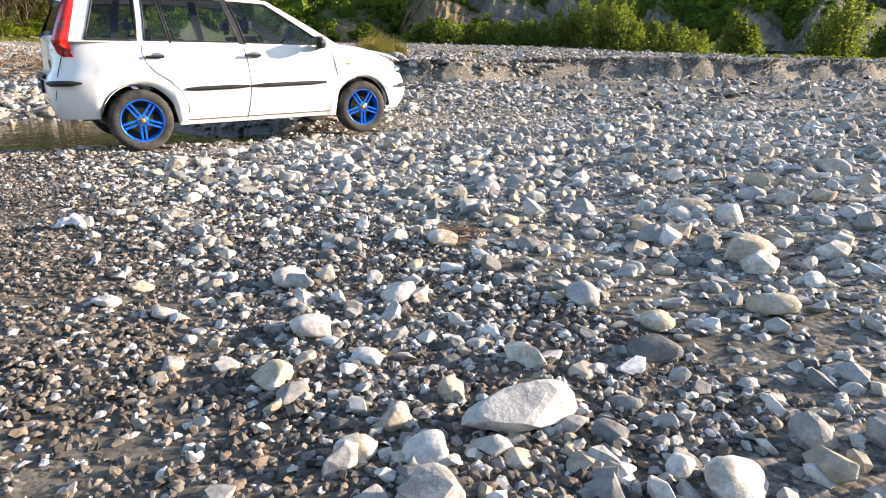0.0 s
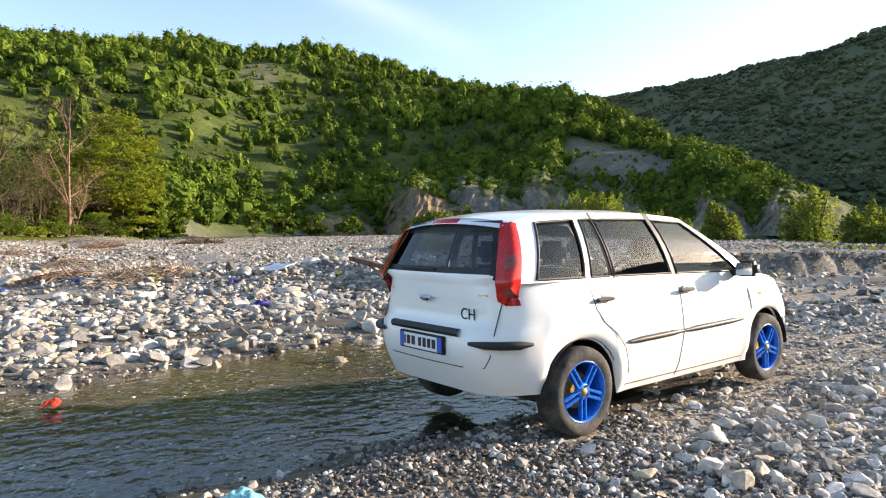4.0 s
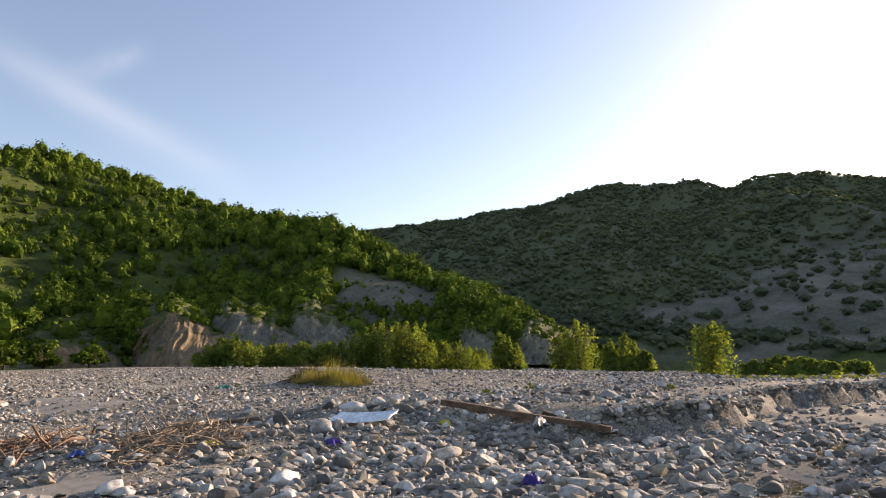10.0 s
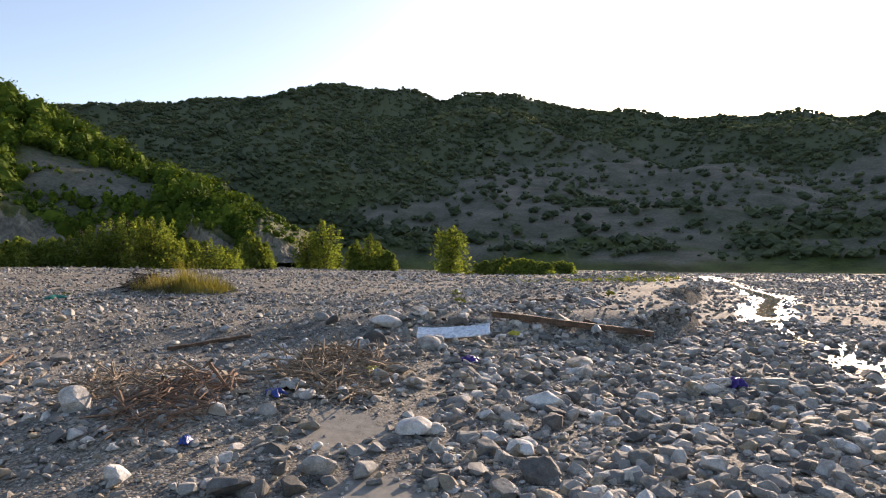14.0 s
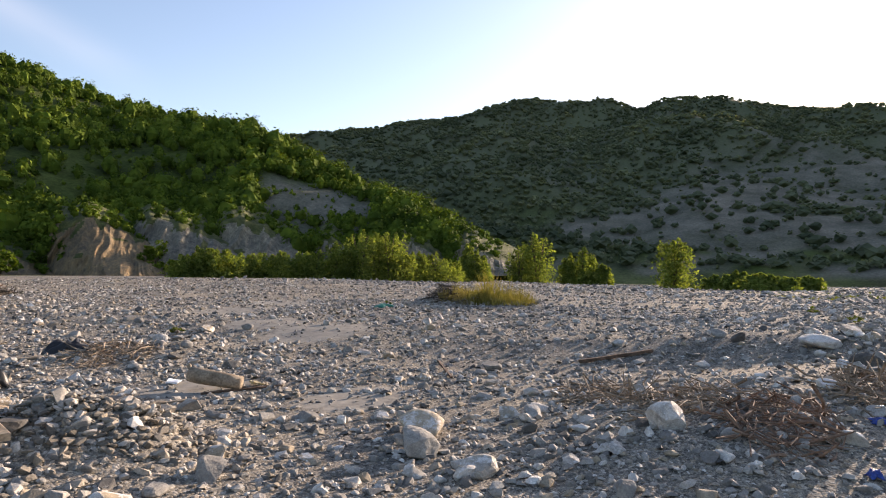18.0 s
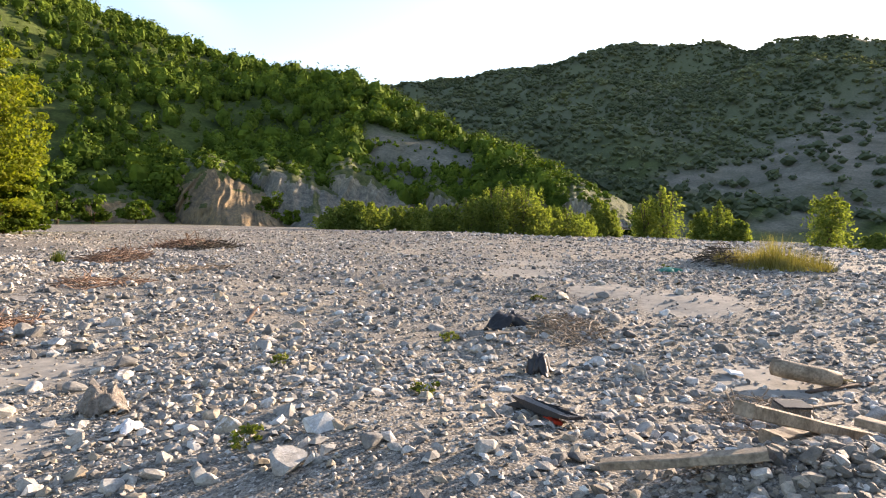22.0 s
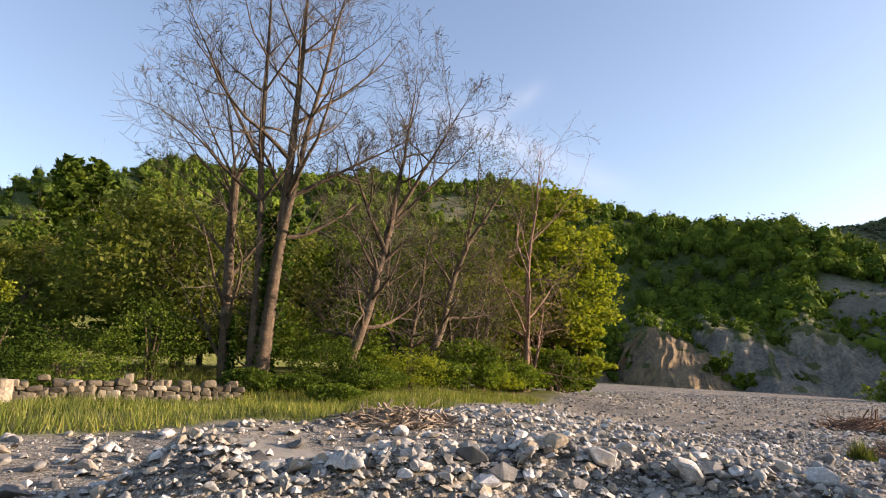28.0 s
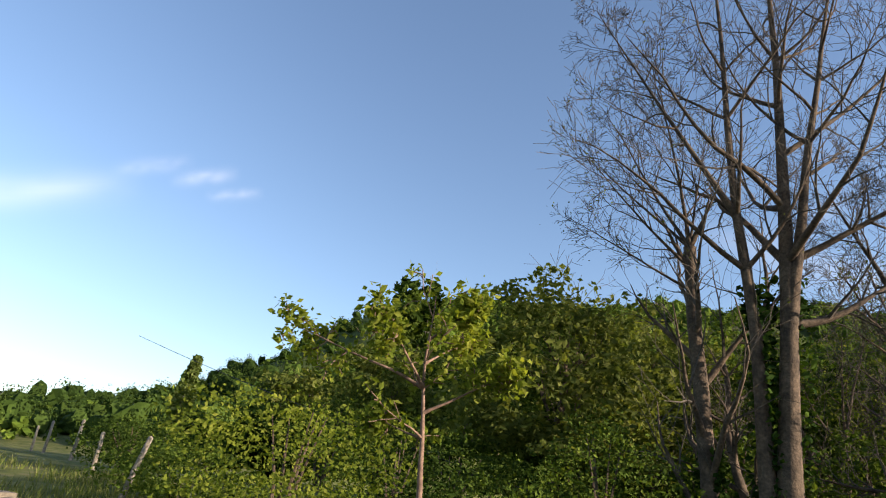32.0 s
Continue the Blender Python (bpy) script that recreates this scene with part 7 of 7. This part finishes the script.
# ---- stones of the river bed ----
rr = np.random.default_rng(700)
small = [hull_shape(rr, 18, 0.0, (0.32, 0.62)) for _ in range(14)]
chips = [chip_shape(rr) for _ in range(14)]
medium = [hull_shape(rr, 14, 0.12, (0.4, 0.72)) for _ in range(14)]
cobbles = [hull_shape(rr, 17, 0.1) for _ in range(12)]

def spread(x0, x1, y0, y1, n, smin, smax, power, dens=None, sand_keep=0.25):
    """Points and half lengths for stones inside a stretch; most are small."""
    x, y = rr.uniform(x0, x1, n), rr.uniform(y0, y1, n)
    s = smin * (smax / smin) ** (rr.uniform(0, 1, n) ** power)
    keep = rr.uniform(0, 1, n) < 1 - (1 - sand_keep) * sandy(x, y)
    w = stream_depth(x, y)
    keep &= rr.uniform(0, 1, n) < np.where(w > 0.1, np.where(s < 0.05, 0.32, 0.1), np.where(w > -0.3, 0.6, 1))
    patch = value_noise(x * 0.45, y * 0.45, 50) + 0.5 * value_noise(x * 1.4, y * 1.4, 51)
    keep &= (patch > rr.uniform(-0.75, 0.15, n)) | (s < smin * 1.6)
    keep &= meadow(x, y) < 0.3
    behind = y - np.interp(x, EDGE[:, 0], EDGE[:, 1])
    keep &= ~((x > 4.5) & (x < 60) & (behind > -0.5) & (behind < 2.2) & (rr.uniform(0, 1, n) < 0.8))
    keep &= ~((np.abs(np.abs(x) - WHEEL_X) < 0.2) & (np.abs(np.abs(y) - 0.72) < 0.15))
    keep &= (s < 0.05) | (rr.uniform(0, 1, n) > 0.85 * damp(x, y))
    if dens is not None:
        keep &= rr.uniform(0, 1, n) < dens(x, y)
    x, y, s = x[keep], y[keep], s[keep]
    return np.stack((x, y, land(x, y)), -1), s

SINGLE = {"washed_pale_stones": M_COBBLE, "earthy_rubble": M_CLOD}

def loose(label, shapes, *stretch, sink=0.34, dens=None, mat=None, single=150):
    """Loose stones over a stretch: the largest as pieces of their own, the rest as one."""
    P, s = spread(*stretch, dens=dens)
    mat = mat or M_STONES
    big = np.zeros(len(s), bool)
    if shapes is not chips:
        big[np.argsort(s)[::-1][:single]] = True
    rest = mesh_thing("loose_stones", *scatter_rocks(P[~big], s[~big], shapes, rr, sink if shapes is not chips else 0.38), mat, None, label, "stones", kind="stuff", smooth=False)
    own = SINGLE.get(mat.name, M_STONE)
    data = {}
    for (x, y, z), q in zip(P[big], s[big]):
        k = int(rr.integers(0, len(shapes)))
        if k not in data:
            data[k] = np_mesh("stone", *shapes[k], own)
        ob = new("stone", data[k])
        high = np.abs(shapes[k][0][:, 2]).max() * q
        ob.matrix_world = pose(x, y, z + high * (1 - 2 * sink), rr.normal(0, 12), rr.normal(0, 12), rr.uniform(0, 360)) @ Matrix.Diagonal((q, q * rr.uniform(0.85, 1.2), q * rr.uniform(0.85, 1.25), 1))
        ob.parent = rest
    return rest

loose("fine grey pebbles in the foreground by the car", chips, -5.2, -0.6, -7.2, -0.2, 50000, 0.011, 0.03, 1.3, mat=M_PEBBLES)
loose("fine grey pebbles between the cobbles", chips, -1.9, 5.0, -7.4, -1.0, 15000, 0.012, 0.036, 1.2, mat=M_COBBLES)
loose("grey and white cobbles by the car", small, -2.0, 9.0, -8.0, 1.5, 6000, 0.022, 0.07, 1.6, mat=M_COBBLES)
loose("fine grey pebbles around the pool", chips, -9.0, 6.0, -2.0, 7.0, 12000, 0.015, 0.05, 1.2)
loose("pale cobbles on the far side of the pool", small, -9.0, 9.0, 3.6, 13.0, 8500, 0.04, 0.15, 1.7)
loose("grey cobbles on the wide gravel bar", small, -7.5, 1.0, 8.0, 30.0, 5000, 0.025, 0.1, 1.8)
loose("grey gravel on the wide bar", chips, -9.0, 18.0, 8.0, 34.0, 38000, 0.022, 0.1, 1.7)
loose("fine gravel beside the walked line", chips, -11.8, -5.0, 16.5, 33.0, 9000, 0.014, 0.05, 1.4)
loose("fine gravel before the long berm", chips, -14.5, -7.5, 29.5, 41.0, 9000, 0.014, 0.05, 1.4)
# dark pebbles lying in the shallow pool
n = 7000
x, y = rr.uniform(-7.0, -0.6, n), rr.uniform(-0.4, 4.4, n)
keep = (stream_depth(x, y) > -0.1) & (value_noise(x * 1.1, y * 1.1, 52) + rr.normal(0, 0.2, n) > -0.05)
x, y = x[keep], y[keep]
mesh_thing("loose_stones", *scatter_rocks(np.stack((x, y, land(x, y)), -1), 0.014 * 3.4 ** (rr.uniform(0, 1, len(x)) ** 2), chips, rr, 0.3), M_PEBBLES, None, "dark wet pebbles lying in the shallow pool", "stones", kind="stuff")
loose("grey gravel behind the walked line", chips, -24, -9.5, -8, 46, 5000, 0.03, 0.14, 1.7)
loose("grey cobbles on the upper gravel bar", small, -14.0, -3.0, 29.0, 42.0, 5000, 0.025, 0.12, 2.0)
loose("grey cobbles over the upper gravel", chips, -10.0, 16.0, 32.0, 56.0, 19000, 0.025, 0.12, 2.0)
loose("grey stones far out on the gravel", chips, 8.0, 60.0, -22.0, 60.0, 20000, 0.05, 0.19, 1.9)
loose("pale stones scattered to the far side of the river bed", chips, 40.0, 190.0, -70.0, 70.0, 12000, 0.12, 0.4, 1.8)
loose("grey stones on the gravel plain below the hill", chips, -3.0, 45.0, 50.0, 105.0, 15000, 0.05, 0.17, 1.8)
loose("grey stones below the grassy bank", chips, -19, 8, 47, 58, 8000, 0.03, 0.12, 1.8)
loose("larger stones below the grassy bank", medium, -18, 4, 48, 56, 420, 0.08, 0.2, 1.6)
loose("stones along the shrunken river", chips, 5.0, 60.0, -16.0, 8.0, 8500, 0.05, 0.18, 1.6)
loose("larger pale cobbles by the car", cobbles, -2.2, 7.5, -7.8, -1.2, 2600, 0.04, 0.10, 1.9, mat=M_COBBLES)
loose("larger pale cobbles beyond the pool", medium, -8.5, 8.0, 4.4, 15.0, 900, 0.09, 0.2, 1.8)
loose("larger grey boulders on the bar", medium, -10.0, 14.0, 14.0, 34.0, 700, 0.09, 0.2, 2.2)
loose("larger grey boulders near the berm", medium, -13.5, 8.0, 33.0, 50.0, 800, 0.09, 0.22, 2.0)

def berm(x, y):
    return np.clip(berm_height(x, y) * 3.2, 0, 1)
loose("grey rubble heaped along the long berm", chips, -16.5, -6, 39, 49.5, 30000, 0.03, 0.11, 1.6, sink=0.2, dens=berm)
loose("grey rubble heaped along the low mounds", chips, -9, 2, 21, 40, 12000, 0.03, 0.11, 1.6, sink=0.2, dens=berm)
loose("bigger rubble heaped along the berms", medium, -16.5, 2, 34, 51, 2400, 0.08, 0.2, 1.6, sink=0.2, dens=berm)
loose("brown-grey earthy rubble of the mound", small, -10.0, -4.4, 21.8, 26.2, 14000, 0.02, 0.085, 1.8, sink=0.25, dens=berm, mat=M_CLODS)
# stones stuck in the cut face of the terrace
n = 2600
x = 3.5 + 34 * rr.uniform(0, 1, n) ** 1.6
e = np.interp(x, EDGE[:, 0], EDGE[:, 1]) - (0.5 * value_noise(x * 0.7, np.interp(x, EDGE[:, 0], EDGE[:, 1]) * 0.7, 5))
y = e + rr.uniform(-0.2, 0.35, n)
mesh_thing("loose_stones", *scatter_rocks(np.stack((x, y, land(x, y)), -1), rr.uniform(0.03, 0.11, n), small, rr, 0.5), M_STONES, None, "stones set in the cut gravel bank", "stones", kind="stuff")

# the boulders that can be told apart: place and length
CAR_SIDE = ((-0.59, -5.22, .21), (-1.16, -5.69, .21), (0.56, -6.27, .32), (-0.71, -6.7, .22), (-1.14, -7.29, .2), (-1.69, -6.75, .17), (-1.67, -6.54, .15), (-0.01, -6.73, .23), (-0.57, -6.22, .21), (0.94, -5.64, .33),
            (-0.78, -2.34, .21), (-1.59, -5.79, .22), (-1.47, -5.25, .21), (-1.88, -6.11, .2), (-1.86, -6.23, .16), (-1.84, -6.62, .13), (-1.53, -6.82, .15), (-2.22, -5.02, .17), (-2.04, -5.27, .14), (3.14, -5.41, .38), (-0.1, -4.85, .21), (-1.55, -6.14, .14), (-1.06, -6.87, .12))
FAR_BANK = ((-1.37, 11.6, .74), (-2.83, 13.2, .53), (-4.12, 11.8, .47), (-2.38, 11.55, .46), (-3.73, 10.8, .39), (-2.93, 8.55, .41), (-0.66, 10.1, .42), (1.67, 10.85, .68), (1.55, 10.0, .42), (0.36, 8.3, .43), (0.15, 8.85, .51), (3.87, 13.2, .43), (4.79, 10.9, .74),
            (1.6, 14.6, .59), (-0.21, 13.8, .36), (8.02, 9.95, .66), (-4.66, 14.6, .54), (-0.32, 17.9, .63), (-4.54, 12.1, .38), (-2.07, 14.8, .29), (-3.94, 7.84, .43), (-4.11, 11.1, .3), (0.3, 8.0, .5), (1.59, 13.6, .51))
UPPER = ((-4.58, 19.1, .5), (-3.4, 20.3, .75), (4.2, 14.9, .95), (5.0, 14.2, .6), (-2.9, 17.4, .6), (2.0, 21.2, .52), (-6.63, 23.3, .46), (-4.22, 20.0, .68), (-4.74, 19.2, .38), (-2.87, 18.4, .3), (-2.21, 19.2, .45), (-5.88, 21.5, .46), (5.5, 16.8, .51), (0.71, 29.1, .47), (-2.61, 27.7, .41), (-2.81, 21.2, .31), (3.9, 30.6, .57),
         (-10.4, 37.3, .85), (-11.05, 36.7, .72), (-12.56, 34.4, .55), (-11.6, 38.6, .72), (-12.3, 33.8, .53), (-11.39, 36.0, .44), (-9.11, 32.6, .49), (-8.31, 33.5, .36), (-6.69, 35.9, .44), (-4.81, 36.9, .4), (-11.37, 47.6, .62), (-6.56, 37.3, .54), (-10.2, 35.5, .38))
LEFT = ((-9.15, 26.89, .5), (-8.9, 28.4, .4), (-9.6, 28.0, .34), (-8.91, 48.3, .34), (-11.16, 48.2, .42), (-10.93, 47.5, .36), (-13.93, 49.9, .34), (-16.34, 49.4, .3), (-14.96, 48.1, .3), (-11.68, 49.7, .3), (-13.64, 48.0, .34), (-12.0, 49.2, .3), (-13.0, 50.4, .4), (-15.6, 50.3, .3))
shapes = [np_mesh("stone", *rock_shape(3, rr, 12, 0.45, (0.5, 0.78)), M_STONE, False) for _ in range(12)]
rounded = [np_mesh("stone", *rock_shape(3, rr, 8, 0.6, (0.4, 0.58)), M_COBBLE, True) for _ in range(6)]
def boulder(x, y, length):
    ob = new("stone", rounded[rr.integers(0, 6)] if y < 3 or rr.uniform() < 0.35 else shapes[rr.integers(0, len(shapes))])
    s = length * 0.45
    ob.matrix_world = pose(x, y, ground_z(x, y) + s * 0.26, rr.normal(0, 9), rr.normal(0, 9), rr.uniform(0, 360)) @ Matrix.Diagonal((s, s * rr.uniform(0.9, 1.2), s * rr.uniform(0.8, 1.12), 1))
    ob.parent = ground
# the big white block among the cobbles
white = np_mesh("stone", *rock_shape(3, np.random.default_rng(9), 14, 0.5, (0.45, 0.7)), stone_material("white_block", True, ((0.0, (0.4, 0.39, 0.37)), (1.0, (0.5, 0.49, 0.46)))), False)
ob = new("stone", white)
ob.matrix_world = pose(-1.38, -6.76, ground_z(-1.38, -6.76) + 0.035, 4, -5, -8) @ Matrix.Diagonal((0.19, 0.15, 0.13, 1))
ob.parent = ground
for place in (CAR_SIDE, FAR_BANK, UPPER, LEFT):
    for row in place:
        boulder(*row)
for x0, x1, y0, y1, n, lo, hi in ((-1.6, 4.5, -7.4, -2.0, 55, 0.1, 0.22), (-6.5, 6.5, 4.6, 14.5, 80, 0.2, 0.42), (-6, 8, 14.5, 31, 40, 0.2, 0.4), (-12.5, 0, 33, 45, 36, 0.2, 0.45), (-12.9, -9.9, 33.2, 38.8, 34, 0.28, 0.6)):
    P, s = spread(x0, x1, y0, y1, n, lo, hi, 1.5)
    for (x, y, _), length in zip(P, s):
        boulder(x, y, length)
loose("grey cobbles between the pool and the car", small, -1.2, 8.0, 0.6, 4.4, 2600, 0.03, 0.1, 1.8)
